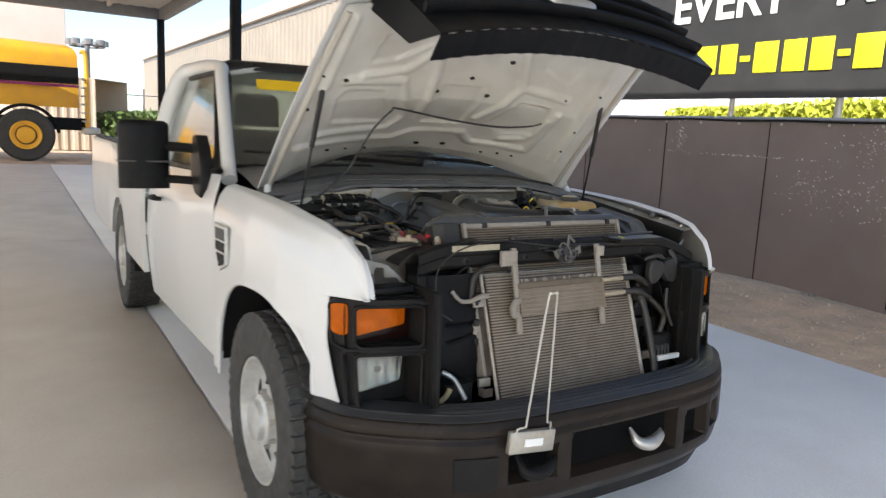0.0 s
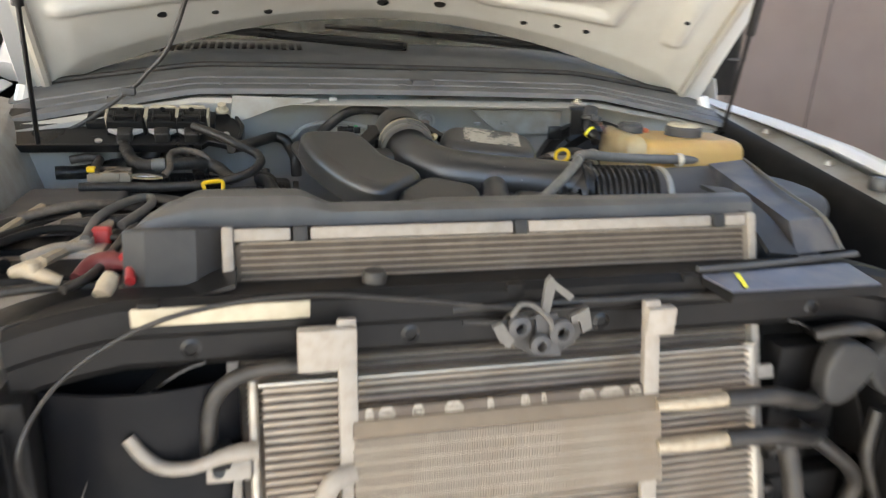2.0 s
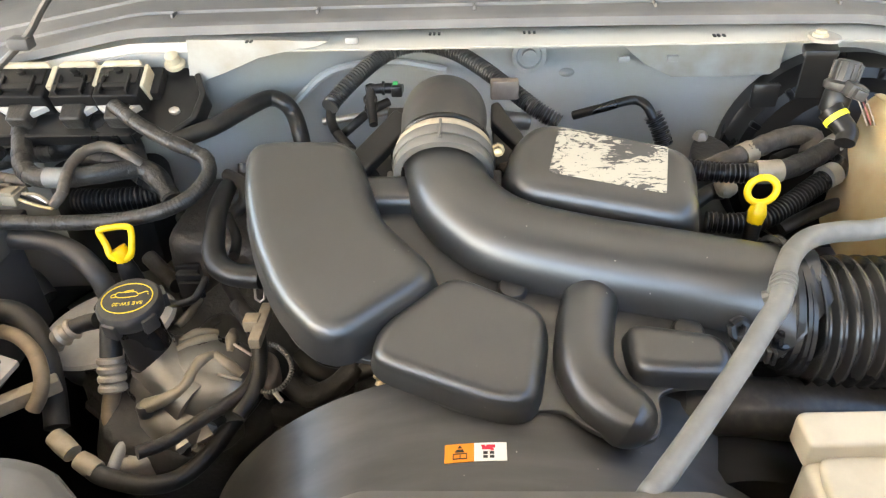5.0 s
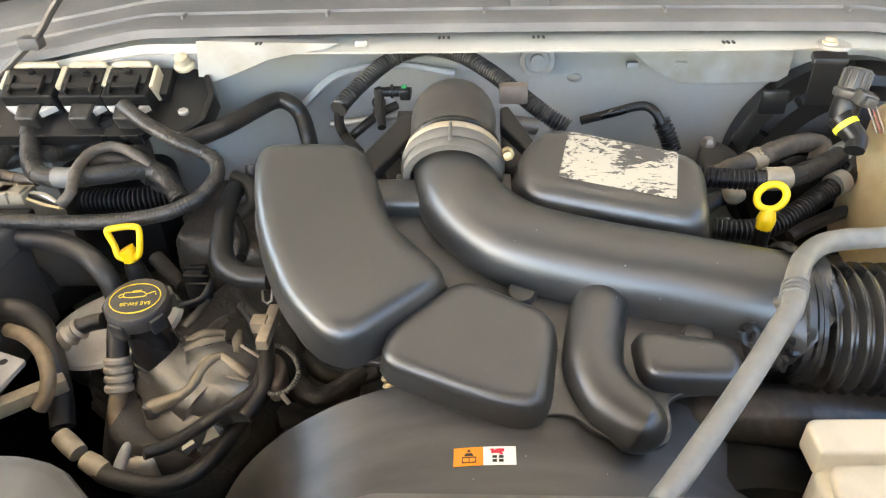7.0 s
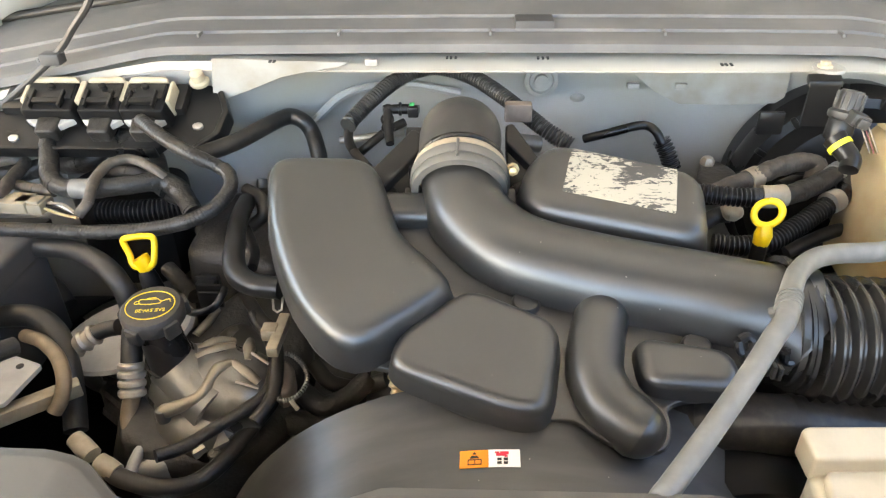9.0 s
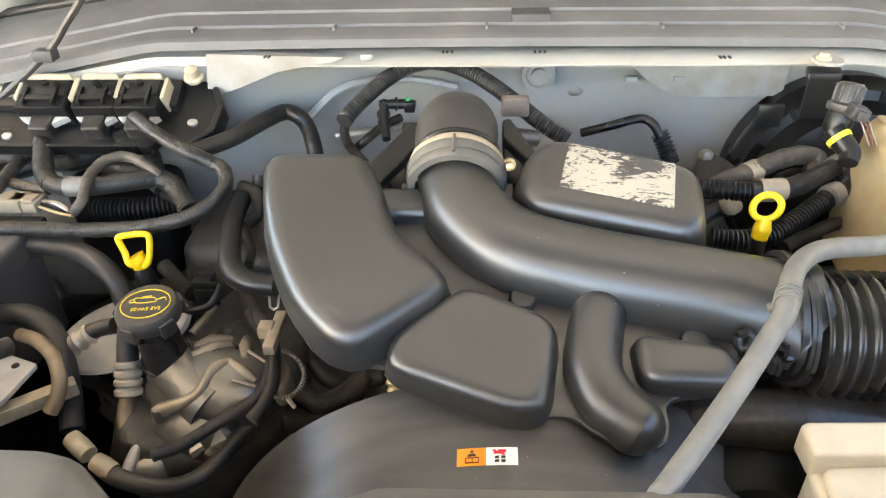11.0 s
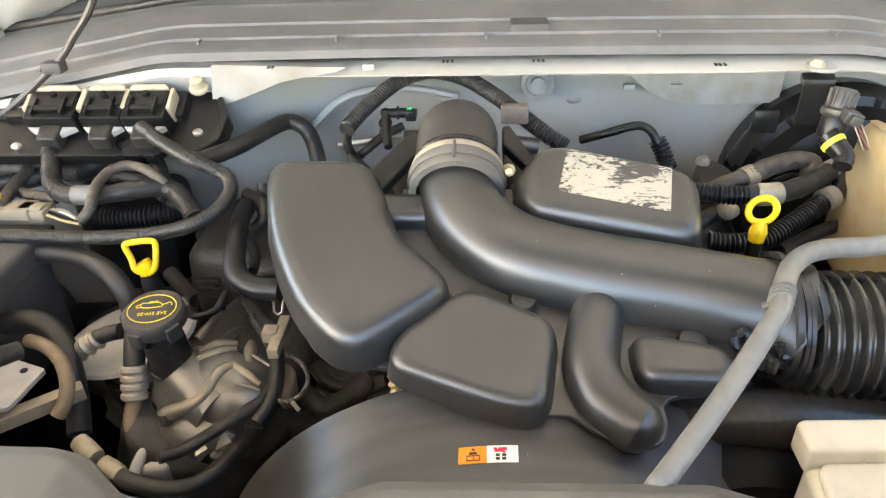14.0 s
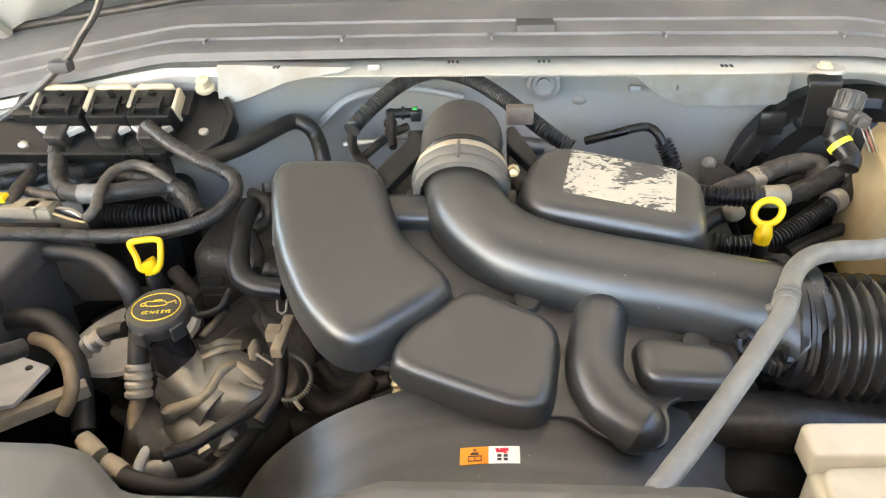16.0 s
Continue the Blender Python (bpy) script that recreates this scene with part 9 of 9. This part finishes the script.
for p in [(0.246, 0.776, 1.135), (0.184, 0.79, 1.13), (-0.17, 0.69, 1.195)]:
    part("press_mark", block(p[0] - 0.008, p[0] + 0.008, p[1] - 0.004, p[1] + 0.004, p[2] - 0.004, p[2] + 0.004, 0.0015), "bay", firewall)
# stencil marks on the flange
for q in [(-0.074, 0.693, 1.2), (-0.069, 0.693, 1.2), (-0.063, 0.693, 1.2), (0.04, 0.692, 1.2), (0.046, 0.692, 1.2), (0.052, 0.692, 1.2), (0.259, 0.667, 1.2), (0.264, 0.667, 1.2), (0.27, 0.667, 1.2), (-0.296, 0.677, 1.2), (-0.291, 0.677, 1.2)]:
    part("stencil_bar", block(q[0] - 0.0016, q[0] + 0.0016, q[1] - 0.004, q[1] + 0.004, q[2] - 0.001, q[2] + 0.0008, 0.0004), "ink", firewall)

# dark clutter beneath the intake and beside the cam cover
for pts, r, m, lab in (
    ([(-0.221, 0.373, 0.93), (-0.198, 0.362, 0.92), (-0.173, 0.376, 0.92), (-0.15, 0.397, 0.93)], 0.012, "grime", "grimy pipe under the intake"),
    ([(-0.214, 0.407, 0.94), (-0.193, 0.389, 0.93), (-0.163, 0.392, 0.92), (-0.131, 0.395, 0.93)], 0.009, "rubber", "thin dark hose under the intake"),
    ([(-0.247, 0.359, 0.9), (-0.221, 0.365, 0.89), (-0.196, 0.383, 0.89)], 0.014, "grime", "grimy pipe under the intake"),
    ([(-0.334, 0.617, 1.05), (-0.309, 0.594, 1.05), (-0.3, 0.569, 1.04), (-0.319, 0.575, 1.02)], 0.008, "rubber", "thin black hose beside the intake"),
    ([(-0.398, 0.6, 1), (-0.372, 0.574, 0.99), (-0.355, 0.537, 0.98), (-0.364, 0.526, 0.97)], 0.010, "rubber", "dark hose beside the dipstick"),
    ([(-0.318, 0.551, 1.03), (-0.299, 0.515, 1.02), (-0.292, 0.479, 1.02)], 0.006, "satin", "thin black wire beside the intake"),
    ([(-0.431, 0.55, 0.97), (-0.403, 0.527, 0.96), (-0.38, 0.504, 0.96)], 0.010, "grime", "grimy pipe behind the filler cap"),
    ([(-0.656, 0.535, 0.95), (-0.629, 0.542, 0.95), (-0.596, 0.544, 0.94), (-0.571, 0.528, 0.92)], 0.016, "elbowgrey", "dull grey hose deep in the bay"),
    ([(-0.512, 0.443, 0.9), (-0.491, 0.429, 0.89), (-0.474, 0.426, 0.88), (-0.454, 0.399, 0.87)], 0.014, "grime", "grimy pipe under the refrigerant hose"),
    ([(0.199, 0.273, 0.95), (0.222, 0.284, 0.95), (0.254, 0.294, 0.94), (0.281, 0.29, 0.93)], 0.012, "grime", "grimy pipe before the reservoir"),
    ([(0.227, 0.268, 0.93), (0.244, 0.272, 0.94), (0.266, 0.276, 0.93), (0.274, 0.265, 0.92)], 0.020, "black", "black hose before the reservoir"),
    ([(0.237, 0.568, 1.03), (0.258, 0.579, 1.04), (0.272, 0.574, 1.045)], 0.010, "rubber", "dark hose beside the resonator"),
    ([(0.35, 0.627, 1.05), (0.371, 0.633, 1.055), (0.388, 0.628, 1.05)], 0.014, "grime", "grimy hose below the booster"),
    ([(0.329, 0.529, 1.02), (0.355, 0.538, 1.03), (0.388, 0.548, 1.04), (0.408, 0.548, 1.04)], 0.008, "rubber", "thin dark hose below the bottle"),
    ([(-0.666, 0.644, 1.12), (-0.628, 0.632, 1.12), (-0.608, 0.65, 1.12)], 0.005, "satin", "thin black wire on the module"),
    ([(-0.509, 0.614, 1.075), (-0.481, 0.604, 1.08), (-0.452, 0.595, 1.08), (-0.426, 0.578, 1.07)], 0.009, "loom", "taped wiring loom behind the module"),
    ([(-0.637, 0.6, 1.065), (-0.591, 0.575, 1.07), (-0.562, 0.568, 1.07)], 0.007, "loombrown", "dusty brown cable by the connector"),
    ([(-0.419, 0.574, 1.06), (-0.398, 0.564, 1.06), (-0.387, 0.575, 1.06)], 0.006, "satin", "black wire by the coil cover"),
):
    hose(pts, r, m, lab, "hose" if "hose" in lab else "pipe" if "pipe" in lab else "cable")
